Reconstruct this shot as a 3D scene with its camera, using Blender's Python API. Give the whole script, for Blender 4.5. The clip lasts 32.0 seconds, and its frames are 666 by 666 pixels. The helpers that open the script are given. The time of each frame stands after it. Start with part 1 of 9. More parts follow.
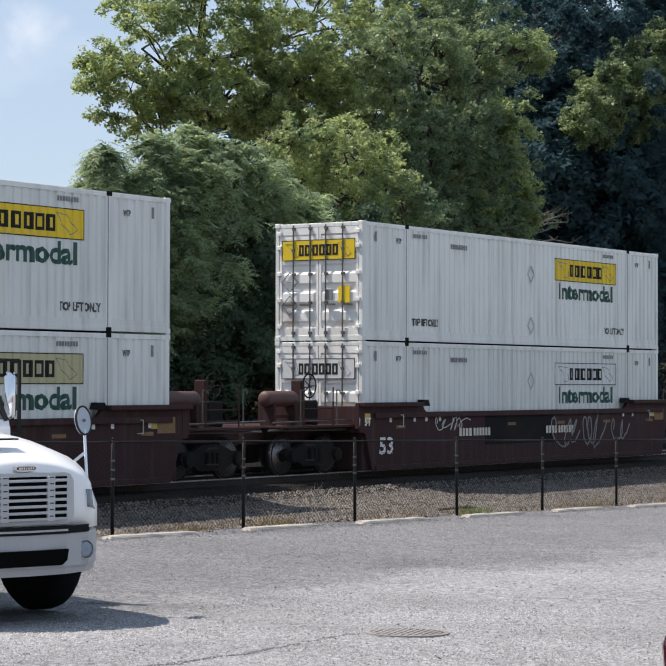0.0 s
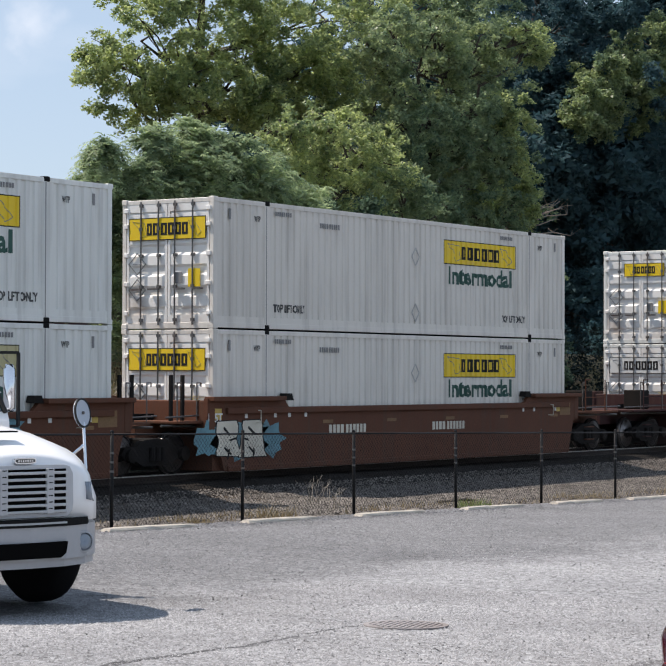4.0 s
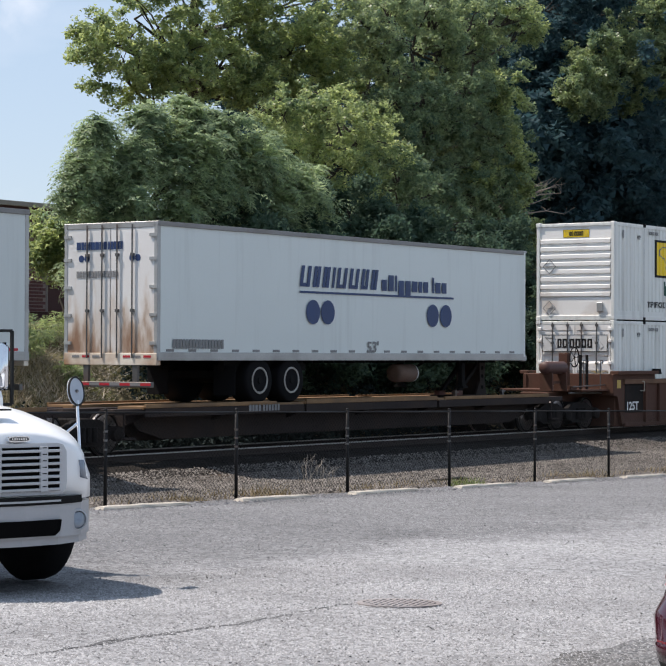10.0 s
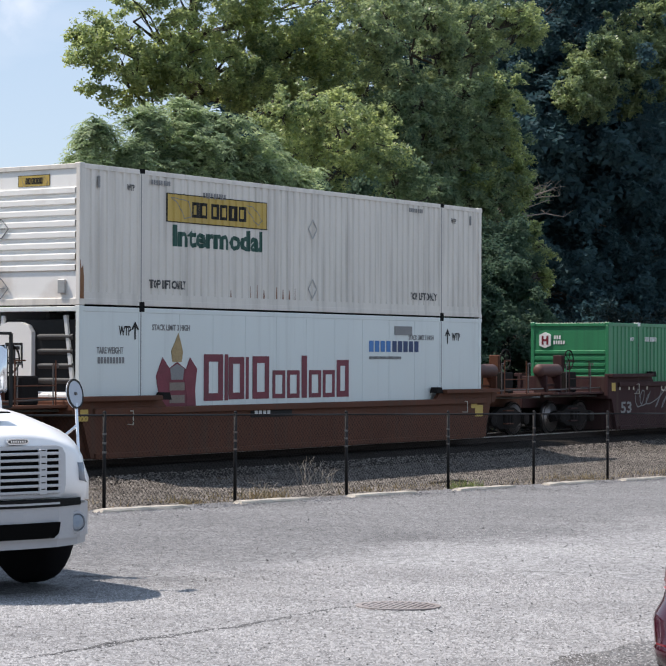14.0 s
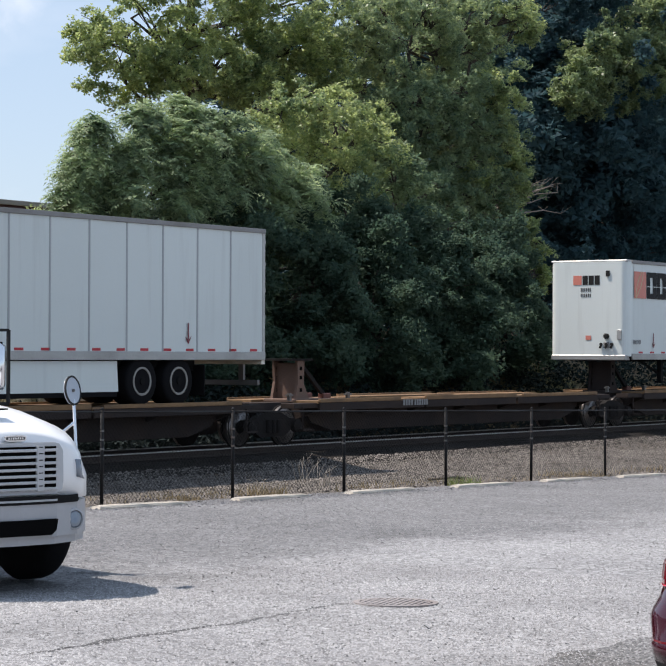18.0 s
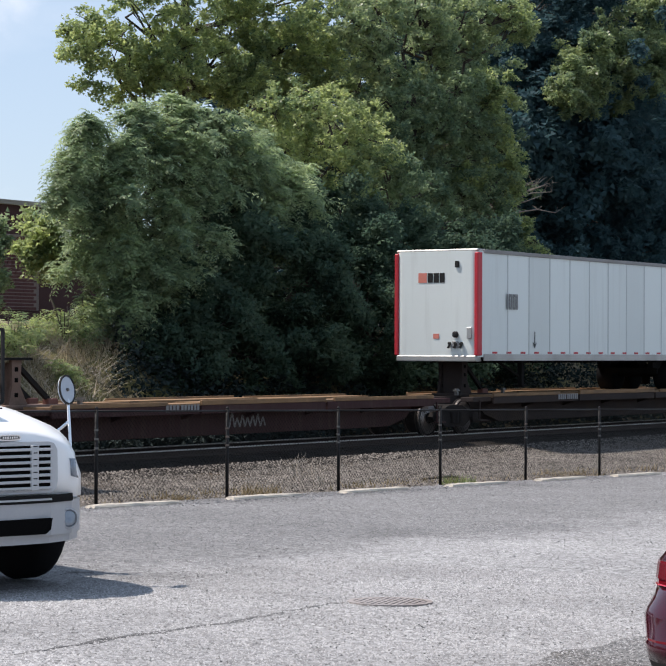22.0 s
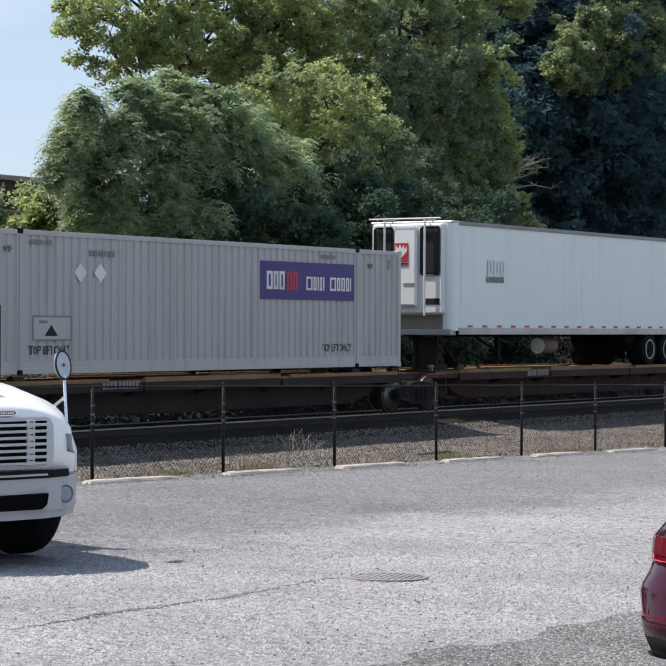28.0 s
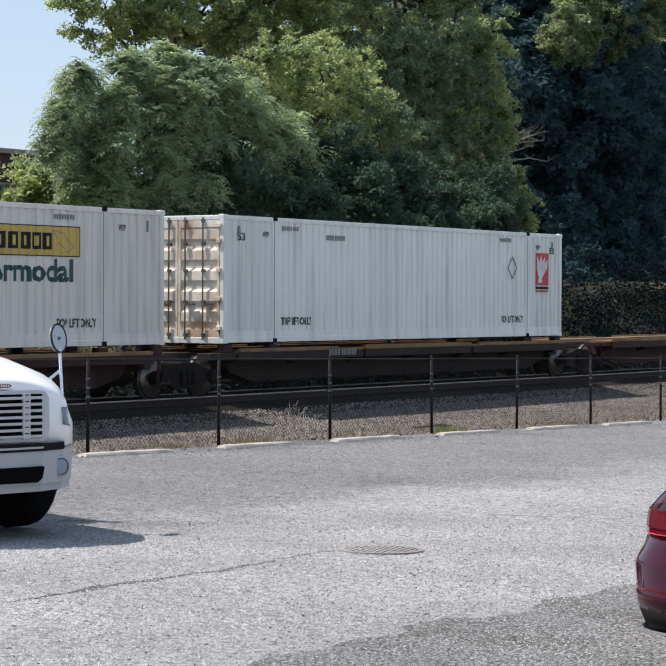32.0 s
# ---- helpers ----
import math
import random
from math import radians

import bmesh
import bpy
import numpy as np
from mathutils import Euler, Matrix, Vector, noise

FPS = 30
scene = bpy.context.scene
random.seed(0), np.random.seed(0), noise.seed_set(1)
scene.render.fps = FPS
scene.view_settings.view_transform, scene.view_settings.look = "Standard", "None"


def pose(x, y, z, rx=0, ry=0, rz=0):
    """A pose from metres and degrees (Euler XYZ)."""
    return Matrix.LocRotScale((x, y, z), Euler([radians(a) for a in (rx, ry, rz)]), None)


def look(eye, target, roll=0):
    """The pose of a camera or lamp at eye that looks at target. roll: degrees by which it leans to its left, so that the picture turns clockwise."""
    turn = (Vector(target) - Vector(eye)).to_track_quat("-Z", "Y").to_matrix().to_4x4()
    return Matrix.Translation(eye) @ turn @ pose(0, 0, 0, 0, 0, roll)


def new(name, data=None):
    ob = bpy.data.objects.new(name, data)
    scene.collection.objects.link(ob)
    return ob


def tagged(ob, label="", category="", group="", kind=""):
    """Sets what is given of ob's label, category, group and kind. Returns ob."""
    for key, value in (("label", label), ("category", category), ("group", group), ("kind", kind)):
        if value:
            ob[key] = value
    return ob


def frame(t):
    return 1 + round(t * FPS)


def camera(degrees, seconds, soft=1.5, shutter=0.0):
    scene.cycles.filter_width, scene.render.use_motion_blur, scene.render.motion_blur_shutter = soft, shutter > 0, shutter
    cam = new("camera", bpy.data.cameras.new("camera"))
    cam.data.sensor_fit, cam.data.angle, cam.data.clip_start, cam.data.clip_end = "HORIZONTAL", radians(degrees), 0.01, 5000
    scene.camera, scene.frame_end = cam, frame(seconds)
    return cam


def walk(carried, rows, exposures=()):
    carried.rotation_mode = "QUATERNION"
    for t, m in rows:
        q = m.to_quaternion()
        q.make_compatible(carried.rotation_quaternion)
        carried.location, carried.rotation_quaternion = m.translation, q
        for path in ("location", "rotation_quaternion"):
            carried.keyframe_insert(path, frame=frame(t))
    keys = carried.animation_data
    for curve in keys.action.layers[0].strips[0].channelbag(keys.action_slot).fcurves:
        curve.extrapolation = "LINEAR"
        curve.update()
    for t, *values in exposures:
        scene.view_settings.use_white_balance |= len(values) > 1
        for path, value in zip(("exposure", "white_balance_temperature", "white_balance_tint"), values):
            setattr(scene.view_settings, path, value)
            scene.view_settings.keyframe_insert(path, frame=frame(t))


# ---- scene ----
cam = camera(17.36, 32.0, soft=1.5)

EYE = (0.0, 0.0, 1.62)
# seconds, heading from the track's direction, pitch, lean (degrees)
PATH = [
    (0, 34.307, 1.312, 0.16), (0.5, 34.306, 1.346, 0.16), (1, 34.311, 1.305, 0.17), (1.5, 34.305, 1.228, 0.17), (2, 34.302,
    1.156, 0.17), (2.5, 34.302, 1.128, 0.18), (3, 34.291, 1.126, 0.18), (3.5, 34.288, 1.131, 0.18), (5.5, 34.256, 1.009,
    0.19), (6, 34.255, 0.992, 0.20), (6.5, 34.247, 0.975, 0.20), (7, 34.239, 0.924, 0.20), (7.5, 34.221, 0.860, 0.20), (8,
    34.211, 0.761, 0.20), (8.5, 34.183, 0.670, 0.21), (9, 34.158, 0.604, 0.21), (9.5, 34.135, 0.564, 0.21), (10, 34.116,
    0.550, 0.21), (10.5, 34.110, 0.551, 0.21), (11, 34.099, 0.550, 0.21), (11.5, 34.101, 0.545, 0.21), (12, 34.096, 0.534,
    0.21), (12.5, 34.087, 0.534, 0.21), (13, 34.088, 0.544, 0.22), (13.5, 34.085, 0.582, 0.22), (14, 34.088, 0.619, 0.22),
    (14.5, 34.097, 0.670, 0.22), (16.5, 34.104, 0.625, 0.22), (17, 34.085, 0.599, 0.22), (17.5, 34.056, 0.568, 0.22), (18,
    34.025, 0.534, 0.22), (18.5, 33.982, 0.484, 0.22), (19, 33.960, 0.448, 0.22), (19.5, 33.943, 0.448, 0.22), (20, 33.935,
    0.488, 0.22), (20.5, 33.916, 0.536, 0.22), (21, 33.898, 0.567, 0.22), (21.5, 33.878, 0.552, 0.22), (22, 33.879, 0.514,
    0.22), (22.5, 33.882, 0.499, 0.22), (23, 33.892, 0.516, 0.23), (23.5, 33.885, 0.548, 0.23), (24, 33.862, 0.522, 0.23),
    (24.5, 33.830, 0.463, 0.23), (25, 33.818, 0.368, 0.23), (25.5, 33.807, 0.296, 0.23), (27.5, 33.774, -0.044, 0.24), (28,
    33.774, -0.129, 0.24), (28.5, 33.774, -0.220, 0.24), (29, 33.771, -0.333, 0.24), (29.5, 33.759, -0.434, 0.24), (30,
    33.739, -0.524, 0.25), (30.5, 33.718, -0.604, 0.25), (31, 33.686, -0.677, 0.25), (31.5, 33.664, -0.758, 0.25), (32,
    33.653, -0.832, 0.26)
]


def aim(yaw, pitch, roll):
    y, p = radians(yaw), radians(pitch)
    d = Vector((math.cos(p) * math.cos(y), math.cos(p) * math.sin(y), math.sin(p)))
    return look(EYE, Vector(EYE) + d, roll)


walk(cam, [(t, aim(y, p, r)) for t, y, p, r in PATH], [(0, 0.38, 6800, 15.0), (9, 0.41, 6750, 15.0), (17, 0.47, 6700, 15.0), (32, 0.47, 6700, 15.0)])

# ---- light ----
SUN = Vector((0.24, -0.55, -1.0))      # the way the sunlight travels
world = bpy.data.worlds.new("sky")
scene.world = world
world.use_nodes = True
wn = world.node_tree.nodes
sky = wn.new("ShaderNodeTexSky")
sky.sky_type = "NISHITA"
sky.sun_disc = False
sky.sun_elevation = radians(59.5)
sky.sun_rotation = radians(-23.6)
sky.dust_density = 0.4
sky.ozone_density = 1.5
wn["Background"].inputs[1].default_value = 0.15
# thin fair-weather clouds all round the sky
wl = world.node_tree.links
wc = wn.new("ShaderNodeTexCoord")
wm = wn.new("ShaderNodeMapping")
wm.inputs["Scale"].default_value = (3.0, 3.0, 7.0)
wm.inputs["Location"].default_value = (0.35, 0.1, 0.0)
cloud = wn.new("ShaderNodeTexNoise")
cloud.inputs["Scale"].default_value, cloud.inputs["Detail"].default_value = 1.6, 6
cover = wn.new("ShaderNodeMapRange")
cover.inputs["From Min"].default_value, cover.inputs["From Max"].default_value = 0.56, 0.85
cover.inputs["To Max"].default_value = 0.4
veil = wn.new("ShaderNodeMix")
veil.data_type = "RGBA"
veil.inputs["B"].default_value = (6.0, 6.2, 6.5, 1)
wl.new(wc.outputs["Generated"], wm.inputs["Vector"])
wl.new(wm.outputs["Vector"], cloud.inputs["Vector"])
wl.new(cloud.outputs["Fac"], cover.inputs["Value"])
# one small puff low over the wood
puff = wn.new("ShaderNodeVectorMath")
puff.operation = "DISTANCE"
puff.inputs[1].default_value = (0.7315, 0.6633, 0.1582)
wl.new(wc.outputs["Generated"], puff.inputs[0])
wisp = wn.new("ShaderNodeTexNoise")
wisp.inputs["Scale"].default_value, wisp.inputs["Detail"].default_value = 60, 5
wl.new(wc.outputs["Generated"], wisp.inputs["Vector"])
edge = wn.new("ShaderNodeMath")
edge.operation = "MULTIPLY_ADD"
edge.inputs[1].default_value = 0.03
wl.new(wisp.outputs["Fac"], edge.inputs[0])
wl.new(puff.outputs["Value"], edge.inputs[2])
soft = wn.new("ShaderNodeMapRange")
soft.interpolation_type = "SMOOTHSTEP"
soft.inputs["From Min"].default_value, soft.inputs["From Max"].default_value = 0.012, 0.034
soft.inputs["To Min"].default_value, soft.inputs["To Max"].default_value = 0.42, 0.0
wl.new(edge.outputs[0], soft.inputs["Value"])
both = wn.new("ShaderNodeMath")
both.operation = "MAXIMUM"
wl.new(soft.outputs["Result"], both.inputs[0])
wl.new(cover.outputs["Result"], both.inputs[1])
wl.new(both.outputs[0], veil.inputs["Factor"])
# summer haze evens out the blue
haze = wn.new("ShaderNodeMix")
haze.data_type = "RGBA"
haze.inputs["Factor"].default_value = 0.75
haze.inputs["B"].default_value = (2.32, 3.06, 3.95, 1)
wl.new(sky.outputs[0], haze.inputs["A"])
wl.new(haze.outputs["Result"], veil.inputs["A"])
wl.new(veil.outputs["Result"], wn["Background"].inputs[0])
sun = new("sun", bpy.data.lights.new("sun", "SUN"))
sun.data.energy, sun.data.angle, sun.data.color = 4.1, radians(0.53), (1.0, 0.95, 0.87)
sun.rotation_mode = "QUATERNION"
sun.rotation_quaternion = SUN.to_track_quat("-Z", "Y")


# ---- materials ----
def surf(name, base, rough=0.6, metal=0.0, var=0.2, scale=1.5, fine=35.0, bump=0.08, stain=None, amount=0.0,
         streak=False, spec=0.5, lo=0.5, hi=0.72, rnd=0.06):
    """A worn surface: broad stains, fine grain, faint relief, a shade that differs from piece to piece."""
    m = bpy.data.materials.new(name)
    m.use_nodes = True
    n, l = m.node_tree.nodes, m.node_tree.links
    b = n["Principled BSDF"]
    tc = n.new("ShaderNodeTexCoord")
    out = tc.outputs["Object"]
    broad = n.new("ShaderNodeTexNoise")
    broad.inputs["Scale"].default_value = scale
    broad.inputs["Detail"].default_value = 5
    l.new(out, broad.inputs["Vector"])
    grain = n.new("ShaderNodeTexNoise")
    grain.inputs["Scale"].default_value = fine
    grain.inputs["Detail"].default_value = 3
    l.new(out, grain.inputs["Vector"])
    mix = n.new("ShaderNodeMix")
    mix.data_type = "RGBA"
    l.new(broad.outputs["Fac"], mix.inputs["Factor"])
    mix.inputs["A"].default_value = (*[min(1, c * (1 + var)) for c in base], 1)
    mix.inputs["B"].default_value = (*[c * (1 - var) for c in base], 1)
    g = n.new("ShaderNodeMix")
    g.data_type, g.blend_type = "RGBA", "OVERLAY"
    g.inputs["Factor"].default_value = min(1, var * 1.6)
    l.new(mix.outputs["Result"], g.inputs["A"])
    l.new(grain.outputs["Color"], g.inputs["B"])
    grey = n.new("ShaderNodeRGBToBW")
    l.new(grain.outputs["Color"], grey.inputs[0])
    l.new(grey.outputs[0], g.inputs["B"])
    info = n.new("ShaderNodeObjectInfo")
    hsv = n.new("ShaderNodeHueSaturation")
    mr = n.new("ShaderNodeMapRange")
    l.new(info.outputs["Random"], mr.inputs["Value"])
    mr.inputs["To Min"].default_value, mr.inputs["To Max"].default_value = 1 - rnd, 1 + rnd
    l.new(mr.outputs["Result"], hsv.inputs["Value"])
    l.new(g.outputs["Result"], hsv.inputs["Color"])
    col = hsv.outputs["Color"]
    if stain:
        mp = n.new("ShaderNodeMapping")
        if streak:
            mp.inputs["Scale"].default_value = (5.0, 5.0, 0.35)
        else:
            mp.inputs["Scale"].default_value = (0.9, 0.9, 0.9)
        l.new(out, mp.inputs["Vector"])
        sn = n.new("ShaderNodeTexNoise")
        sn.inputs["Scale"].default_value, sn.inputs["Detail"].default_value = 1.0, 6
        l.new(mp.outputs["Vector"], sn.inputs["Vector"])
        cr = n.new("ShaderNodeMapRange")
        cr.inputs["From Min"].default_value, cr.inputs["From Max"].default_value = lo, hi
        cr.inputs["To Max"].default_value = amount
        l.new(sn.outputs["Fac"], cr.inputs["Value"])
        sm = n.new("ShaderNodeMix")
        sm.data_type = "RGBA"
        l.new(cr.outputs["Result"], sm.inputs["Factor"])
        l.new(col, sm.inputs["A"])
        sm.inputs["B"].default_value = (*stain, 1)
        col = sm.outputs["Result"]
    l.new(col, b.inputs["Base Color"])
    b.inputs["Roughness"].default_value, b.inputs["Metallic"].default_value = rough, metal
    b.inputs["Specular IOR Level"].default_value = spec
    if bump:
        bp = n.new("ShaderNodeBump")
        bp.inputs["Strength"].default_value, bp.inputs["Distance"].default_value = bump, 0.02
        l.new(grain.outputs["Fac"], bp.inputs["Height"])
        l.new(bp.outputs["Normal"], b.inputs["Normal"])
    return m


def leaf_material(name, c1, c2, trans=0.45, glow=1.7, rough=0.42):
    """Thin leaves: every blade has a tone of its own, and whole boughs run lighter or darker."""
    m = bpy.data.materials.new(name)
    m.use_nodes = True
    n, l = m.node_tree.nodes, m.node_tree.links
    geo = n.new("ShaderNodeNewGeometry")
    tc = n.new("ShaderNodeTexCoord")
    bough = n.new("ShaderNodeTexNoise")
    bough.inputs["Scale"].default_value, bough.inputs["Detail"].default_value = 0.8, 3
    l.new(tc.outputs["Object"], bough.inputs["Vector"])
    wide = n.new("ShaderNodeMapRange")
    wide.inputs["From Min"].default_value, wide.inputs["From Max"].default_value = 0.32, 0.68
    wide.inputs["To Max"].default_value = 0.5
    l.new(bough.outputs["Fac"], wide.inputs["Value"])
    tone = n.new("ShaderNodeMath")
    tone.operation = "MULTIPLY_ADD"
    tone.inputs[1].default_value = 0.5
    l.new(geo.outputs["Random Per Island"], tone.inputs[0])
    l.new(wide.outputs["Result"], tone.inputs[2])
    mix = n.new("ShaderNodeMix")
    mix.data_type = "RGBA"
    l.new(tone.outputs[0], mix.inputs["Factor"])
    mix.inputs["A"].default_value, mix.inputs["B"].default_value = (*c1, 1), (*c2, 1)
    b = n["Principled BSDF"]
    b.inputs["Roughness"].default_value = rough
    b.inputs["Specular IOR Level"].default_value = 0.5 if rough < 0.5 else 0.2
    l.new(mix.outputs["Result"], b.inputs["Base Color"])
    tr = n.new("ShaderNodeBsdfTranslucent")
    br = n.new("ShaderNodeHueSaturation")
    br.inputs["Value"].default_value, br.inputs["Saturation"].default_value = glow, 1.0
    br.inputs["Hue"].default_value = 0.495
    l.new(mix.outputs["Result"], br.inputs["Color"])
    l.new(br.outputs["Color"], tr.inputs["Color"])
    ms = n.new("ShaderNodeMixShader")
    ms.inputs[0].default_value = trans
    l.new(b.outputs[0], ms.inputs[1])
    l.new(tr.outputs[0], ms.inputs[2])
    l.new(ms.outputs[0], n["Material Output"].inputs["Surface"])
    return m


def loose_side(n, l, col):
    """Darkens the loose, dirtier gravel on the fence's side of the lot, with a ragged soft edge."""
    tc = n.new("ShaderNodeTexCoord")
    sep = n.new("ShaderNodeSeparateXYZ")
    l.new(tc.outputs["Object"], sep.inputs[0])
    total = sep.outputs["Y"]
    for scale, reach in ((0.28, 3.2), (1.3, 2.4), (9.0, 1.6)):
        ns = n.new("ShaderNodeTexNoise")
        ns.inputs["Scale"].default_value, ns.inputs["Detail"].default_value = scale, 4
        l.new(tc.outputs["Object"], ns.inputs["Vector"])
        ad = n.new("ShaderNodeMath")
        ad.operation = "MULTIPLY_ADD"
        l.new(ns.outputs["Fac"], ad.inputs[0])
        ad.inputs[1].default_value = reach
        l.new(total, ad.inputs[2])
        total = ad.outputs[0]
    mr = n.new("ShaderNodeMapRange")
    mr.interpolation_type = "SMOOTHSTEP"
    mr.inputs["From Min"].default_value, mr.inputs["From Max"].default_value = 14.4, 16.2
    l.new(total, mr.inputs["Value"])
    mix = n.new("ShaderNodeMix")
    mix.data_type, mix.blend_type = "RGBA", "MULTIPLY"
    l.new(mr.outputs["Result"], mix.inputs["Factor"])
    l.new(col, mix.inputs["A"])
    mix.inputs["B"].default_value = (0.66, 0.66, 0.665, 1)
    return mix.outputs["Result"]


def chip_material(name, dark, pale, worn=False):
    """Broken stone: every piece has a grey of its own."""
    m = bpy.data.materials.new(name)
    m.use_nodes = True
    n, l = m.node_tree.nodes, m.node_tree.links
    b = n["Principled BSDF"]
    geo = n.new("ShaderNodeNewGeometry")
    mix = n.new("ShaderNodeMix")
    mix.data_type = "RGBA"
    l.new(geo.outputs["Random Per Island"], mix.inputs["Factor"])
    mix.inputs["A"].default_value, mix.inputs["B"].default_value = (*dark, 1), (*pale, 1)
    tc = n.new("ShaderNodeTexCoord")
    ns = n.new("ShaderNodeTexNoise")
    ns.inputs["Scale"].default_value, ns.inputs["Detail"].default_value = 0.6, 6
    l.new(tc.outputs["Object"], ns.inputs["Vector"])
    mr = n.new("ShaderNodeMapRange")
    mr.inputs["From Min"].default_value, mr.inputs["From Max"].default_value = 0.3, 0.7
    mr.inputs["To Min"].default_value, mr.inputs["To Max"].default_value = 0.75, 1.2
    l.new(ns.outputs["Fac"], mr.inputs["Value"])
    hs = n.new("ShaderNodeHueSaturation")
    l.new(mr.outputs["Result"], hs.inputs["Value"])
    l.new(mix.outputs["Result"], hs.inputs["Color"])
    col = hs.outputs["Color"]
    if worn:
        col = loose_side(n, l, col)
    l.new(col, b.inputs["Base Color"])
    b.inputs["Roughness"].default_value, b.inputs["Specular IOR Level"].default_value = 0.85, 0.2
    return m


def ground_material(name, c1, c2, size, bump, patch=None, patch_scale=0.25, low=0.45, high=0.6, dist=0.02):
    """Loose or bound stones: cells of differing grey in world size, with broad patches."""
    m = bpy.data.materials.new(name)
    m.use_nodes = True
    n, l = m.node_tree.nodes, m.node_tree.links
    b = n["Principled BSDF"]
    tc = n.new("ShaderNodeTexCoord")
    v = n.new("ShaderNodeTexVoronoi")
    v.inputs["Scale"].default_value = 1 / size
    l.new(tc.outputs["Object"], v.inputs["Vector"])
    bw = n.new("ShaderNodeRGBToBW")
    l.new(v.outputs["Color"], bw.inputs[0])
    ns = n.new("ShaderNodeTexNoise")
    ns.inputs["Scale"].default_value, ns.inputs["Detail"].default_value = 3.0, 8
    l.new(tc.outputs["Object"], ns.inputs["Vector"])
    add = n.new("ShaderNodeMath")
    add.operation = "MULTIPLY_ADD"
    l.new(bw.outputs[0], add.inputs[0])
    add.inputs[1].default_value = 0.75
    sc = n.new("ShaderNodeMath")
    sc.operation = "MULTIPLY"
    l.new(ns.outputs["Fac"], sc.inputs[0])
    sc.inputs[1].default_value = 0.35
    l.new(sc.outputs[0], add.inputs[2])
    mix = n.new("ShaderNodeMix")
    mix.data_type = "RGBA"
    l.new(add.outputs[0], mix.inputs["Factor"])
    mix.inputs["A"].default_value, mix.inputs["B"].default_value = (*c1, 1), (*c2, 1)
    col = mix.outputs["Result"]
    if patch:
        pn = n.new("ShaderNodeTexNoise")
        pn.inputs["Scale"].default_value, pn.inputs["Detail"].default_value = patch_scale, 7
        pn.inputs["Roughness"].default_value = 0.62
        l.new(tc.outputs["Object"], pn.inputs["Vector"])
        cr = n.new("ShaderNodeMapRange")
        cr.inputs["From Min"].default_value, cr.inputs["From Max"].default_value = low, high
        l.new(pn.outputs["Fac"], cr.inputs["Value"])
        pm = n.new("ShaderNodeMix")
        pm.data_type, pm.blend_type = "RGBA", "MULTIPLY"
        l.new(cr.outputs["Result"], pm.inputs["Factor"])
        l.new(col, pm.inputs["A"])
        pm.inputs["B"].default_value = (*patch, 1)
        col = pm.outputs["Result"]
    l.new(col, b.inputs["Base Color"])
    b.inputs["Roughness"].default_value = 0.9
    b.inputs["Specular IOR Level"].default_value = 0.1
    bp = n.new("ShaderNodeBump")
    bp.inputs["Strength"].default_value, bp.inputs["Distance"].default_value = bump, dist
    l.new(v.outputs["Distance"], bp.inputs["Height"])
    bp.invert = True
    l.new(bp.outputs["Normal"], b.inputs["Normal"])
    return m


def lot_material():
    """Bound grey chippings, paler where the surface is swept, darker and looser towards the fence."""
    m = ground_material("lot_chippings", (0.17, 0.171, 0.173), (0.38, 0.382, 0.386), 0.024, 0.12, (0.76, 0.76, 0.77), 0.22, 0.42, 0.66)
    n, l = m.node_tree.nodes, m.node_tree.links
    b = n["Principled BSDF"]
    col = b.inputs["Base Color"].links[0].from_socket
    col = loose_side(n, l, col)
    tc = n.new("ShaderNodeTexCoord")
    # coarser single stones, light and dark
    v = n.new("ShaderNodeTexVoronoi")
    v.inputs["Scale"].default_value = 21
    l.new(tc.outputs["Object"], v.inputs["Vector"])
    bw = n.new("ShaderNodeRGBToBW")
    l.new(v.outputs["Color"], bw.inputs[0])
    m2 = n.new("ShaderNodeMapRange")
    m2.inputs["From Min"].default_value, m2.inputs["From Max"].default_value = 0.2, 0.8
    m2.inputs["To Min"].default_value, m2.inputs["To Max"].default_value = 0.72, 1.28
    l.new(bw.outputs[0], m2.inputs["Value"])
    hs = n.new("ShaderNodeHueSaturation")
    l.new(m2.outputs["Result"], hs.inputs["Value"])
    l.new(col, hs.inputs["Color"])
    l.new(hs.outputs["Color"], b.inputs["Base Color"])
    return m


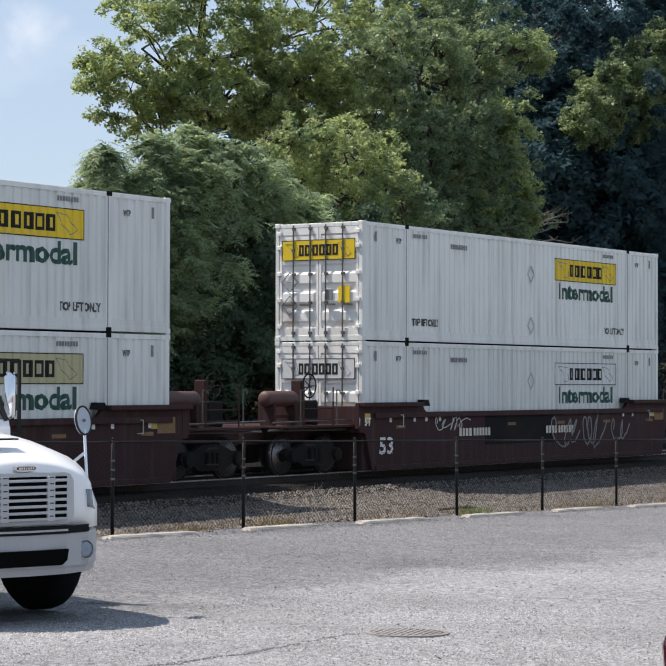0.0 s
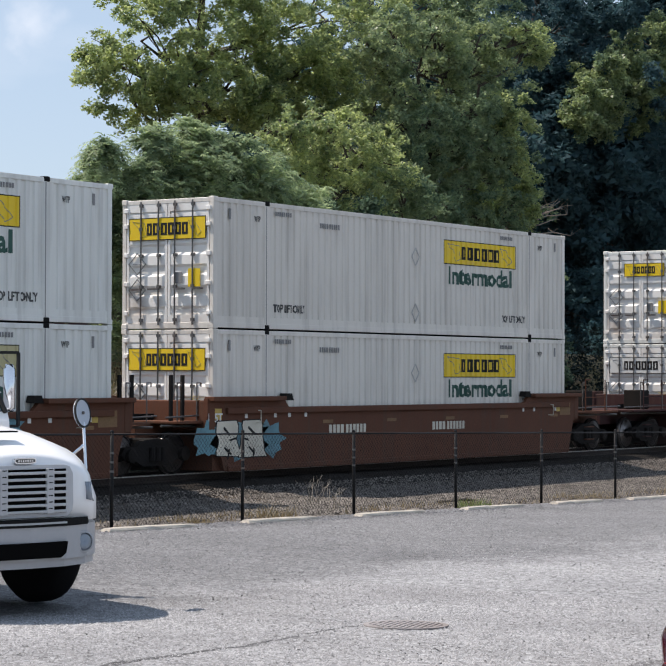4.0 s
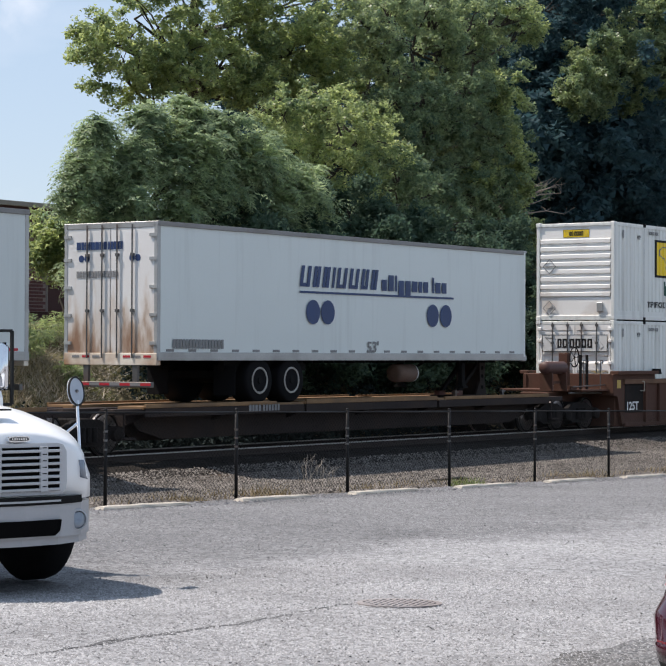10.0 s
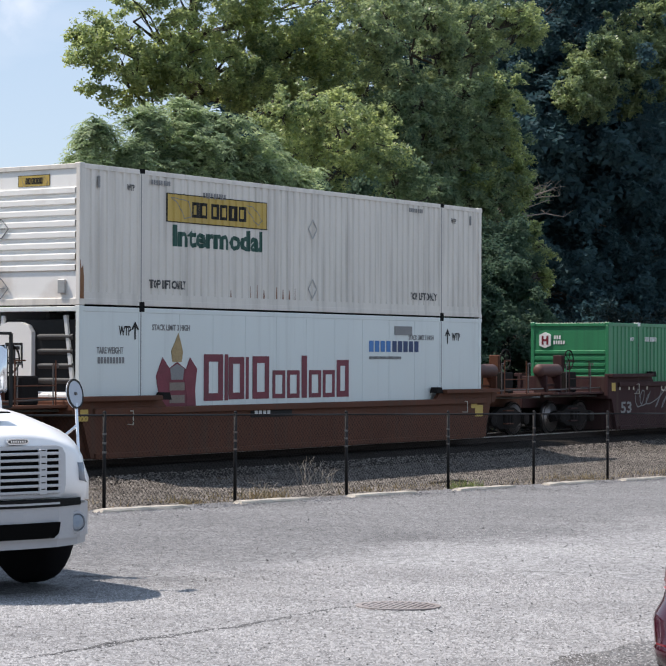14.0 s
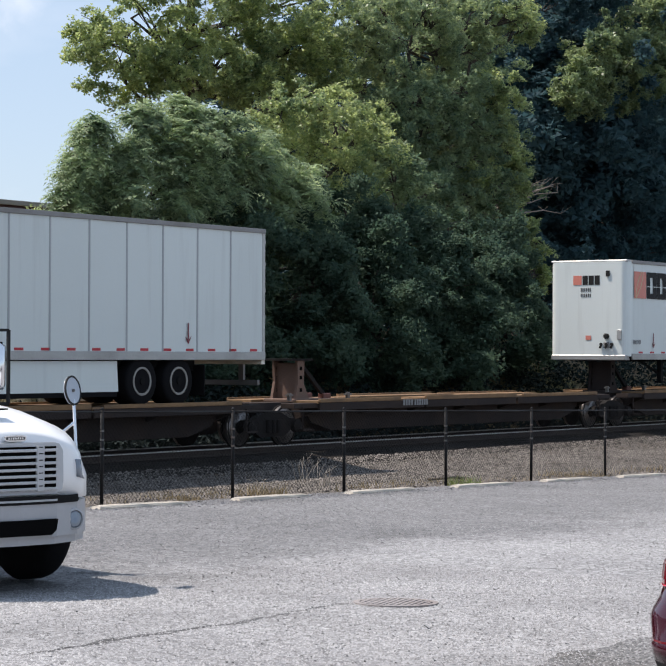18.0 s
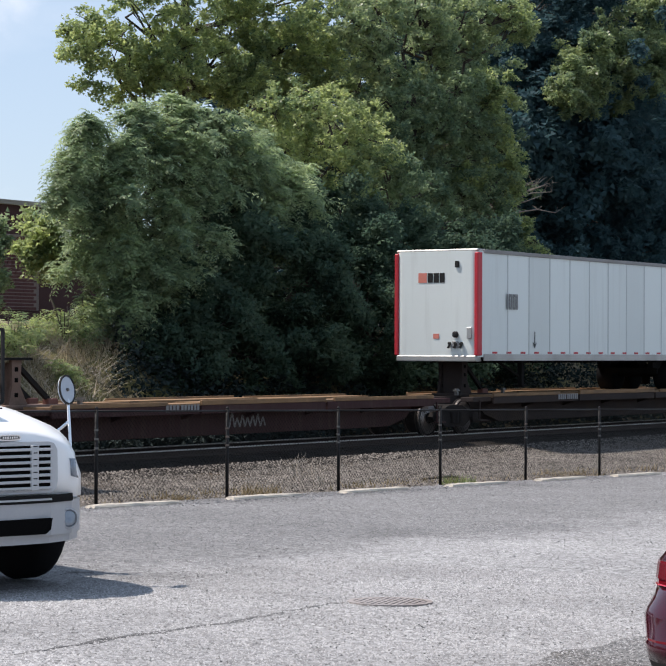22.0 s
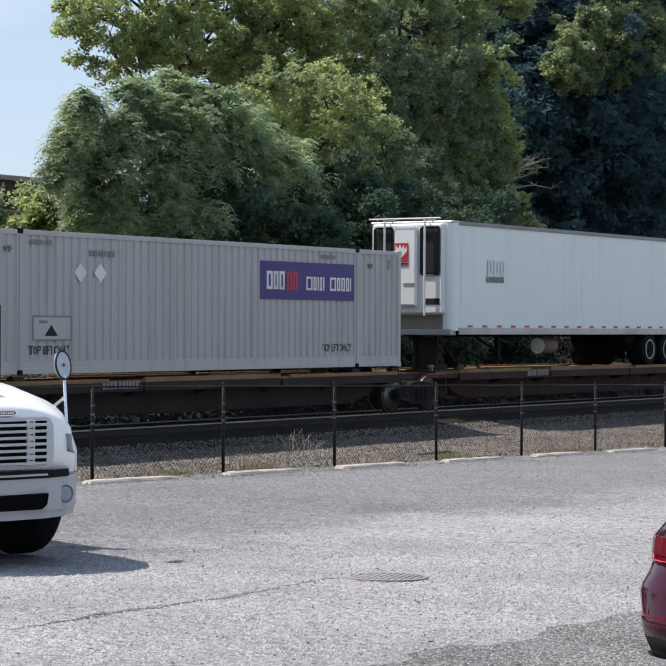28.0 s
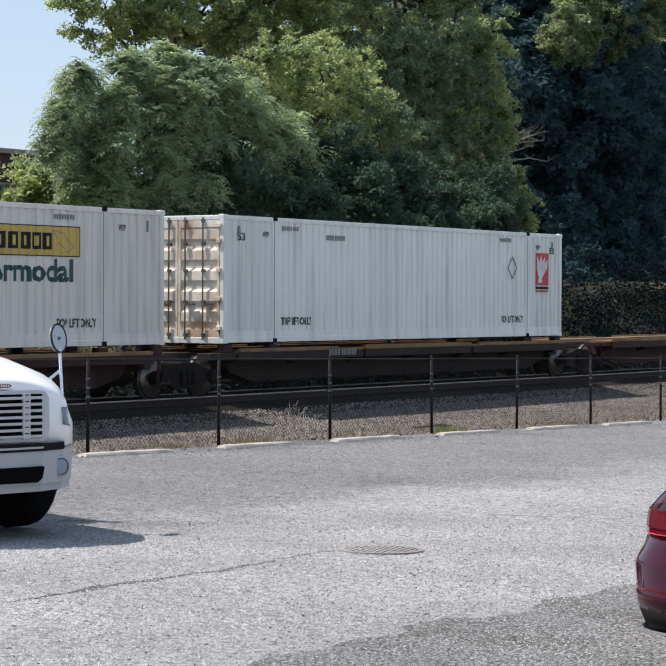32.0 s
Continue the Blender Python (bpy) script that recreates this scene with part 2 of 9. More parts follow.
def rust_end_material():
    """Tan paint eaten by rust: streaks that gather towards the foot and one side."""
    m = surf("rust_eaten_tan_paint", (0.80, 0.70, 0.53), 0.65, var=0.1, scale=0.8, bump=0.1)
    n, l = m.node_tree.nodes, m.node_tree.links
    b = n["Principled BSDF"]
    col = b.inputs["Base Color"].links[0].from_socket
    tc = n.new("ShaderNodeTexCoord")
    mp = n.new("ShaderNodeMapping")
    mp.inputs["Scale"].default_value = (2.2, 2.2, 0.45)
    l.new(tc.outputs["Object"], mp.inputs["Vector"])
    ns = n.new("ShaderNodeTexNoise")
    ns.inputs["Scale"].default_value, ns.inputs["Detail"].default_value = 1.4, 7
    l.new(mp.outputs["Vector"], ns.inputs["Vector"])
    sep = n.new("ShaderNodeSeparateXYZ")
    l.new(tc.outputs["Object"], sep.inputs[0])
    up = n.new("ShaderNodeMath")
    up.operation = "MULTIPLY_ADD"
    l.new(sep.outputs["Z"], up.inputs[0])
    up.inputs[1].default_value = -0.13
    l.new(ns.outputs["Fac"], up.inputs[2])
    side = n.new("ShaderNodeMath")
    side.operation = "MULTIPLY_ADD"
    l.new(sep.outputs["Y"], side.inputs[0])
    side.inputs[1].default_value = -0.09
    l.new(up.outputs[0], side.inputs[2])
    for lo, hi, top, rust in ((0.19, 0.44, 0.8, (0.56, 0.26, 0.095)), (0.38, 0.60, 0.85, (0.24, 0.085, 0.032))):
        mr = n.new("ShaderNodeMapRange")
        mr.inputs["From Min"].default_value, mr.inputs["From Max"].default_value = lo, hi
        mr.inputs["To Max"].default_value = top
        l.new(side.outputs[0], mr.inputs["Value"])
        mx = n.new("ShaderNodeMix")
        mx.data_type = "RGBA"
        l.new(mr.outputs["Result"], mx.inputs["Factor"])
        l.new(col, mx.inputs["A"])
        mx.inputs["B"].default_value = (*rust, 1)
        col = mx.outputs["Result"]
    l.new(col, b.inputs["Base Color"])
    return m


def rusting_door_material():
    """White trailer doors, clean above, with brown rust and road dirt that climbs in tongues from the sill."""
    m = surf("white_door_rusting_from_the_foot", (0.74, 0.72, 0.69), 0.5, var=0.08, scale=1.2, bump=0.05)
    n, l = m.node_tree.nodes, m.node_tree.links
    b = n["Principled BSDF"]
    col = b.inputs["Base Color"].links[0].from_socket
    tc = n.new("ShaderNodeTexCoord")
    mp = n.new("ShaderNodeMapping")
    mp.inputs["Scale"].default_value = (2.6, 2.6, 0.8)
    l.new(tc.outputs["Object"], mp.inputs["Vector"])
    ns = n.new("ShaderNodeTexNoise")
    ns.inputs["Scale"].default_value, ns.inputs["Detail"].default_value = 1.3, 7
    l.new(mp.outputs["Vector"], ns.inputs["Vector"])
    sep = n.new("ShaderNodeSeparateXYZ")
    l.new(tc.outputs["Object"], sep.inputs[0])
    up = n.new("ShaderNodeMath")
    up.operation = "MULTIPLY_ADD"
    up.inputs[1].default_value = -0.22
    l.new(sep.outputs["Z"], up.inputs[0])
    l.new(ns.outputs["Fac"], up.inputs[2])
    for lo, hi, top, rust in ((-0.05, 0.22, 0.7, (0.50, 0.36, 0.24)), (0.12, 0.34, 0.85, (0.24, 0.11, 0.05))):
        mr = n.new("ShaderNodeMapRange")
        mr.inputs["From Min"].default_value, mr.inputs["From Max"].default_value = lo, hi
        mr.inputs["To Max"].default_value = top
        l.new(up.outputs[0], mr.inputs["Value"])
        mx = n.new("ShaderNodeMix")
        mx.data_type = "RGBA"
        l.new(mr.outputs["Result"], mx.inputs["Factor"])
        l.new(col, mx.inputs["A"])
        mx.inputs["B"].default_value = (*rust, 1)
        col = mx.outputs["Result"]
    l.new(col, b.inputs["Base Color"])
    return m


def glass_material(name, tint):
    m = bpy.data.materials.new(name)
    m.use_nodes = True
    b = m.node_tree.nodes["Principled BSDF"]
    b.inputs["Base Color"].default_value = (*tint, 1)
    b.inputs["Roughness"].default_value = 0.03
    b.inputs["Specular IOR Level"].default_value = 0.8
    b.inputs["Coat Weight"].default_value = 1.0
    return m


GRIME = (0.16, 0.14, 0.12)
RUST = (0.19, 0.075, 0.03)
M = {}
M["lot"] = lot_material()
M["verge"] = ground_material("verge_gravel", (0.025, 0.023, 0.021), (0.23, 0.208, 0.185), 0.05, 0.9, (0.62, 0.52, 0.43), 0.5, 0.45, 0.65, 0.05)
# Dirty ballast; shade under the train is put into this near-black colour.
M["bed"] = ground_material("shade_dark_track_bed", (0.008, 0.0075, 0.007), (0.05, 0.045, 0.04), 0.05, 0.9, (0.6, 0.55, 0.5), 0.5, 0.4, 0.6, 0.05)
M["loose"] = ground_material("loose_dark_gravel", (0.045, 0.045, 0.046), (0.27, 0.27, 0.272), 0.030, 0.8, (0.8, 0.775, 0.745), 0.7, 0.45, 0.6, 0.04)
M["earth"] = ground_material("bank_earth", (0.09, 0.07, 0.048), (0.26, 0.205, 0.14), 0.12, 0.8, (0.5, 0.6, 0.35), 0.3, 0.4, 0.6, 0.08)
M["silver"] = surf("grille_silver", (0.46, 0.465, 0.48), 0.4, 0.2, var=0.05, bump=0.0)
M["stone"] = chip_material("ballast_stone", (0.030, 0.027, 0.025), (0.235, 0.212, 0.190))
M["rail"] = surf("rusty_rail_web", (0.035, 0.025, 0.02), 0.9, 0.0, var=0.3)
M["rail_head"] = surf("worn_rail_head", (0.42, 0.40, 0.39), 0.35, 0.7, var=0.15)
M["tie"] = surf("tie_timber", (0.026, 0.023, 0.021), 0.9, spec=0.1, var=0.4, scale=4, bump=0.4)
M["concrete"] = surf("wheel_stop_concrete", (0.50, 0.45, 0.38), 0.85, var=0.2, scale=3, bump=0.3, stain=(0.2, 0.18, 0.15), amount=0.6)
M["wire"] = surf("dark_fence_wire", (0.008, 0.008, 0.009), 0.8, spec=0.08, var=0.2, bump=0.0)
M["black_steel"] = surf("black_coated_steel", (0.010, 0.010, 0.011), 0.6, 0.0, var=0.3, bump=0.1, spec=0.2)
M["white_box"] = surf("white_container_paint", (0.735, 0.74, 0.70), 0.5, var=0.07, scale=0.7, fine=25, bump=0.05, stain=GRIME, amount=0.38, streak=True, lo=0.48, hi=0.82)
M["cream_box"] = surf("aged_white_container_paint", (0.69, 0.65, 0.59), 0.55, var=0.08, scale=0.7, fine=25, bump=0.05, stain=GRIME, amount=0.35, streak=True, lo=0.48, hi=0.8)
M["tan_box"] = surf("tan_container_paint", (0.74, 0.61, 0.44), 0.55, var=0.08, scale=0.8, bump=0.05, stain=(0.2, 0.15, 0.1), amount=0.3, streak=True, lo=0.5, hi=0.8)
M["rust_end"] = rust_end_material()
M["grey_box"] = surf("grey_container_paint", (0.40, 0.40, 0.385), 0.5, var=0.08, scale=0.7, bump=0.05, stain=GRIME, amount=0.25, streak=True)
M["green_box"] = surf("green_container_paint", (0.027, 0.203, 0.087), 0.42, var=0.1, scale=0.8, bump=0.05, stain=(0.02, 0.06, 0.04), amount=0.3, streak=True)
M["door"] = surf("white_door_paint", (0.82, 0.80, 0.76), 0.5, var=0.08, scale=1.2, bump=0.05, stain=(0.32, 0.20, 0.12), amount=0.65, lo=0.50, hi=0.78)
M["rusty_door"] = surf("rust_stained_white_door_paint", (0.78, 0.71, 0.60), 0.6, var=0.12, scale=1.5, bump=0.1, stain=(0.33, 0.16, 0.06), amount=0.92, lo=0.41, hi=0.66)
M["low_rust_door"] = rusting_door_material()
M["trailer"] = surf("white_trailer_panel", (0.655, 0.70, 0.68), 0.38, var=0.05, scale=0.5, bump=0.02, stain=GRIME, amount=0.2, streak=True, lo=0.55, hi=0.9)
M["dull_rail"] = surf("weathered_grey_rail", (0.235, 0.23, 0.225), 0.6, 0.2, var=0.15, bump=0.05, stain=GRIME, amount=0.5)
M["trailer_worn"] = surf("greyed_trailer_panel", (0.52, 0.545, 0.525), 0.45, var=0.06, scale=0.5, bump=0.02, stain=GRIME, amount=0.25, streak=True, lo=0.5, hi=0.85)
M["soft_seam"] = surf("pale_panel_joint", (0.50, 0.53, 0.525), 0.5, var=0.12, bump=0.0)
M["panel_seam"] = surf("grey_panel_joint", (0.36, 0.38, 0.385), 0.5, var=0.12, bump=0.0)
M["alu"] = surf("dull_aluminium", (0.42, 0.42, 0.41), 0.5, 0.6, var=0.15, bump=0.05, stain=GRIME, amount=0.4)
M["maroon"] = surf("maroon_railcar_paint", (0.046, 0.020, 0.020), 0.75, spec=0.2, var=0.25, scale=0.8, bump=0.1, stain=(0.07, 0.048, 0.038), amount=0.6, streak=True)
M["orange_brown"] = surf("orange_brown_railcar_paint", (0.115, 0.047, 0.028), 0.75, spec=0.2, var=0.22, scale=0.8, bump=0.1, stain=(0.09, 0.055, 0.04), amount=0.6, streak=True)
M["tan_brown"] = surf("weathered_yellow_railcar_paint", (0.098, 0.047, 0.033), 0.75, spec=0.2, var=0.25, scale=0.8, bump=0.1, stain=(0.08, 0.045, 0.03), amount=0.8, streak=True)
M["chord_tan"] = surf("worn_tan_chord_paint", (0.17, 0.095, 0.058), 0.75, spec=0.2, var=0.25, scale=1.5, bump=0.1, stain=(0.09, 0.05, 0.035), amount=0.6)
M["dark_car"] = surf("grimy_railcar_steel", (0.036, 0.028, 0.026), 0.8, spec=0.15, var=0.35, scale=1.0, bump=0.15, stain=(0.065, 0.042, 0.030), amount=0.5)
M["plank"] = surf("worn_yellow_deck_edge", (0.22, 0.125, 0.058), 0.8, var=0.3, scale=2, bump=0.2, stain=(0.09, 0.06, 0.04), amount=0.8)
M["red_steel"] = surf("red_oxide_steel", (0.13, 0.045, 0.032), 0.65, var=0.25, bump=0.1, stain=(0.05, 0.03, 0.025), amount=0.6)
M["plate_grey"] = surf("greasy_plate_steel", (0.11, 0.115, 0.11), 0.45, 0.4, var=0.25, bump=0.05)
M["hitch_cast"] = surf("rusty_cast_hitch", (0.14, 0.085, 0.062), 0.75, var=0.3, scale=2, bump=0.15, stain=(0.05, 0.03, 0.022), amount=0.7)
M["bogie"] = surf("bogie_iron", (0.014, 0.0125, 0.012), 0.85, spec=0.15, var=0.3, scale=3, bump=0.2, stain=(0.045, 0.03, 0.022), amount=0.4)
M["wheel_steel"] = surf("wheel_tread_steel", (0.22, 0.20, 0.19), 0.4, 0.8, var=0.2)
M["rod"] = surf("galvanised_rod", (0.14, 0.135, 0.13), 0.5, 0.6, var=0.2, stain=RUST, amount=0.6)
M["dark_gap"] = surf("dark_underframe", (0.012, 0.012, 0.012), 0.9, spec=0.1, var=0.3)
M["yellow"] = surf("yellow_sign", (0.80, 0.55, 0.01), 0.5, var=0.07, bump=0.02, stain=(0.35, 0.26, 0.08), amount=0.3)
M["faded_yellow"] = surf("faded_yellow_sign", (0.52, 0.47, 0.26), 0.6, var=0.1, bump=0.02, stain=(0.4, 0.36, 0.24), amount=0.6)
M["gold"] = surf("gold_sign", (0.52, 0.36, 0.08), 0.55, var=0.12, bump=0.02, stain=(0.3, 0.22, 0.08), amount=0.5)
M["white_sign"] = surf("white_sign", (0.66, 0.66, 0.64), 0.5, var=0.06, bump=0.02)
M["ink"] = surf("black_lettering", (0.016, 0.016, 0.016), 0.7, spec=0.25, var=0.2, bump=0.0)
M["faint"] = surf("grey_lettering", (0.20, 0.20, 0.20), 0.6, var=0.2, bump=0.0)
M["green_ink"] = surf("green_lettering", (0.008, 0.065, 0.048), 0.6, var=0.2, bump=0.0)
M["navy"] = surf("navy_lettering", (0.012, 0.038, 0.125), 0.5, var=0.15, bump=0.0)
M["purple"] = surf("purple_sign", (0.035, 0.012, 0.15), 0.45, var=0.1, bump=0.0)
M["red_ink"] = surf("red_lettering", (0.45, 0.018, 0.03), 0.5, var=0.15, bump=0.0)
M["dark_red"] = surf("dark_red_lettering", (0.17, 0.015, 0.025), 0.5, var=0.15, bump=0.0)
M["orange"] = surf("orange_sign", (0.60, 0.20, 0.15), 0.5, var=0.12, bump=0.0)
M["sky_blue"] = surf("blue_lettering", (0.03, 0.16, 0.42), 0.5, var=0.1, bump=0.0)
M["white_ink"] = surf("white_lettering", (0.70, 0.70, 0.68), 0.6, var=0.15, bump=0.0, stain=(0.3, 0.28, 0.26), amount=0.5)
M["cream_ink"] = surf("cream_spray_paint", (0.64, 0.60, 0.50), 0.7, var=0.22, scale=2, bump=0.0, stain=(0.34, 0.29, 0.24), amount=0.35)
M["pale_blue"] = surf("pale_blue_spray_paint", (0.10, 0.235, 0.28), 0.6, var=0.4, scale=2.5, bump=0.0, stain=(0.06, 0.05, 0.055), amount=0.5)
M["olive"] = surf("olive_overpaint", (0.085, 0.075, 0.04), 0.7, var=0.25, scale=1.2, bump=0.1, stain=(0.06, 0.04, 0.03), amount=0.6)
M["rubber"] = surf("tyre_rubber", (0.010, 0.010, 0.011), 0.88, var=0.2, spec=0.08, fine=80, bump=0.1)
M["post_grey"] = surf("light_grey_shield_paint", (0.50, 0.51, 0.52), 0.5, var=0.08, bump=0.03)
M["rim"] = surf("dull_painted_rim", (0.30, 0.285, 0.26), 0.55, var=0.15, stain=GRIME, amount=0.6)
M["truck_white"] = surf("glossy_white_truck_paint", (0.80, 0.80, 0.80), 0.22, var=0.02, bump=0.0)
# Grey darkened to hold the shade on the truck's front.
M["bumper"] = surf("shade_grey_bumper", (0.38, 0.385, 0.40), 0.35, var=0.04, bump=0.0)
M["chrome"] = surf("polished_metal", (0.75, 0.76, 0.78), 0.12, 1.0, var=0.03, bump=0.0)
M["lamp_glass"] = surf("clear_lamp_lens", (0.24, 0.27, 0.31), 0.12, 0.3, var=0.1, bump=0.0)
M["glass"] = glass_material("dark_window_glass", (0.015, 0.03, 0.035))
M["car_red"] = surf("metallic_dark_red_car_paint", (0.046, 0.003, 0.011), 0.10, 0.15, var=0.05, bump=0.0)
M["lamp_lip"] = surf("bright_red_lens", (0.50, 0.01, 0.03), 0.15, 0.0, var=0.1, bump=0.0)
M["tail_red"] = surf("red_lamp_lens", (0.15, 0.003, 0.009), 0.08, 0.0, var=0.1, bump=0.0, spec=0.2)
M["bark"] = surf("tree_bark", (0.055, 0.046, 0.038), 0.9, var=0.4, scale=3, bump=0.5)
M["lamp_core"] = surf("dark_red_lamp_core", (0.11, 0.003, 0.008), 0.18, 0.0, var=0.2, bump=0.0, spec=0.12)
M["mirror_back"] = surf("grey_blue_mirror_back", (0.36, 0.40, 0.46), 0.35, var=0.05, bump=0.0)
M["chip"] = chip_material("lot_chip", (0.20, 0.20, 0.203), (0.40, 0.40, 0.407), True)
M["brick"] = surf("dark_brick", (0.075, 0.034, 0.036), 0.85, var=0.25, scale=0.6, bump=0.1)
M["coping"] = surf("roof_coping", (0.30, 0.29, 0.27), 0.7, var=0.15)
M["iron"] = surf("cast_iron_cover", (0.27, 0.245, 0.235), 0.85, 0.0, var=0.3, stain=(0.18, 0.14, 0.125), amount=0.6)
M["crack"] = surf("tar_filled_crack", (0.075, 0.074, 0.075), 0.9, var=0.3)
M["dry_grass"] = leaf_material("dry_grass", (0.40, 0.33, 0.22), (0.22, 0.185, 0.11), 0.3)
M["weed"] = leaf_material("verge_weeds", (0.15, 0.12, 0.055), (0.30, 0.23, 0.13), 0.2)
M["green_weed"] = leaf_material("green_verge_weeds", (0.10, 0.16, 0.05), (0.26, 0.28, 0.10), 0.3)
# Lit, part-shaded and half-lit copies: sunlight and shade are put into leaf colour.
M["leaf_sun"] = leaf_material("sunlit_leaf_colour", (0.066, 0.118, 0.066), (0.365, 0.41, 0.16), 0.50, 2.0)
M["leaf_mix"] = leaf_material("part_shaded_leaf_colour", (0.060, 0.112, 0.082), (0.32, 0.37, 0.170), 0.50, 2.0)
M["leaf_mid"] = leaf_material("ash_tree_leaves", (0.064, 0.116, 0.078), (0.35, 0.42, 0.225), 0.48, 1.9, 0.5)
M["leaf_half"] = leaf_material("half_lit_leaf_colour", (0.040, 0.086, 0.064), (0.23, 0.285, 0.145), 0.48, 2.0, 0.55)
# The wood's shade and bluish haze are put into this leaf colour.
M["leaf_dark"] = leaf_material("shade_dark_wood_leaves", (0.032, 0.072, 0.086), (0.046, 0.090, 0.098), 0.36, 1.7, 0.75)
# Shade beneath the crowns is put into this darker leaf colour.
M["leaf_under"] = leaf_material("shade_dark_understorey_leaves", (0.028, 0.060, 0.046), (0.088, 0.132, 0.084), 0.42, 1.9, 0.75)
# Lighter leaf colour puts sunlight on the wood's upper boughs.
M["leaf_top"] = leaf_material("sunlit_bough_leaf_colour", (0.052, 0.100, 0.070), (0.25, 0.30, 0.125), 0.48, 1.9)
# Near-black leaf colour holds the shade under trees and behind the cars.
M["leaf_deep"] = leaf_material("deep_shade_leaf_colour", (0.012, 0.022, 0.021), (0.022, 0.034, 0.031), 0.08, 1.1, 0.85)
M["orange_wheel"] = surf("orange_enamel", (0.85, 0.27, 0.02), 0.4, var=0.15, bump=0.0)
M["tank"] = surf("rusty_red_tank", (0.085, 0.038, 0.032), 0.6, var=0.25, bump=0.1)
# Near-black colour stands for the shade inside holes, slots and recesses.
M["void"] = surf("opening_shade_black", (0.004, 0.004, 0.004), 0.95, spec=0.05, var=0.1, bump=0.0)
M["dry_stalk"] = surf("dry_stalk", (0.36, 0.31, 0.25), 0.8, var=0.2, bump=0.0)
M["mortar"] = surf("mortar", (0.30, 0.25, 0.24), 0.9, var=0.15)
M["panel_brick"] = surf("red_brown_brick", (0.13, 0.055, 0.058), 0.85, var=0.3, scale=0.8, bump=0.1)
M["heraldic_red"] = surf("faded_dark_red_print", (0.17, 0.022, 0.038), 0.55, var=0.3, scale=5, bump=0.0, stain=(0.06, 0.02, 0.03), amount=0.4)
M["bronze_ink"] = surf("bronze_print", (0.34, 0.24, 0.11), 0.55, var=0.3, scale=6, bump=0.0, stain=(0.12, 0.07, 0.04), amount=0.5)
M["rust_streak"] = surf("weeping_rust", (0.20, 0.085, 0.035), 0.85, var=0.4, scale=6, bump=0.05, stain=(0.33, 0.22, 0.14), amount=0.5)
M["soft_ink"] = surf("worn_black_lettering", (0.07, 0.07, 0.07), 0.7, var=0.35, scale=4, bump=0.0)
M["dead_wood"] = surf("bleached_dead_wood", (0.22, 0.18, 0.15), 0.9, var=0.3, bump=0.2)


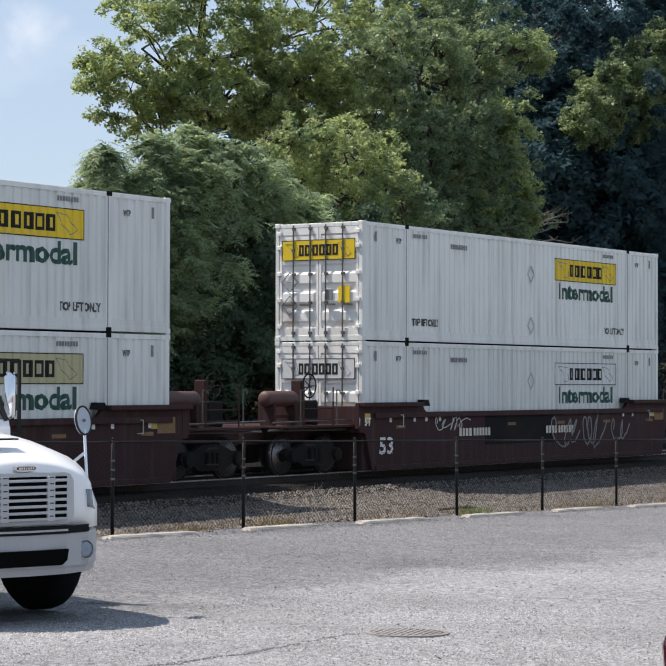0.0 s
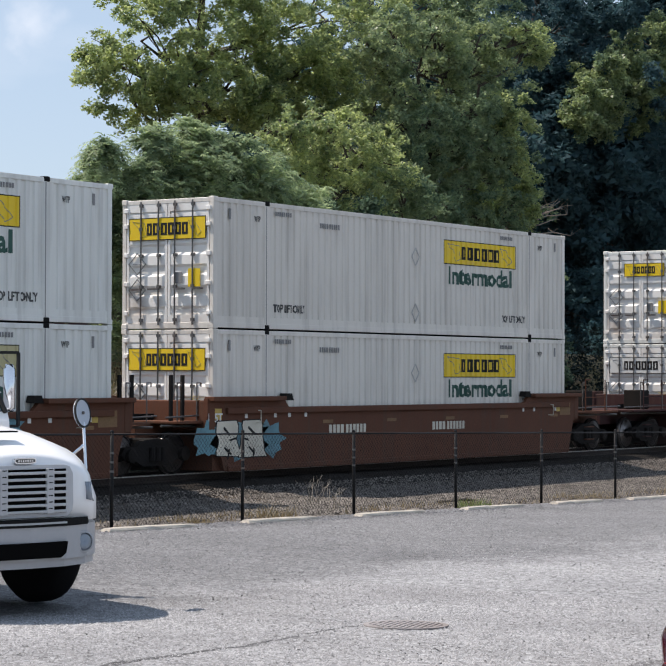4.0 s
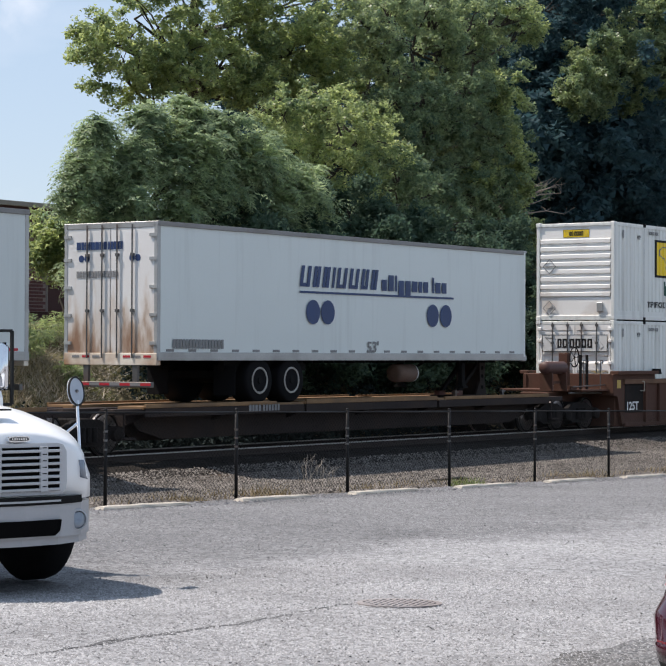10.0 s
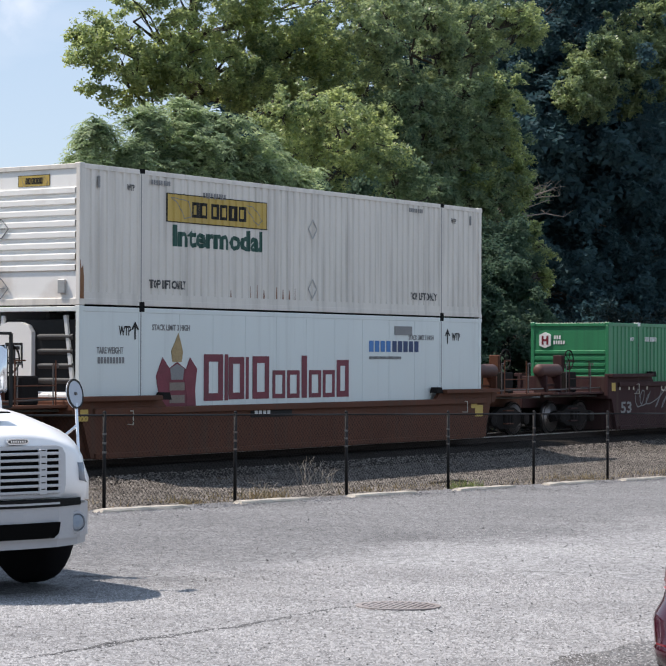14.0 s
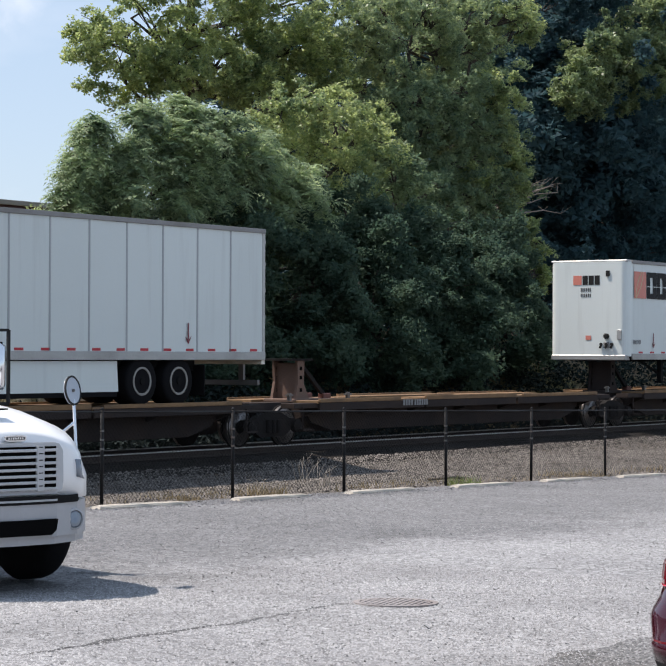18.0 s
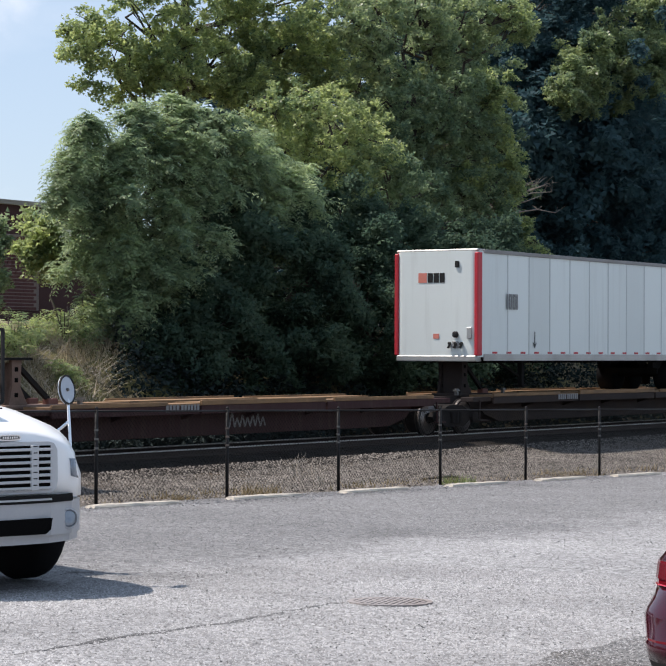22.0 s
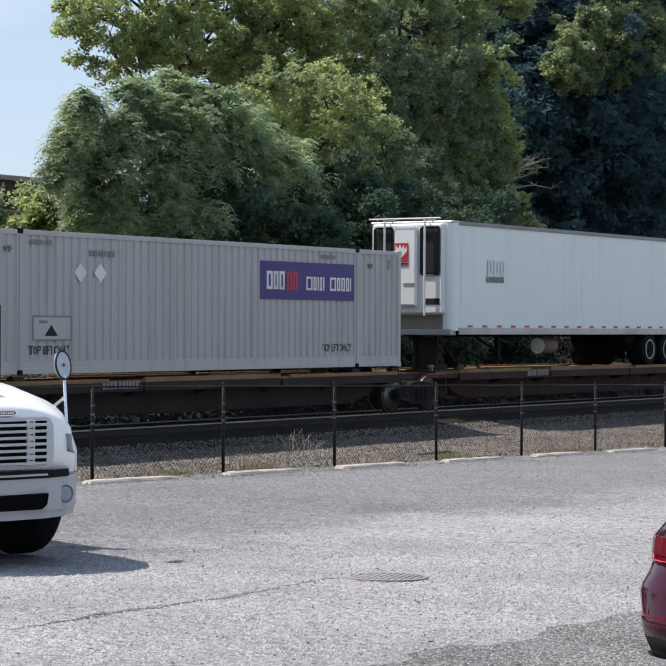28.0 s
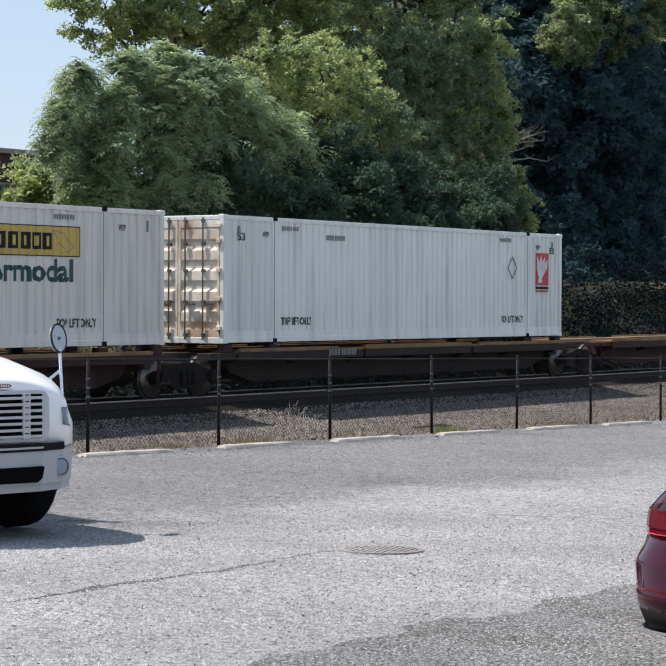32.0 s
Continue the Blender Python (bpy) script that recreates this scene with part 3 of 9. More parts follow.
# ---- mesh helpers ----
class Geo:
    """Collects corners and faces of one mesh."""

    def __init__(self):
        self.v, self.f = [], []

    def add(self, verts, faces):
        k = len(self.v)
        self.v += [tuple(p) for p in verts]
        self.f += [tuple(i + k for i in q) for q in faces]
        return self

    def box(self, x0, x1, y0, y1, z0, z1, c=0.0):
        if c <= 0:
            p = [(x, y, z) for z in (z0, z1) for y in (y0, y1) for x in (x0, x1)]
            return self.add(p, [(0, 2, 3, 1), (4, 5, 7, 6), (0, 1, 5, 4), (2, 6, 7, 3), (0, 4, 6, 2), (1, 3, 7, 5)])
        prof = [(x0 + c, y0), (x1 - c, y0), (x1, y0 + c), (x1, y1 - c), (x1 - c, y1), (x0 + c, y1), (x0, y1 - c), (x0, y0 + c)]
        cx, cy = (x0 + x1) / 2, (y0 + y1) / 2

        def ring(z, s):
            return [(px + (s if px < cx else -s), py + (s if py < cy else -s), z) for px, py in prof]
        v = ring(z0, c * 0.7) + ring(z0 + c, 0) + ring(z1 - c, 0) + ring(z1, c * 0.7)
        f = [tuple(range(7, -1, -1)), tuple(range(24, 32))]
        for r in range(3):
            for i in range(8):
                j = (i + 1) % 8
                f.append((r * 8 + i, r * 8 + j, r * 8 + 8 + j, r * 8 + 8 + i))
        return self.add(v, f)

    def rim(self, x0, x1, y0, y1, z0, z1, wy, wz):
        """A picture-frame: outer edge y0..y1, z0..z1, bars wy and wz wide."""
        v = []
        for x in (x0, x1):
            v += [(x, y0, z0), (x, y1, z0), (x, y1, z1), (x, y0, z1), (x, y0 + wy, z0 + wz), (x, y1 - wy, z0 + wz), (x, y1 - wy, z1 - wz), (x, y0 + wy, z1 - wz)]
        f = []
        for i in range(4):
            j = (i + 1) % 4
            f += [(i, j, 4 + j, 4 + i), (8 + i, 12 + i, 12 + j, 8 + j), (i, 8 + i, 8 + j, j), (4 + i, 4 + j, 12 + j, 12 + i)]
        return self.add(v, f)

    def cyl(self, p0, p1, r, n=10, r1=None, caps=True):
        p0, p1 = Vector(p0), Vector(p1)
        r1 = r if r1 is None else r1
        q = (p1 - p0).to_track_quat("Z", "Y")
        v = []
        for p, rr in ((p0, r), (p1, r1)):
            for i in range(n):
                a = 2 * math.pi * i / n
                v.append(p + q @ Vector((rr * math.cos(a), rr * math.sin(a), 0)))
        f = [(i, (i + 1) % n, n + (i + 1) % n, n + i) for i in range(n)]
        if caps:
            f += [tuple(range(n - 1, -1, -1)), tuple(range(n, 2 * n))]
        return self.add(v, f)

    def lathe(self, prof, centre, axis="y", n=20):
        """prof: (along, radius) pairs, turned round an axis through centre."""
        v, f = [], []
        for a, r in prof:
            for i in range(n):
                t = 2 * math.pi * i / n
                c, s = r * math.cos(t), r * math.sin(t)
                d = {"y": (c, a, s), "x": (a, c, s), "z": (c, s, a)}[axis]
                v.append((centre[0] + d[0], centre[1] + d[1], centre[2] + d[2]))
        for k in range(len(prof) - 1):
            for i in range(n):
                j = (i + 1) % n
                f.append((k * n + i, k * n + j, k * n + n + j, k * n + n + i))
        f += [tuple(range(n)), tuple(range((len(prof) - 1) * n + n - 1, (len(prof) - 1) * n - 1, -1))]
        return self.add(v, f)

    def prism(self, poly, a0, a1, axis="x"):
        """A closed outline pushed along an axis: x -> outline in (y, z), y -> (x, z), z -> (x, y)."""
        def at(p, a):
            return {"x": (a, p[0], p[1]), "y": (p[0], a, p[1]), "z": (p[0], p[1], a)}[axis]
        n = len(poly)
        v = [at(p, a0) for p in poly] + [at(p, a1) for p in poly]
        f = [(i, (i + 1) % n, n + (i + 1) % n, n + i) for i in range(n)]
        return self.add(v, f + [tuple(range(n - 1, -1, -1)), tuple(range(n, 2 * n))])

    def bar(self, p0, p1, w, h):
        """A squared bar between two points."""
        p0, p1 = Vector(p0), Vector(p1)
        q = (p1 - p0).to_track_quat("X", "Z")
        v = []
        for p in (p0, p1):
            for a, b in ((-1, -1), (1, -1), (1, 1), (-1, 1)):
                v.append(p + q @ Vector((0, a * w / 2, b * h / 2)))
        return self.add(v, [(0, 1, 2, 3), (7, 6, 5, 4), (0, 4, 5, 1), (1, 5, 6, 2), (2, 6, 7, 3), (3, 7, 4, 0)])

    def mesh(self, name, smooth=False):
        me = bpy.data.meshes.new(name)
        me.from_pydata(self.v, [], self.f)
        bm = bmesh.new()
        bm.from_mesh(me)
        bmesh.ops.recalc_face_normals(bm, faces=bm.faces)
        bm.to_mesh(me)
        bm.free()
        if smooth:
            me.polygons.foreach_set("use_smooth", [True] * len(me.polygons))
        return me


def part(name, geo, material, parent=None, label="", smooth=False):
    me = geo if isinstance(geo, bpy.types.Mesh) else geo.mesh(name, smooth)
    if not me.materials:
        me.materials.append(M[material])
    ob = new(name, me)
    ob.parent = parent
    if label:
        tagged(ob, label)
    return ob


def thing(name, label, category, group="", kind=""):
    return tagged(new(name), label, category, group, kind)


KEPT = {}


def kept(key, build):
    """A mesh that several things share."""
    if key not in KEPT:
        KEPT[key] = build()
    return KEPT[key]


def lettering(text, material, x, z, height, y, parent, name="lettering", width=None, flip=False, ribbed=False):
    """Real letters standing upright on a face that looks towards -y (or -x with flip), lower left corner at x, z."""
    def build():
        cu = bpy.data.curves.new(name, "FONT")
        cu.body, cu.size, cu.extrude, cu.resolution_u = text, 1.0, 0.002, 2
        cu.offset = 0.022 if not ribbed else 0.034
        ob = bpy.data.objects.new("scratch", cu)
        scene.collection.objects.link(ob)
        dg = bpy.context.evaluated_depsgraph_get()
        me = bpy.data.meshes.new_from_object(ob.evaluated_get(dg))
        bpy.data.objects.remove(ob)
        co = np.zeros(len(me.vertices) * 3)
        me.vertices.foreach_get("co", co)
        co = co.reshape(-1, 3)
        lo, hi = co.min(0), co.max(0)
        w = width if width else height * (hi[0] - lo[0]) / max(1e-6, hi[1] - lo[1])
        px = (co[:, 0] - lo[0]) / (hi[0] - lo[0]) * w
        pz = (co[:, 1] - lo[1]) / (hi[1] - lo[1]) * height
        out = np.stack([px, co[:, 2], pz], 1) if not flip else np.stack([co[:, 2], -px, pz], 1)
        me.vertices.foreach_set("co", out.ravel())
        me.materials.clear()
        me.materials.append(M[material])
        me.update()
        return me
    me = kept((text, material, height, width, flip, x if ribbed else None), build)
    fresh = not me.users
    ob = new(name, me)
    ob.parent = parent
    ob.location = (x, y, z) if not flip else (y, x, z)
    if ribbed and fresh:
        cling(ob, 0.0)
    return ob


def bars(widths, x, z, height, y, material, parent, name="wordmark", gap=0.25, flip=False, t=0.005):
    """Writing that stays unread: a row of plain blocks with the given widths (in heights)."""
    g = Geo()
    c = x
    for w in widths:
        d = w * height
        if w > 0:
            one = g if height < 0.3 else Geo()
            k = min(0.36 * d, 0.17 * height)
            cells = [(0, d, 0, height)] if height < 0.3 or d < 0.25 * height else [(0, k, 0, height), (d - k, d, 0, height), (k, d - k, 0, 0.16 * height), (k, d - k, 0.84 * height, height)]
            for a, b, lo, hi in cells:
                if flip:
                    one.box(y - t, y, c - b, c - a, z + lo, z + hi)
                else:
                    one.box(c + a, c + b, y - t, y, z + lo, z + hi)
            if height >= 0.3:
                part("wordmark_block", one, material, parent)
        c += (abs(d) + gap * height) * (-1 if flip else 1)
    if g.v:
        tagged(part(name, g, material, parent), kind="stuff")


# ---- ground ----
RAIL_Z, MID_Y, NEAR_Y = -0.53, 30.32, 29.02


def ground_z(x, y):
    """The lot falls gently along the track; behind the fence a shallow ditch, the ballast bed, then a bank."""
    lot = -0.018 * max(-30.0, min(60.0, x))
    ditch = -1.02
    if y < 18.9:
        return lot
    if y < 24.5:
        k = (y - 18.9) / 5.6
        k = k * k * (3 - 2 * k)
        return lot + (ditch - lot) * k
    if y < 27.0:
        return ditch
    if y < 28.7:
        return ditch + (RAIL_Z - 0.17 - ditch) * (y - 27.0) / 1.7
    if y < 31.9:
        return RAIL_Z - 0.17
    if y < 33.5:
        return RAIL_Z - 0.17 - 0.35 * (y - 31.9) / 1.6
    k = min(1.0, (y - 33.5) / (4.1 + 3.9 * max(0.0, min(1.0, (x - 44.5) / 5.0))))
    tall = 2.75 + 0.65 * max(0.0, min(1.0, (x - 43.0) / 5.0))
    bank = -0.9 + tall * k * k * (3 - 2 * k)
    return bank + 0.12 * noise.noise((x * 0.4, y * 0.4, 0))


def ground_sheet(name, xs, ys, material, label, lift=0.0):
    g = Geo()
    n = len(ys)
    g.v = [(x, y, ground_z(x, y) + lift) for x in xs for y in ys]
    g.f = [(i * n + j, i * n + n + j, i * n + n + j + 1, i * n + j + 1) for i in range(len(xs) - 1) for j in range(n - 1)]
    ob = part(name, g, material, None, "", True)
    return tagged(ob, label, "ground", "", "structure")


FAR_X = [-2500, -700, -300, -120, -60, -30]
XS = FAR_X + [v * 2.0 for v in range(-14, 60)] + [125, 160, 300, 700, 2500]
ground_sheet("ground", XS, [-2500, -600, -200, -60, -20, -8, 0, 6, 12, 16, 18.3], "lot", "grey chip-sealed parking lot, cracked and patched")
ground_sheet("verge", XS, [18.3, 18.6, 18.9, 19.6, 20.4, 21.4, 22.5, 23.5, 24.5, 25.5, 27.0, 27.6],
             "verge", "stony ballast verge between the fence and the track")
# Carried up the far shoulder, where its dark colour stands for shade.
ground_sheet("track_bed", XS, [27.6, 28.2, 28.7, 29.4, 31.2, 31.9, 32.6, 33.5, 34.4], "bed", "dirty ballast bed under the track, train's shade in its colour")
ground_sheet("bank", XS, [34.4, 35.0, 35.5, 36.5, 37.5, 38.5, 40, 41.5, 44, 50, 60, 90, 200, 600, 2500], "earth", "earth bank with dry grass behind the track")


def stones(name, count, x0, x1, y0, y1, lo, hi, label, material="stone", bias=1.0, wedge=False):
    """Loose angular stones, too many to count."""
    rng = np.random.default_rng(7 + count)
    x = x0 + (x1 - x0) * rng.random(count)
    y = y0 + (y1 - y0) * rng.random(count) ** bias
    if wedge:
        keep = (y > 0.42 * x) & (y < 0.95 * x)
        x, y = x[keep], y[keep]
        count = len(x)
    base = np.array([(1, 0, -0.1), (-0.9, 0.1, -0.1), (0, 1, -0.1), (0.1, -0.9, -0.1), (0, 0, 0.75)], float)
    tri = np.array([(0, 2, 4), (2, 1, 4), (1, 3, 4), (3, 0, 4)])
    z = np.array([ground_z(a, b) for a, b in zip(x, y)])
    s = lo + (hi - lo) * rng.random(count) ** 2
    a = rng.random(count) * 6.283
    v = base[None] * (0.7 + 0.6 * rng.random((count, 5, 1))) * s[:, None, None]
    c, d = np.cos(a)[:, None], np.sin(a)[:, None]
    tilt = rng.normal(0, 0.35, (count, 1))
    vx, vy, vz = v[..., 0] * c - v[..., 1] * d, v[..., 0] * d + v[..., 1] * c, v[..., 2]
    vz = vz + tilt * vx
    co = np.stack([vx + x[:, None], vy + y[:, None], vz + (z + s * 0.08)[:, None]], -1).reshape(-1, 3)
    fc = (tri[None] + 5 * np.arange(count)[:, None, None]).reshape(-1, 3)
    return tagged(raw_mesh(name, co, fc, material), label, "gravel", "", "stuff")


def raw_mesh(name, co, tris, material, parent=None):
    me = bpy.data.meshes.new(name)
    n, k = len(co), tris.shape[1]
    me.vertices.add(n)
    me.vertices.foreach_set("co", np.ascontiguousarray(co, dtype=np.float32).ravel())
    me.loops.add(tris.size)
    me.loops.foreach_set("vertex_index", np.ascontiguousarray(tris, dtype=np.int32).ravel())
    me.polygons.add(len(tris))
    me.polygons.foreach_set("loop_start", np.arange(0, tris.size, k, dtype=np.int32))
    me.polygons.foreach_set("loop_total", np.full(len(tris), k, dtype=np.int32))
    me.update(calc_edges=True)
    me.materials.append(M[material])
    ob = new(name, me)
    ob.parent = parent
    return ob


stones("ballast_stones", 170000, 19, 68, 18.6, 28.2, 0.014, 0.042, "loose grey and tan ballast stones", wedge=True)

# rails and ties
for name, y in (("rail", MID_Y - 0.72), ("rail", MID_Y + 0.72)):
    prof = [(-0.07, -0.17), (0.07, -0.17), (0.07, -0.155), (0.012, -0.13), (0.012, -0.045), (0.036, -0.03), (0.036, -0.004), (0.028, 0),
            (-0.028, 0), (-0.036, -0.004), (-0.036, -0.03), (-0.012, -0.045), (-0.012, -0.13), (-0.07, -0.155)]
    g = Geo().prism([(y + a, RAIL_Z + b) for a, b in prof], -760, 760)
    rail = part(name, g, "rail")
    part("rail_head", Geo().box(-760, 760, y - 0.038, y + 0.038, RAIL_Z - 0.028, RAIL_Z + 0.003, 0.006), "rail_head", rail)
    tagged(rail, "steel rail of the railway track", "rail", "rails of the track", "structure")


def build_ties():
    track = tagged(new("railway_track"), "single railway track on dark ballast", "track", "", "structure")
    rng = random.Random(9)

    def tie_mesh():
        return Geo().box(-0.115, 0.115, -1.3, 1.3, -0.16, 0.0, 0.012).mesh("tie")
    me = kept("tie", tie_mesh)
    for i in range(280):
        ob = part("tie", me, "tie", track)
        ob.location = (-10 + i * 0.53 + rng.uniform(-0.03, 0.03), MID_Y + rng.uniform(-0.04, 0.04), RAIL_Z - 0.165)
        ob.rotation_euler = (0, 0, rng.uniform(-0.015, 0.015))


build_ties()

# ---- fence, wheel stops, cover ----
POSTS = [13.35, 16.24, 19.12, 22.0, 24.87, 27.72, 30.73, 33.62, 36.46, 39.5, 42.4, 45.3]
FENCE_Y = 18.5


def build_fence():
    fence = thing("chain_link_fence", "low black chain-link fence on round steel posts along the lot", "fence")
    rng = random.Random(3)
    for i, x in enumerate(POSTS):
        z = ground_z(x, FENCE_Y)
        lean = rng.uniform(-0.015, 0.015)
        g = Geo().cyl((x, FENCE_Y, z - 0.1), (x + lean, FENCE_Y, z + 1.27), 0.024, 10)
        g.lathe([(0, 0.026), (0.015, 0.026), (0.03, 0.016), (0.035, 0.004)], (x + lean, FENCE_Y, z + 1.26), "z", 10)
        post = part("post", g, "black_steel", fence, "", True)
        for k in range(3):
            zz = z + 0.75 + k * 0.12
            part("tie_band", Geo().lathe([(-0.014, 0.029), (0.014, 0.029)], (x + lean, FENCE_Y, zz), "z", 10), "rod", post)
    for a, b in zip(POSTS, POSTS[1:]):
        za, zb = ground_z(a, FENCE_Y), ground_z(b, FENCE_Y)
        part("top_rail", Geo().cyl((a, FENCE_Y, za + 1.235), (b, FENCE_Y, zb + 1.235), 0.013, 8), "black_steel", fence, "", True)
        g = Geo()
        n = int((b - a + 1.2) / 0.075)
        for s in (1, -1):
            for k in range(n):
                x0 = a - 1.2 + 0.075 * k if s > 0 else a + 0.075 * k
                # a wire from the foot to the top, cut at the posts
                p = [(x0, 0.03), (x0 + s * 1.2, 1.23)]
                lo, hi = a, b
                q = []
                for u, w in p:
                    q.append([u, w])
                d = (q[1][1] - q[0][1]) / (q[1][0] - q[0][0])
                for e in q:
                    c = min(hi, max(lo, e[0]))
                    e[1] += d * (c - e[0])
                    e[0] = c
                if abs(q[0][0] - q[1][0]) < 0.03:
                    continue
                f = [(u, FENCE_Y - 0.004 * s, ground_z(u, FENCE_Y) + w) for u, w in q]
                g.cyl(f[0], f[1], 0.0018, 3, caps=False)
        tagged(part("wire_mesh", g, "wire", fence), "", kind="stuff")
    return fence


build_fence()

STOPS = [(18.4, 20.2), (21.39, 23.16), (24.37, 26.11), (27.22, 29.08), (30.31, 32.13), (33.32, 35.12), (36.25, 38.08), (39.3, 41.1), (42.4, 44.2)]


def build_stop(x0, x1, turn):
    g = Geo()
    prof = [(-0.10, 0), (0.10, 0), (0.10, 0.035), (0.085, 0.06), (0.06, 0.07), (-0.06, 0.07), (-0.085, 0.06), (-0.10, 0.035)]
    n = 9
    L = x1 - x0
    rng = random.Random(int(x0 * 10))
    for i in range(n):
        x = L * i / (n - 1)
        s = 0.9 if i in (0, n - 1) else 1.0
        for a, b in prof:
            g.v.append((x + (0.03 if i == 0 else -0.03 if i == n - 1 else 0) * (b > 0.05), a * s + rng.uniform(-0.004, 0.004), b * s + rng.uniform(-0.005, 0.005)))
    k = len(prof)
    for i in range(n - 1):
        for j in range(k):
            g.f.append((i * k + j, i * k + (j + 1) % k, i * k + k + (j + 1) % k, i * k + k + j))
    g.f += [tuple(range(k)), tuple(range(n * k - 1, n * k - k - 1, -1))]
    ob = part("wheel_stop", g, "concrete")
    ob.location = (x0, 18.1, ground_z(x0, 18.1) - 0.02)
    ob.rotation_euler = (0, radians(1.03), radians(turn))
    tagged(ob, "pale weathered concrete wheel stop at the edge of the lot", "wheel stop", "wheel stops along the fence")


for i, (a, b) in enumerate(STOPS):
    build_stop(a, b, (0.8, -1.2, 0.5, 1.0, -0.6, 1.3, -0.4, 0.3, 0)[i])


def build_cover():
    x, y = 13.80, 8.74
    z = ground_z(x, y)
    cover = thing("manhole_cover", "rusty round cast-iron grate cover set in the lot", "manhole cover")
    part("ring", Geo().lathe([(0.0, 0.40), (0.012, 0.40), (0.012, 0.345), (0.002, 0.345)], (0, 0, 0), "z", 40), "iron", cover)
    for i in range(-5, 6):
        w = math.sqrt(max(0.0, 0.335 ** 2 - (i * 0.06) ** 2))
        part("grate_bar", Geo().box(-w, w, i * 0.06 - 0.018, i * 0.06 + 0.018, 0.002, 0.012, 0.003), "iron", cover)
    for i in (-0.15, 0.0, 0.15):
        w = math.sqrt(0.335 ** 2 - i * i)
        part("cross_bar", Geo().box(i - 0.014, i + 0.014, -w, w, 0.001, 0.0105), "iron", cover)
    cover.scale = (0.80, 0.80, 1.0)
    cover.location = (x, y, z + 0.001)
    cover.rotation_euler = (0, radians(1.03), 0.3)


build_cover()


def crack(points, width, seed):
    """A tar-dark crack that wanders from point to point."""
    rng = random.Random(seed)
    line = []
    for (ax, ay), (bx, by) in zip(points, points[1:]):
        n = max(3, int(math.hypot(bx - ax, by - ay) / 0.12))
        for i in range(n):
            k = i / n
            line.append((ax + (bx - ax) * k + rng.gauss(0, 0.02), ay + (by - ay) * k + rng.gauss(0, 0.02)))
    g = Geo()
    for i, (x, y) in enumerate(line):
        w = width * max(0.0, 0.45 + 0.9 * noise.noise((x * 1.7, y * 1.7, seed)) + rng.uniform(-0.25, 0.25))
        z = ground_z(x, y) + 0.004
        g.v += [(x - w * 0.5, y - w * 0.8, z), (x + w * 0.5, y + w * 0.8, z)]
    g.f = [(2 * i, 2 * i + 2, 2 * i + 3, 2 * i + 1) for i in range(len(line) - 1)]
    tagged(part("crack", g, "crack"), "dark wandering line on the lot surface, for cracks and sticks", "crack", "cracks in the lot", "structure")


# ---- railway vehicles ----
LENGTH, WIDTH, HEIGHT = 16.154, 2.591, 2.896
ACC = 0.012


def travelled(t):
    """The train speeds up a little as it passes."""
    return 20.0 * t + ACC * t * t


MOVERS = []


def place(ob, offset, z, y=MID_Y, turn=0.0):
    ob.location = (offset, y, z)
    MOVERS.append((ob, offset, y, z, turn))
    return ob


def corrugated(x0, x1, z0, z1, period=0.25, depth=0.032):
    g = Geo()
    n = max(2, round((x1 - x0) / period))
    p = (x1 - x0) / n
    xs = []
    for i in range(n):
        xs += [(x0 + p * i, 0.0), (x0 + p * (i + 0.44), 0.0), (x0 + p * (i + 0.55), depth), (x0 + p * (i + 0.89), depth)]
    xs.append((x1, 0.0))
    g.v = [(x, y, z) for x, y in xs for z in (z0, z1)]
    g.f = [(2 * i, 2 * i + 2, 2 * i + 3, 2 * i + 1) for i in range(len(xs) - 1)]
    return g


SPANS = ((0.13, 1.90), (2.10, LENGTH - 2.10), (LENGTH - 1.90, LENGTH - 0.13))


def cling(ob, lift=0.008):
    """Cuts a flat decal at the ribs of the side it is painted on and presses it into them."""
    me = ob.data
    bm = bmesh.new()
    bm.from_mesh(me)
    ox = ob.location.x
    lo, hi = min(v.co.x for v in bm.verts) + ox, max(v.co.x for v in bm.verts) + ox
    ribs = []
    for a, b in SPANS:
        n = max(2, round((b - a) / 0.25))
        p = (b - a) / n
        for i in range(n):
            ribs += [(a + p * i, 0.0), (a + p * (i + 0.44), 0.0), (a + p * (i + 0.55), 0.032), (a + p * (i + 0.89), 0.032)]
        ribs.append((b, 0.0))
    for x, d in ribs:
        if lo < x < hi:
            bmesh.ops.bisect_plane(bm, geom=bm.verts[:] + bm.edges[:] + bm.faces[:], plane_co=(x - ox, 0, 0), plane_no=(1, 0, 0))
    xs, ds = [r[0] for r in ribs], [r[1] for r in ribs]
    for v in bm.verts:
        v.co.y += float(np.interp(v.co.x + ox, xs, ds)) + lift
    bm.to_mesh(me)
    bm.free()
    return ob


def ribbed_wall(y0, y1, z0, z1, count, depth, sign):
    """A wall across the vehicle with level ribs that stand proud."""
    g = Geo()
    p = (z1 - z0) / count
    zs = []
    for i in range(count):
        zs += [(z0 + p * i, 0.0), (z0 + p * (i + 0.30), 0.0), (z0 + p * (i + 0.42), depth), (z0 + p * (i + 0.86), depth)]
    zs.append((z1, 0.0))
    g.v = [(sign * -d, y, z) for z, d in zs for y in (y0, y1)]
    g.f = [(2 * i, 2 * i + 1, 2 * i + 3, 2 * i + 2) for i in range(len(zs) - 1)]
    return g


def mirror_x(g, on):
    if on:
        g.v = [(LENGTH - x, y, z) for x, y, z in g.v]
    return g


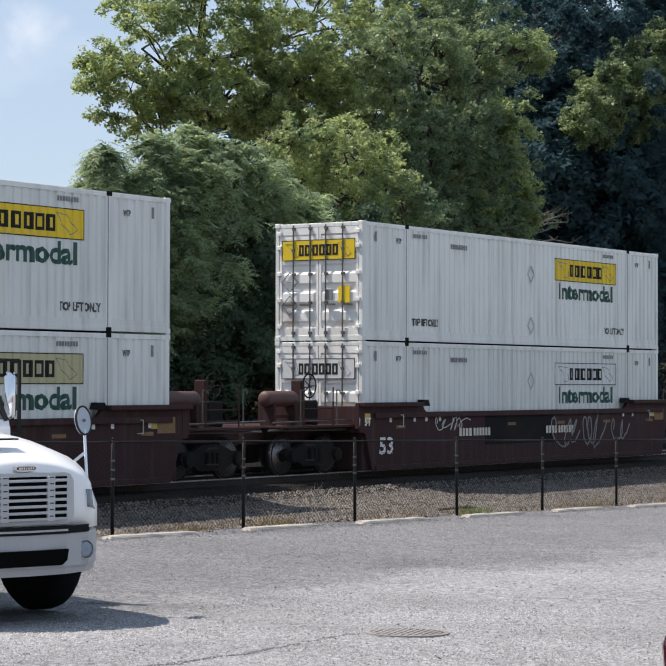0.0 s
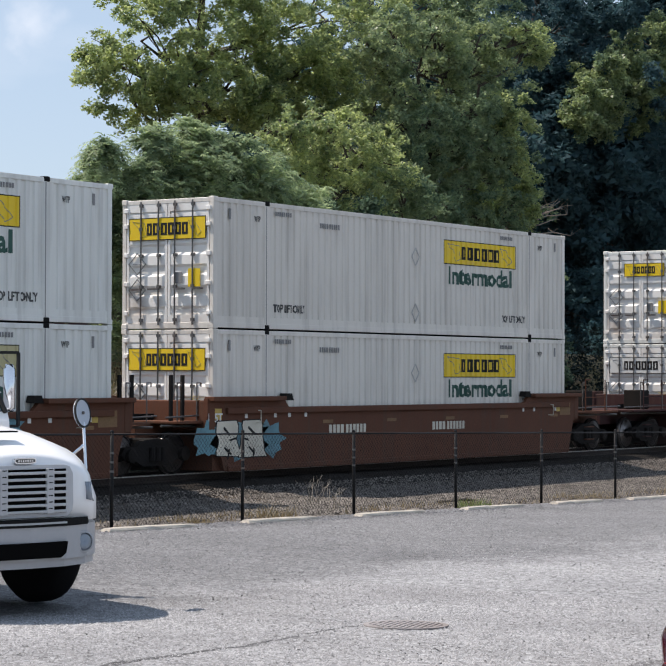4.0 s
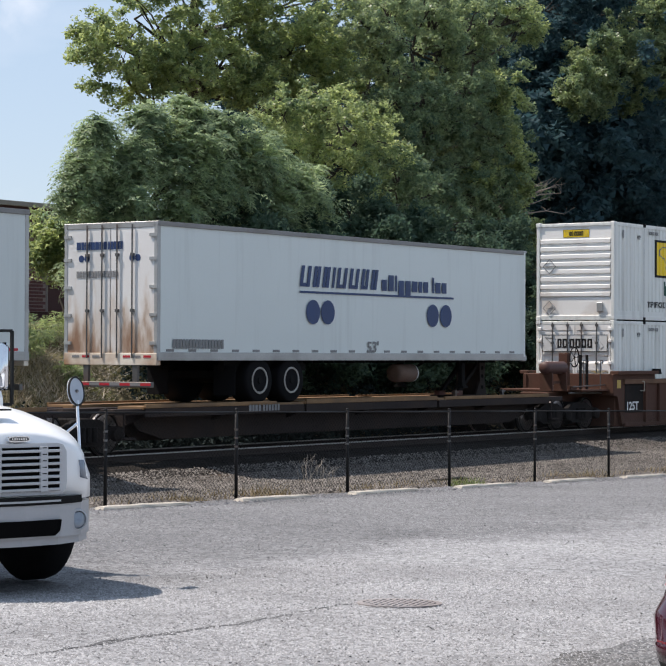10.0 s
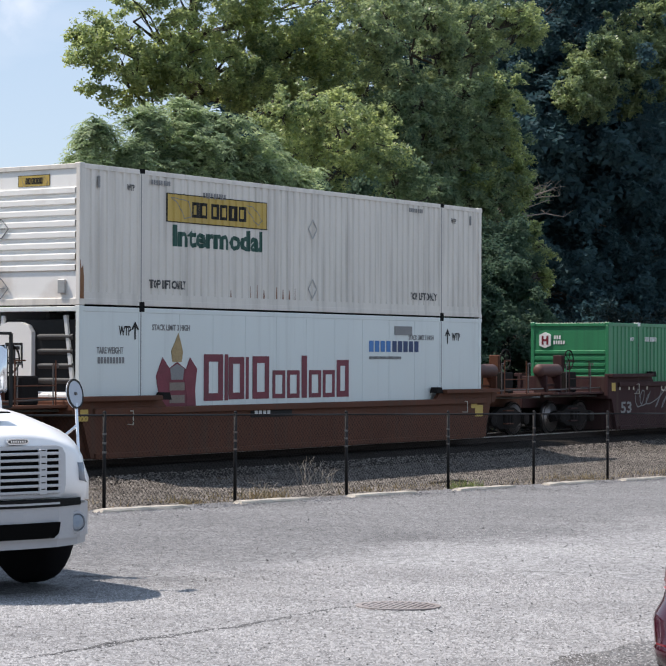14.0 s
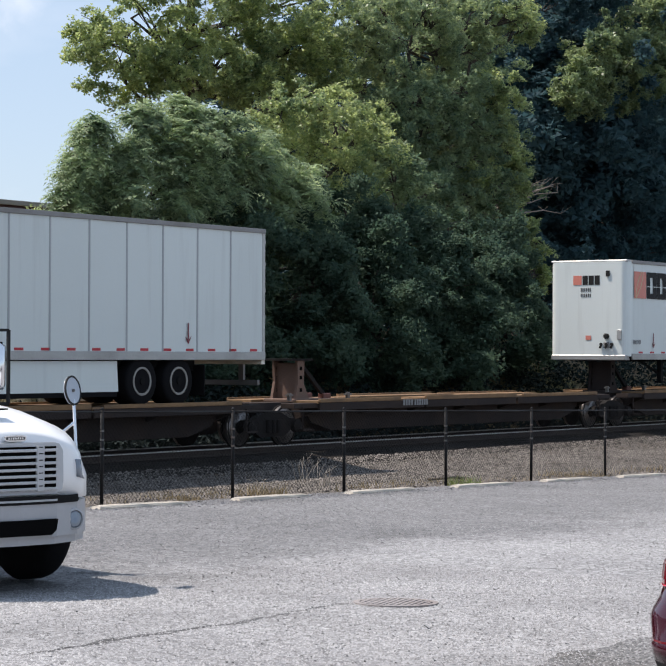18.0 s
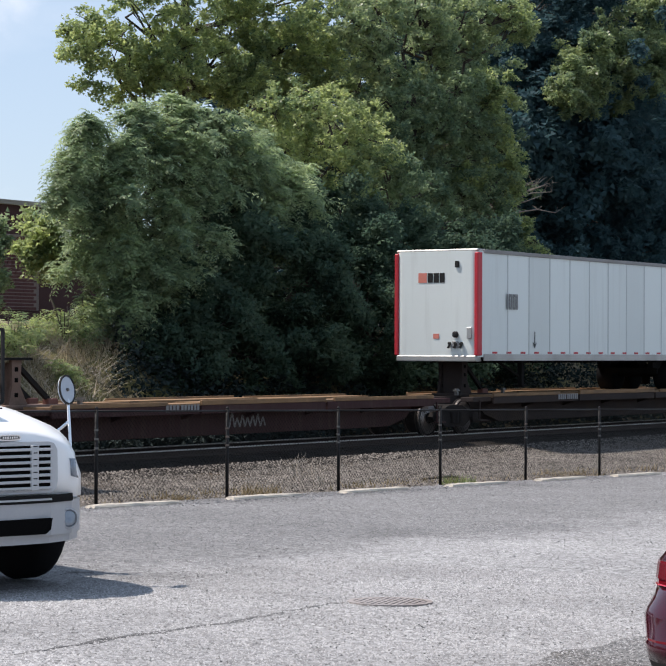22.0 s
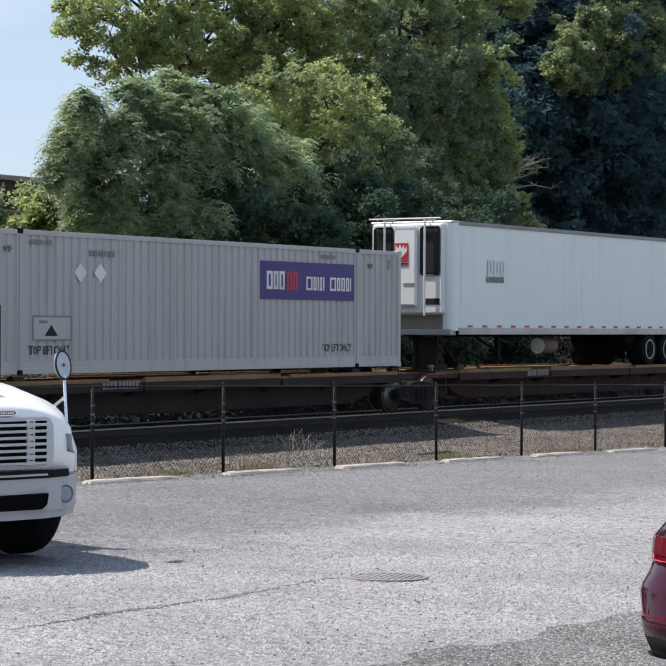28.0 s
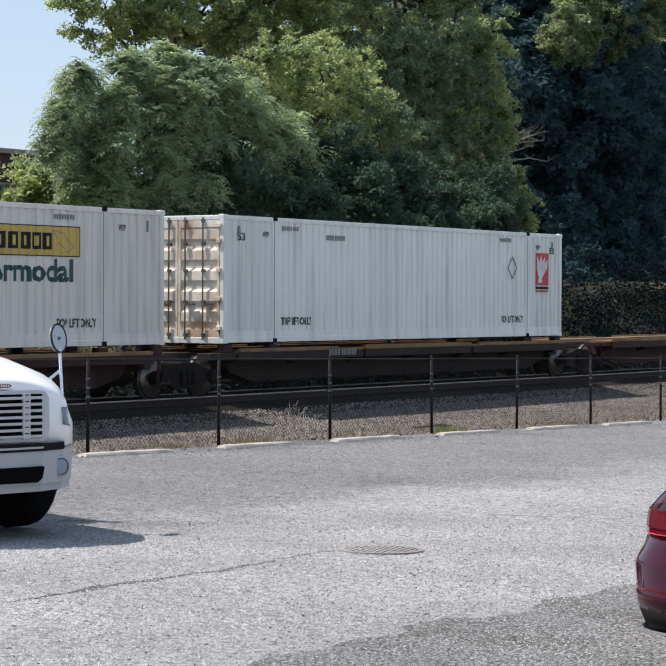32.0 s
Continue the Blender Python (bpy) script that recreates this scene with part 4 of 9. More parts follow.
def put(name, key, build, material, parent, label="", smooth=False, shift=None, turn=0.0):
    me = kept((key, material), lambda: build().mesh(name, smooth))
    ob = part(name, me, material, parent, label)
    if shift:
        ob.location = shift
    if turn:
        ob.rotation_euler = (0, 0, radians(turn))
    return ob


def hazard_diamond(x, z, y, parent, s=0.33, material="white_sign"):
    g = Geo()
    k = [(x, z - s), (x + s * 0.8, z), (x, z + s), (x - s * 0.8, z)]
    for i in range(4):
        a, b = k[i], k[(i + 1) % 4]
        g.bar((a[0], y - 0.012, a[1]), (b[0], y - 0.012, b[1]), 0.012, 0.03)
    part("placard_holder", g, "grey_box" if material == "white_sign" else material, parent)


def open_diamond(parent, y, z, x, r=0.24):
    """A placard holder on an end wall: thin bars round a diamond, with a clip across."""
    k = [(y, z - r), (y + r, z), (y, z + r), (y - r, z)]
    g = Geo()
    for p, q in zip(k, k[1:] + k[:1]):
        g.bar((x, p[0], p[1]), (x, q[0], q[1]), 0.022, 0.012)
    g.bar((x, y - r * 0.5, z), (x, y + r * 0.5, z), 0.02, 0.012)
    part("placard_holder", g, "faint", parent, "grey metal placard holder")


def brand_sign(parent, x, z, w, h, face, ink="ink", y=None, flip=False, border=True):
    """A sign panel with a thin border, a scroll outline and a row of plain blocks for the name."""
    ribbed = y is None and not flip
    y = -WIDTH / 2 if y is None else y

    def fix(ob):
        return cling(ob) if ribbed else ob

    def slab(g, a0, a1, z0, z1, t0, t1):
        if flip:
            g.box(y - t1, y - t0, x - a1, x - a0, z0, z1)
        else:
            g.box(x + a0, x + a1, y - t1, y - t0, z0, z1)
    g = Geo()
    slab(g, 0, w, z, z + h, 0.001, 0.006)
    sign = fix(part("sign", g, face, parent))
    if border:
        g = Geo()
        b = h * 0.035 if not border == 2 else h * 0.07
        slab(g, -b, w + b, z + h, z + h + b, 0.0, 0.009)
        slab(g, -b, w + b, z - b, z, 0.0, 0.009)
        slab(g, -b, 0, z, z + h, 0.0, 0.009)
        slab(g, w, w + b, z, z + h, 0.0, 0.009)
        fix(part("border", g, ink, sign))
    # thin scroll outline round the name
    def stroke(g, p, q, wd):
        if flip:
            g.bar((y - 0.008, x - p[0] * w, z + p[1] * h), (y - 0.008, x - q[0] * w, z + q[1] * h), wd, 0.004)
        else:
            g.bar((x + p[0] * w, y - 0.008, z + p[1] * h), (x + q[0] * w, y - 0.008, z + q[1] * h), 0.004, wd)
    if border == 2:
        lines = [[(0.06, 0.78), (0.12, 0.86), (0.78, 0.86), (0.84, 0.62), (0.92, 0.50), (0.94, 0.22), (0.86, 0.14), (0.20, 0.14), (0.14, 0.52), (0.06, 0.60), (0.06, 0.78)]]
    else:
        lines = [[(0.04, 0.88), (0.20, 0.80), (0.23, 0.22), (0.16, 0.12), (0.12, 0.58), (0.04, 0.88)], [(0.78, 0.86), (0.86, 0.80), (0.95, 0.30), (0.90, 0.12), (0.82, 0.50), (0.78, 0.86)]]
    for line in lines:
        g = Geo()
        for p, q in zip(line, line[1:]):
            stroke(g, p, q, 0.03 * h)
        fix(part("scroll", g, "faint", sign))
    lw = w * 0.56 / 4.85
    a, zz, hh = w * 0.235, z + h * (0.30 if border == 2 else 0.20), h * (0.36 if border == 2 else 0.58)
    for wd in (0.55, 0.68, 0.0, 0.68, 0.68, 0.68, 0.66):
        if wd:
            g = Geo()
            e, k = wd * lw, min(0.36 * wd * lw, 0.26 * hh)
            slab(g, a, a + k, zz, zz + hh, 0.006, 0.011)
            slab(g, a + e - k, a + e, zz, zz + hh, 0.006, 0.011)
            slab(g, a + k, a + e - k, zz, zz + 0.2 * hh, 0.006, 0.011)
            slab(g, a + k, a + e - k, zz + 0.8 * hh, zz + hh, 0.006, 0.011)
            fix(part("wordmark_block", g, ink, sign))
        a += lw * (wd + 0.12 if wd else 0.14)
    return sign


def container(label, paint="white_box", rear="doors", door_paint="door", smooth_sides=False, casting="dark_gap", group="intermodal containers of the train"):
    """A 53-foot domestic container, rear end at x = 0, standing on z = 0."""
    box = thing("intermodal_container", label, "container", group)
    W2 = WIDTH / 2
    spans = ((0.13, 1.90), (2.10, LENGTH - 2.10), (LENGTH - 1.90, LENGTH - 0.13))
    for turn, shift in ((0, None), (180, (LENGTH, 0, 0))):
        for k, (a, b) in enumerate(spans):
            def build(a=a, b=b):
                if smooth_sides:
                    n = max(1, round((b - a) / 1.2))
                    xs = [(a, 0.0)]
                    for i in range(1, n):
                        x = a + (b - a) * i / n
                        xs += [(x - 0.014, 0.0), (x - 0.011, -0.006), (x + 0.011, -0.006), (x + 0.014, 0.0)]
                    xs.append((b, 0.0))
                    g = Geo()
                    g.v = [(x, y - W2 + 0.012, z) for x, y in xs for z in (0.16, 2.80)]
                    g.f = [(2 * i, 2 * i + 2, 2 * i + 3, 2 * i + 1) for i in range(len(xs) - 1)]
                    return g
                g = corrugated(a, b, 0.27, 2.79)
                g.v = [(x, y - W2 + 0.012, z) for x, y, z in g.v]
                return g
            put("side_panel", ("side", k, smooth_sides), build, paint, box, "", False, shift, turn)
        put("bottom_rail", ("brail", smooth_sides), lambda: Geo().box(0.12, LENGTH - 0.12, -W2 + 0.004, -W2 + 0.10, 0.02, 0.165 if smooth_sides else 0.14, 0.008)
            .box(0.12, LENGTH - 0.12, -W2 + 0.014, -W2 + 0.07, 0.14, 0.275), paint, box, "", False, shift, turn)
        put("top_rail", "trail", lambda: Geo().box(0.12, LENGTH - 0.12, -W2 + 0.004, -W2 + 0.07, 2.78, 2.885, 0.008), paint, box, "", False, shift, turn)
        for k, x in enumerate((0.0, 1.90, LENGTH - 2.10, LENGTH - 0.14)):
            w = 0.14 if k in (0, 3) else 0.20
            put("corner_post" if k in (0, 3) else "lift_post", ("post", k), lambda x=x, w=w: Geo().box(x, x + w, -W2, -W2 + 0.11, 0.1, 2.80, 0.01), paint, box, "", False, shift, turn)
            if k in (1, 2):
                put("post_seam", ("seam", k), lambda x=x: Geo().box(x + 0.05, x + 0.075, -W2 - 0.004, -W2 + 0.02, 0.11, 2.79), "faint" if paint != "green_box" else "dark_gap", box, "dark joint in the lift post", False, shift, turn)
                for z in (0.0, 2.80):
                    put("lift_casting", ("cast", k, z), lambda x=x, z=z: Geo().box(x + 0.01, x + 0.19, -W2 - 0.004, -W2 + 0.15, z, z + 0.105, 0.012), casting, box, "dark lift casting", False, shift, turn)
            else:
                for z in (0.0, 2.79):
                    put("corner_casting", ("corner", k, z), lambda x=x, z=z: Geo().box(x, x + 0.17, -W2 - 0.002, -W2 + 0.15, z, z + 0.11, 0.012), paint, box, "", False, shift, turn)
    put("roof", "roof", lambda: Geo().box(0.1, LENGTH - 0.1, -W2 + 0.06, W2 - 0.06, 2.84, 2.872), paint, box)
    put("floor_frame", "floor", lambda: Geo().box(0.1, LENGTH - 0.1, -W2 + 0.08, W2 - 0.08, 0.05, 0.16), "dark_gap", box)
    front_x, rear_x = (LENGTH - 0.05, 0.05)

    def doors(x, sign):
        for s in (-1, 1):
            ya, yb = (0.012, W2 - 0.13) if s > 0 else (-W2 + 0.13, -0.012)
            def build(ya=ya, yb=yb):
                g = ribbed_wall(ya + 0.05, yb - 0.05, 0.30, 2.62, 5, 0.035, sign)
                g.v = [(a + x, b, c) for a, b, c in g.v]
                return g
            d = put("door", ("door", s, x), build, door_paint, box)
            put("door_frame", ("dframe", s, x), lambda ya=ya, yb=yb: Geo().rim(x - 0.045, x + 0.03, ya, yb, 0.14, 2.78, 0.06, 0.17), door_paint, d)
            for k, y in enumerate((ya + 0.22, ya + 0.72) if s > 0 else (yb - 0.22, yb - 0.72)):
                def rod(y=y):
                    g = Geo().cyl((x - sign * 0.085, y, 0.08), (x - sign * 0.085, y, 2.84), 0.019, 8)
                    for z in (0.16, 0.9, 1.6, 2.2, 2.72):
                        g.box(x - 0.10, x - 0.03, y - 0.04, y + 0.04, z, z + 0.07)
                    g.box(x - 0.13, x - 0.06, y - 0.02, y + 0.28 * s, 0.86, 0.90)
                    return g
                put("lock_rod", ("rod", s, k, x), rod, "rod", d, "dark steel lock rod")
            for z in (0.3, 0.95, 1.6, 2.25, 2.6):
                yy = (W2 - 0.13) * s
                put("hinge", ("hinge", s, z, x), lambda yy=yy, z=z: Geo().box(x - 0.10, x - 0.02, yy - 0.07, yy + 0.06, z, z + 0.10, 0.012), door_paint, d)

    def wall(x, sign):
        top = 2.08 if paint == "green_box" else 2.42
        def build():
            g = ribbed_wall(-W2 + 0.13, W2 - 0.13, 0.62, top, 8, 0.05, sign)
            for q in ((-W2 + 0.1, W2 - 0.1, 0.12, 0.64), (-W2 + 0.1, W2 - 0.1, top - 0.02, 2.80)):
                g.box(-0.02, 0.03, *q)
            g.v = [(a + x, b, c) for a, b, c in g.v]
            return g
        put("front_wall", ("wall", x, top), build, door_paint if rear == "wall" else paint, box)

    if rear == "doors":
        doors(rear_x, 1)
        put("front_wall", "plainwall", lambda: Geo().box(LENGTH - 0.08, LENGTH - 0.03, -W2 + 0.1, W2 - 0.1, 0.1, 2.82), paint, box)
    elif rear == "wall":
        wall(rear_x, 1)
        put("end_wall", "plainwall", lambda: Geo().box(LENGTH - 0.08, LENGTH - 0.03, -W2 + 0.1, W2 - 0.1, 0.1, 2.82), paint, box)
    else:
        put("end_wall", "plainwall", lambda: Geo().box(LENGTH - 0.08, LENGTH - 0.03, -W2 + 0.1, W2 - 0.1, 0.1, 2.82), paint, box)
    put("header", "header", lambda: Geo().box(0.0, 0.10, -W2 + 0.10, W2 - 0.10, 2.78, 2.88, 0.01), paint, box)
    put("sill", "sill", lambda: Geo().box(0.0, 0.10, -W2 + 0.10, W2 - 0.10, 0.0, 0.14, 0.01), paint, box)
    return box


def lift_marks(box, y=-WIDTH / 2 + 0.006):
    lettering("TOP LIFT ONLY", "soft_ink", 2.28, 0.40, 0.19, y, box, "lift_notice", 1.25, ribbed=True)
    lettering("TOP LIFT ONLY", "soft_ink", LENGTH - 3.5, 0.40, 0.19, y, box, "lift_notice", 1.25, ribbed=True)
    bars((0.6, 0.5, 0.7, 0.5, 0.4, 0, 0.6, 0.5, 0.6), 2.3, 2.60, 0.10, y, "faint", box, "stack_notice")
    bars((0.6, 0.5, 0.7, 0.5, 0.4, 0, 0.6, 0.5, 0.6), LENGTH - 3.6, 2.60, 0.10, y, "faint", box, "stack_notice")
    bars((0.5, 0.5, 0.5, 0.5, 0, 0.5, 0.5, 0.5, 0.5, 0.5), 4.1, 2.42, 0.12, y, "faint", box, "serial_number")
    for x in (1.5, LENGTH - 1.55):
        lettering("WTP", "soft_ink", x, 2.42, 0.13, y, box, "clearance_mark", 0.24)
    for x in (0.55, LENGTH - 0.62):
        part("marker_plate", Geo().box(x, x + 0.07, y - 0.012, y, 2.42, 2.66), "faint", box)


INK_Y = -WIDTH / 2 + 0.006


def jb_container(upper_label, sign, paint="white_box", rear="doors", door_paint="door", door_sign="yellow"):
    """White intermodal box. sign: which panel it wears and where."""
    box = container(upper_label, paint, rear, door_paint)
    lift_marks(box)
    where, face = sign
    x = 9.7 if where[0] == "r" else 2.85
    if where[1] == "s":
        brand_sign(box, x, 1.86, 3.65, 0.58, face, border=True)
        lettering("Intermodal", "green_ink", x + 0.22, 1.32, 0.47, INK_Y, box, "service_name", 3.25, ribbed=True)
    else:
        brand_sign(box, x, 1.40, 3.75, 1.0, face, border=2)
        lettering("Intermodal", "green_ink", x + 0.5, 0.78, 0.44, INK_Y, box, "service_name", 2.8, ribbed=True)
    if rear == "doors" and door_sign:
        w, h = (2.14, 0.47) if door_sign[0] != "+" else (1.35, 0.38)
        brand_sign(box, w / 2 + (0 if w > 2 else -0.12), 1.99 if w > 2 else 2.10, w, h, door_sign.strip("+"), y=-0.012, flip=True)
        part("caution_plate", Geo().box(-0.022, -0.004, -0.93, -0.60, 0.92, 1.32), "yellow", box, "yellow caution plate")
        caution = box.children[-1]
        for z in (0.97, 1.05, 1.20):
            part("caution_text", Geo().box(-0.026, -0.020, -0.90, -0.63, z, z + (0.05 if z < 1.2 else 0.08)), "ink", caution)
        part("data_plate", Geo().box(-0.012, 0.0, -0.42, -0.20, 1.0, 1.25), "faint", box)
        open_diamond(box, 0.85, 1.45, -0.012)
        open_diamond(box, 0.85, 0.87, -0.012)
    if rear == "wall":
        brand_sign(box, 0.40, 2.46, 0.85, 0.22, "gold" if paint == "cream_box" else "yellow", y=0.03, flip=True)
        for z in (0.36, 1.6):
            open_diamond(box, 0.85, z, -0.012, 0.21)
        part("document_box", Geo().box(-0.05, 0.03, -0.92, -0.74, 0.24, 0.52, 0.01), "alu", box)
    hz = 8.3
    for z in (1.95, 0.55):
        hazard_diamond(hz, z, -WIDTH / 2 + 0.008, box, 0.22)
    return box


def trailer_wheels(parent, xs, flipx):
    for x in xs:
        for s in (-1, 1):
            def tyre(x=x, s=s):
                y0 = s * (WIDTH / 2 - 0.04)
                prof = [(0, 0.30), (0, 0.46), (-0.02 * s, 0.495), (-0.06 * s, 0.51), (-0.50 * s, 0.51), (-0.55 * s, 0.47), (-0.55 * s, 0.30)]
                return mirror_x(Geo().lathe(prof, (x, y0, 0.51), "y", 24), flipx)
            t = put("wheel", ("tyre", x, s, flipx), tyre, "rubber", parent, "", True)

            def rim(x=x, s=s):
                y0 = s * (WIDTH / 2 - 0.04)
                prof = [(-0.02 * s, 0.31), (0.012 * s, 0.305), (0.016 * s, 0.27), (-0.02 * s, 0.245), (-0.05 * s, 0.22), (-0.075 * s, 0.14), (-0.08 * s, 0.0)]
                return mirror_x(Geo().lathe(prof, (x, y0, 0.51), "y", 20), flipx)
            put("rim", ("rim", x, s, flipx), rim, "rim", t, "pale wheel rim")

            def hub(x=x, s=s):
                y0 = s * (WIDTH / 2 - 0.04)
                return mirror_x(Geo().lathe([(-0.085 * s, 0.125), (-0.065 * s, 0.12), (-0.045 * s, 0.09), (0.03 * s, 0.075), (0.035 * s, 0.0)], (x, y0, 0.51), "y", 18), flipx)
            put("hub", ("hub", x, s, flipx), hub, "dark_gap", t, "dark wheel hub")


def semi_trailer(label, nose, seams=1.22, skirt=False, reefer=False, tape="red_ink", group="semi-trailers of the train", paint="trailer", reefer_tank=False, top=3.93, doors="door", joint="panel_seam", slide=0.0, second=None):
    """A 53-foot trailer, doors at x = 0 when nose is 1; tyres stand on z = 0."""
    t = thing("semi_trailer", label, "trailer", group)
    fx = nose < 0
    W2, z0, z1, L = WIDTH / 2, 0.96, top, LENGTH

    def add(name, key, build, material, lab="", smooth=False, parent=None):
        return put(name, (key, fx, top, paint, slide), lambda: mirror_x(build(), fx), material, parent or t, lab, smooth)
    for s in (-1, 1):
        n = max(1, round((L - 0.5) / seams))
        for i in range(n):
            a, b = 0.1 + (L - 0.5) * i / n, 0.1 + (L - 0.5) * (i + 1) / n
            add("side_panel", ("tp", s, i, n), lambda a=a, b=b, s=s: Geo().box(a + 0.006, b - 0.006, s * W2 - 0.02 * (s > 0), s * W2 + 0.02 * (s < 0), z0 + 0.17, z1 - 0.09), second if second and i == 1 else paint)
            if n > 3 and i:
                add("seam", ("seam", s, i, n), lambda a=a, s=s: Geo().box(a - 0.026, a + 0.026, s * (W2 + 0.004) - 0.004, s * (W2 + 0.004) + 0.004, z0 + 0.17, z1 - 0.09), joint, "panel joint")
        add("bottom_rail", ("tbr", s), lambda s=s: Geo().box(0.0, L - 0.3, s * (W2 + 0.012) - 0.02, s * (W2 + 0.012) + 0.02, z0, z0 + 0.18, 0.008), "alu", "grey bottom rail")
        add("top_rail", ("ttr", s), lambda s=s: Geo().box(0.0, L - 0.3, s * (W2 + 0.004) - 0.03, s * (W2 + 0.004) + 0.03, z1 - 0.10, z1, 0.008), "dull_rail", "dull grey top rail")

        for i in range(20 if s < 0 else 0):
            x = 0.3 + i * 0.78
            if x < L - 0.8:
                add("reflective_tape", ("tape", i), lambda x=x: Geo().box(x, x + 0.26, -W2 - 0.008, -W2 + 0.002, z0 + 0.19, z0 + 0.245), tape)
    add("roof", "troof", lambda: Geo().box(0.02, L - 0.25, -W2 + 0.03, W2 - 0.03, z1 - 0.05, z1 - 0.012), "alu")
    add("floor", "tfloor", lambda: Geo().box(0.02, L - 0.25, -W2 + 0.03, W2 - 0.03, z0 + 0.02, z0 + 0.14), "dark_gap")
    # rounded nose
    def nose_geo():
        pts = []
        r = 0.22
        for k in range(7):
            a = math.pi / 2 * k / 6
            pts.append((L - r + r * math.sin(a), W2 - r + r * math.cos(a)))
        pts = [(L - 0.42, W2)] + pts
        outline = pts + [(x, -y) for x, y in reversed(pts)]
        return Geo().prism(outline, z0 + 0.1, z1 - 0.04, "z")
    add("nose", "nose", nose_geo, paint, "", False)
    add("nose_cap", "nosecap", lambda: Geo().box(L - 0.45, L - 0.03, -W2 + 0.02, W2 - 0.02, z1 - 0.05, z1 + 0.012, 0.02), "alu")
    add("nose_plate", "noseplate", lambda: Geo().box(L - 0.30, L + 0.02, -W2 + 0.05, W2 - 0.05, z0 - 0.02, z0 + 0.14, 0.02), "alu")
    # doors
    for s in (-1, 1):
        ya, yb = (0.01, W2 - 0.08) if s > 0 else (-W2 + 0.08, -0.01)
        d = add("door", ("tdoor", s, doors), lambda ya=ya, yb=yb: Geo().box(0.0, 0.06, ya, yb, z0 + 0.16, z1 - 0.12, 0.01), doors)
        for k, y in enumerate((ya + 0.2, ya + 0.62) if s > 0 else (yb - 0.2, yb - 0.62)):
            add("lock_rod", ("trod", s, k), lambda y=y: Geo().cyl((-0.04, y, z0 + 0.05), (-0.04, y, z1 - 0.05), 0.017, 8).box(-0.06, 0, y - 0.04, y + 0.04, 2.0, 2.06).box(-0.06, 0, y - 0.04, y + 0.04, 3.2, 3.26), "rod", "", False, d)
        for z in (1.3, 1.9, 2.5, 3.1, 3.6):
            add("hinge", ("thinge", s, z), lambda s=s, z=z: Geo().box(-0.03, 0.02, s * (W2 - 0.2), s * (W2 - 0.0), z, z + 0.07), "alu", "", False, d)
        add("door_post", ("tpost", s), lambda s=s: Geo().box(-0.01, 0.10, s * (W2 - 0.04) - 0.05, s * (W2 - 0.04) + 0.05, z0, z1, 0.01), "alu")
    add("header", "thead", lambda: Geo().box(-0.01, 0.10, -W2 + 0.05, W2 - 0.05, z1 - 0.13, z1, 0.01), "alu")
    add("rear_sill", "tsill", lambda: Geo().box(-0.02, 0.12, -W2, W2, z0 - 0.10, z0 + 0.16, 0.01), "rusty_door")
    add("underride_guard", "tguard", lambda: Geo().box(-0.02, 0.08, -1.15, 1.15, 0.38, 0.50, 0.01).box(0.0, 0.08, -0.75, -0.62, 0.45, z0).box(0.0, 0.08, 0.62, 0.75, 0.45, z0), "rod")
    guard = [ob for ob in t.children if ob.name.startswith("underride_guard")][0]
    for k in range(8):
        y = -1.14 + 0.285 * k
        add("guard_tape", ("gtape", k), lambda y=y: Geo().box(-0.026, -0.018, y, y + 0.28, 0.42, 0.475), "faint" if k % 2 else "red_ink", "", False, guard)
        if k not in (3, 4):
            add("sill_tape", ("stape", k), lambda y=y: Geo().box(-0.026, -0.018, y, y + 0.2, z0 + 0.06, z0 + 0.11), "faint" if k % 2 else "red_ink", "", False, guard)
    trailer_wheels(t, (2.55 + slide, 3.80 + slide), fx)
    add("bogie_slider", "tslider", lambda: Geo().box(1.6 + slide, 4.8 + slide, -0.95, -0.80, 0.72, 0.95).box(1.6 + slide, 4.8 + slide, 0.80, 0.95, 0.72, 0.95).box(2.0 + slide, 4.4 + slide, -0.9, 0.9, 0.55, 0.72), "dark_gap")
    for x in (2.55 + slide, 3.80 + slide):
        add("axle", ("taxle", x), lambda x=x: Geo().cyl((x, -1.1, 0.51), (x, 1.1, 0.51), 0.07, 10), "bogie")
    for s in (-1, 1):
        add("mudflap", ("tflap", s), lambda s=s: Geo().box(1.62 + slide, 1.64 + slide, s * 0.95 - 0.3, s * 0.95 + 0.3, 0.18, 0.85), "rubber")
    for s in (-1, 1):
        add("landing_leg", ("tleg", s), lambda s=s: Geo().box(L - 3.05, L - 2.90, s * 0.95 - 0.07, s * 0.95 + 0.07, 0.30, 0.98, 0.01).box(L - 3.1, L - 2.85, s * 0.95 - 0.12, s * 0.95 + 0.12, 0.24, 0.30).bar((L - 2.97, s * 0.95, 0.5), (L - 2.4, s * 0.5, 0.95), 0.06, 0.06), "dark_gap")
    add("cross_members", "tcross", lambda: cross_members(L), "dark_gap")
    if skirt:
        for s in (-1, 1):
            add("side_skirt", ("tskirt", s), lambda s=s: Geo().prism([(4.55 + slide, 0.30), (4.6 + slide, 0.94), (L - 3.6, 0.94), (L - 4.1, 0.26)], s * 1.22 - 0.012, s * 1.22 + 0.012, "y"), paint, "white side skirt")
            add("skirt_edge", ("tskirte", s), lambda s=s: Geo().box(4.6 + slide, L - 4.15, s * 1.23 - 0.01, s * 1.23 + 0.01, 0.20, 0.30), "rubber")
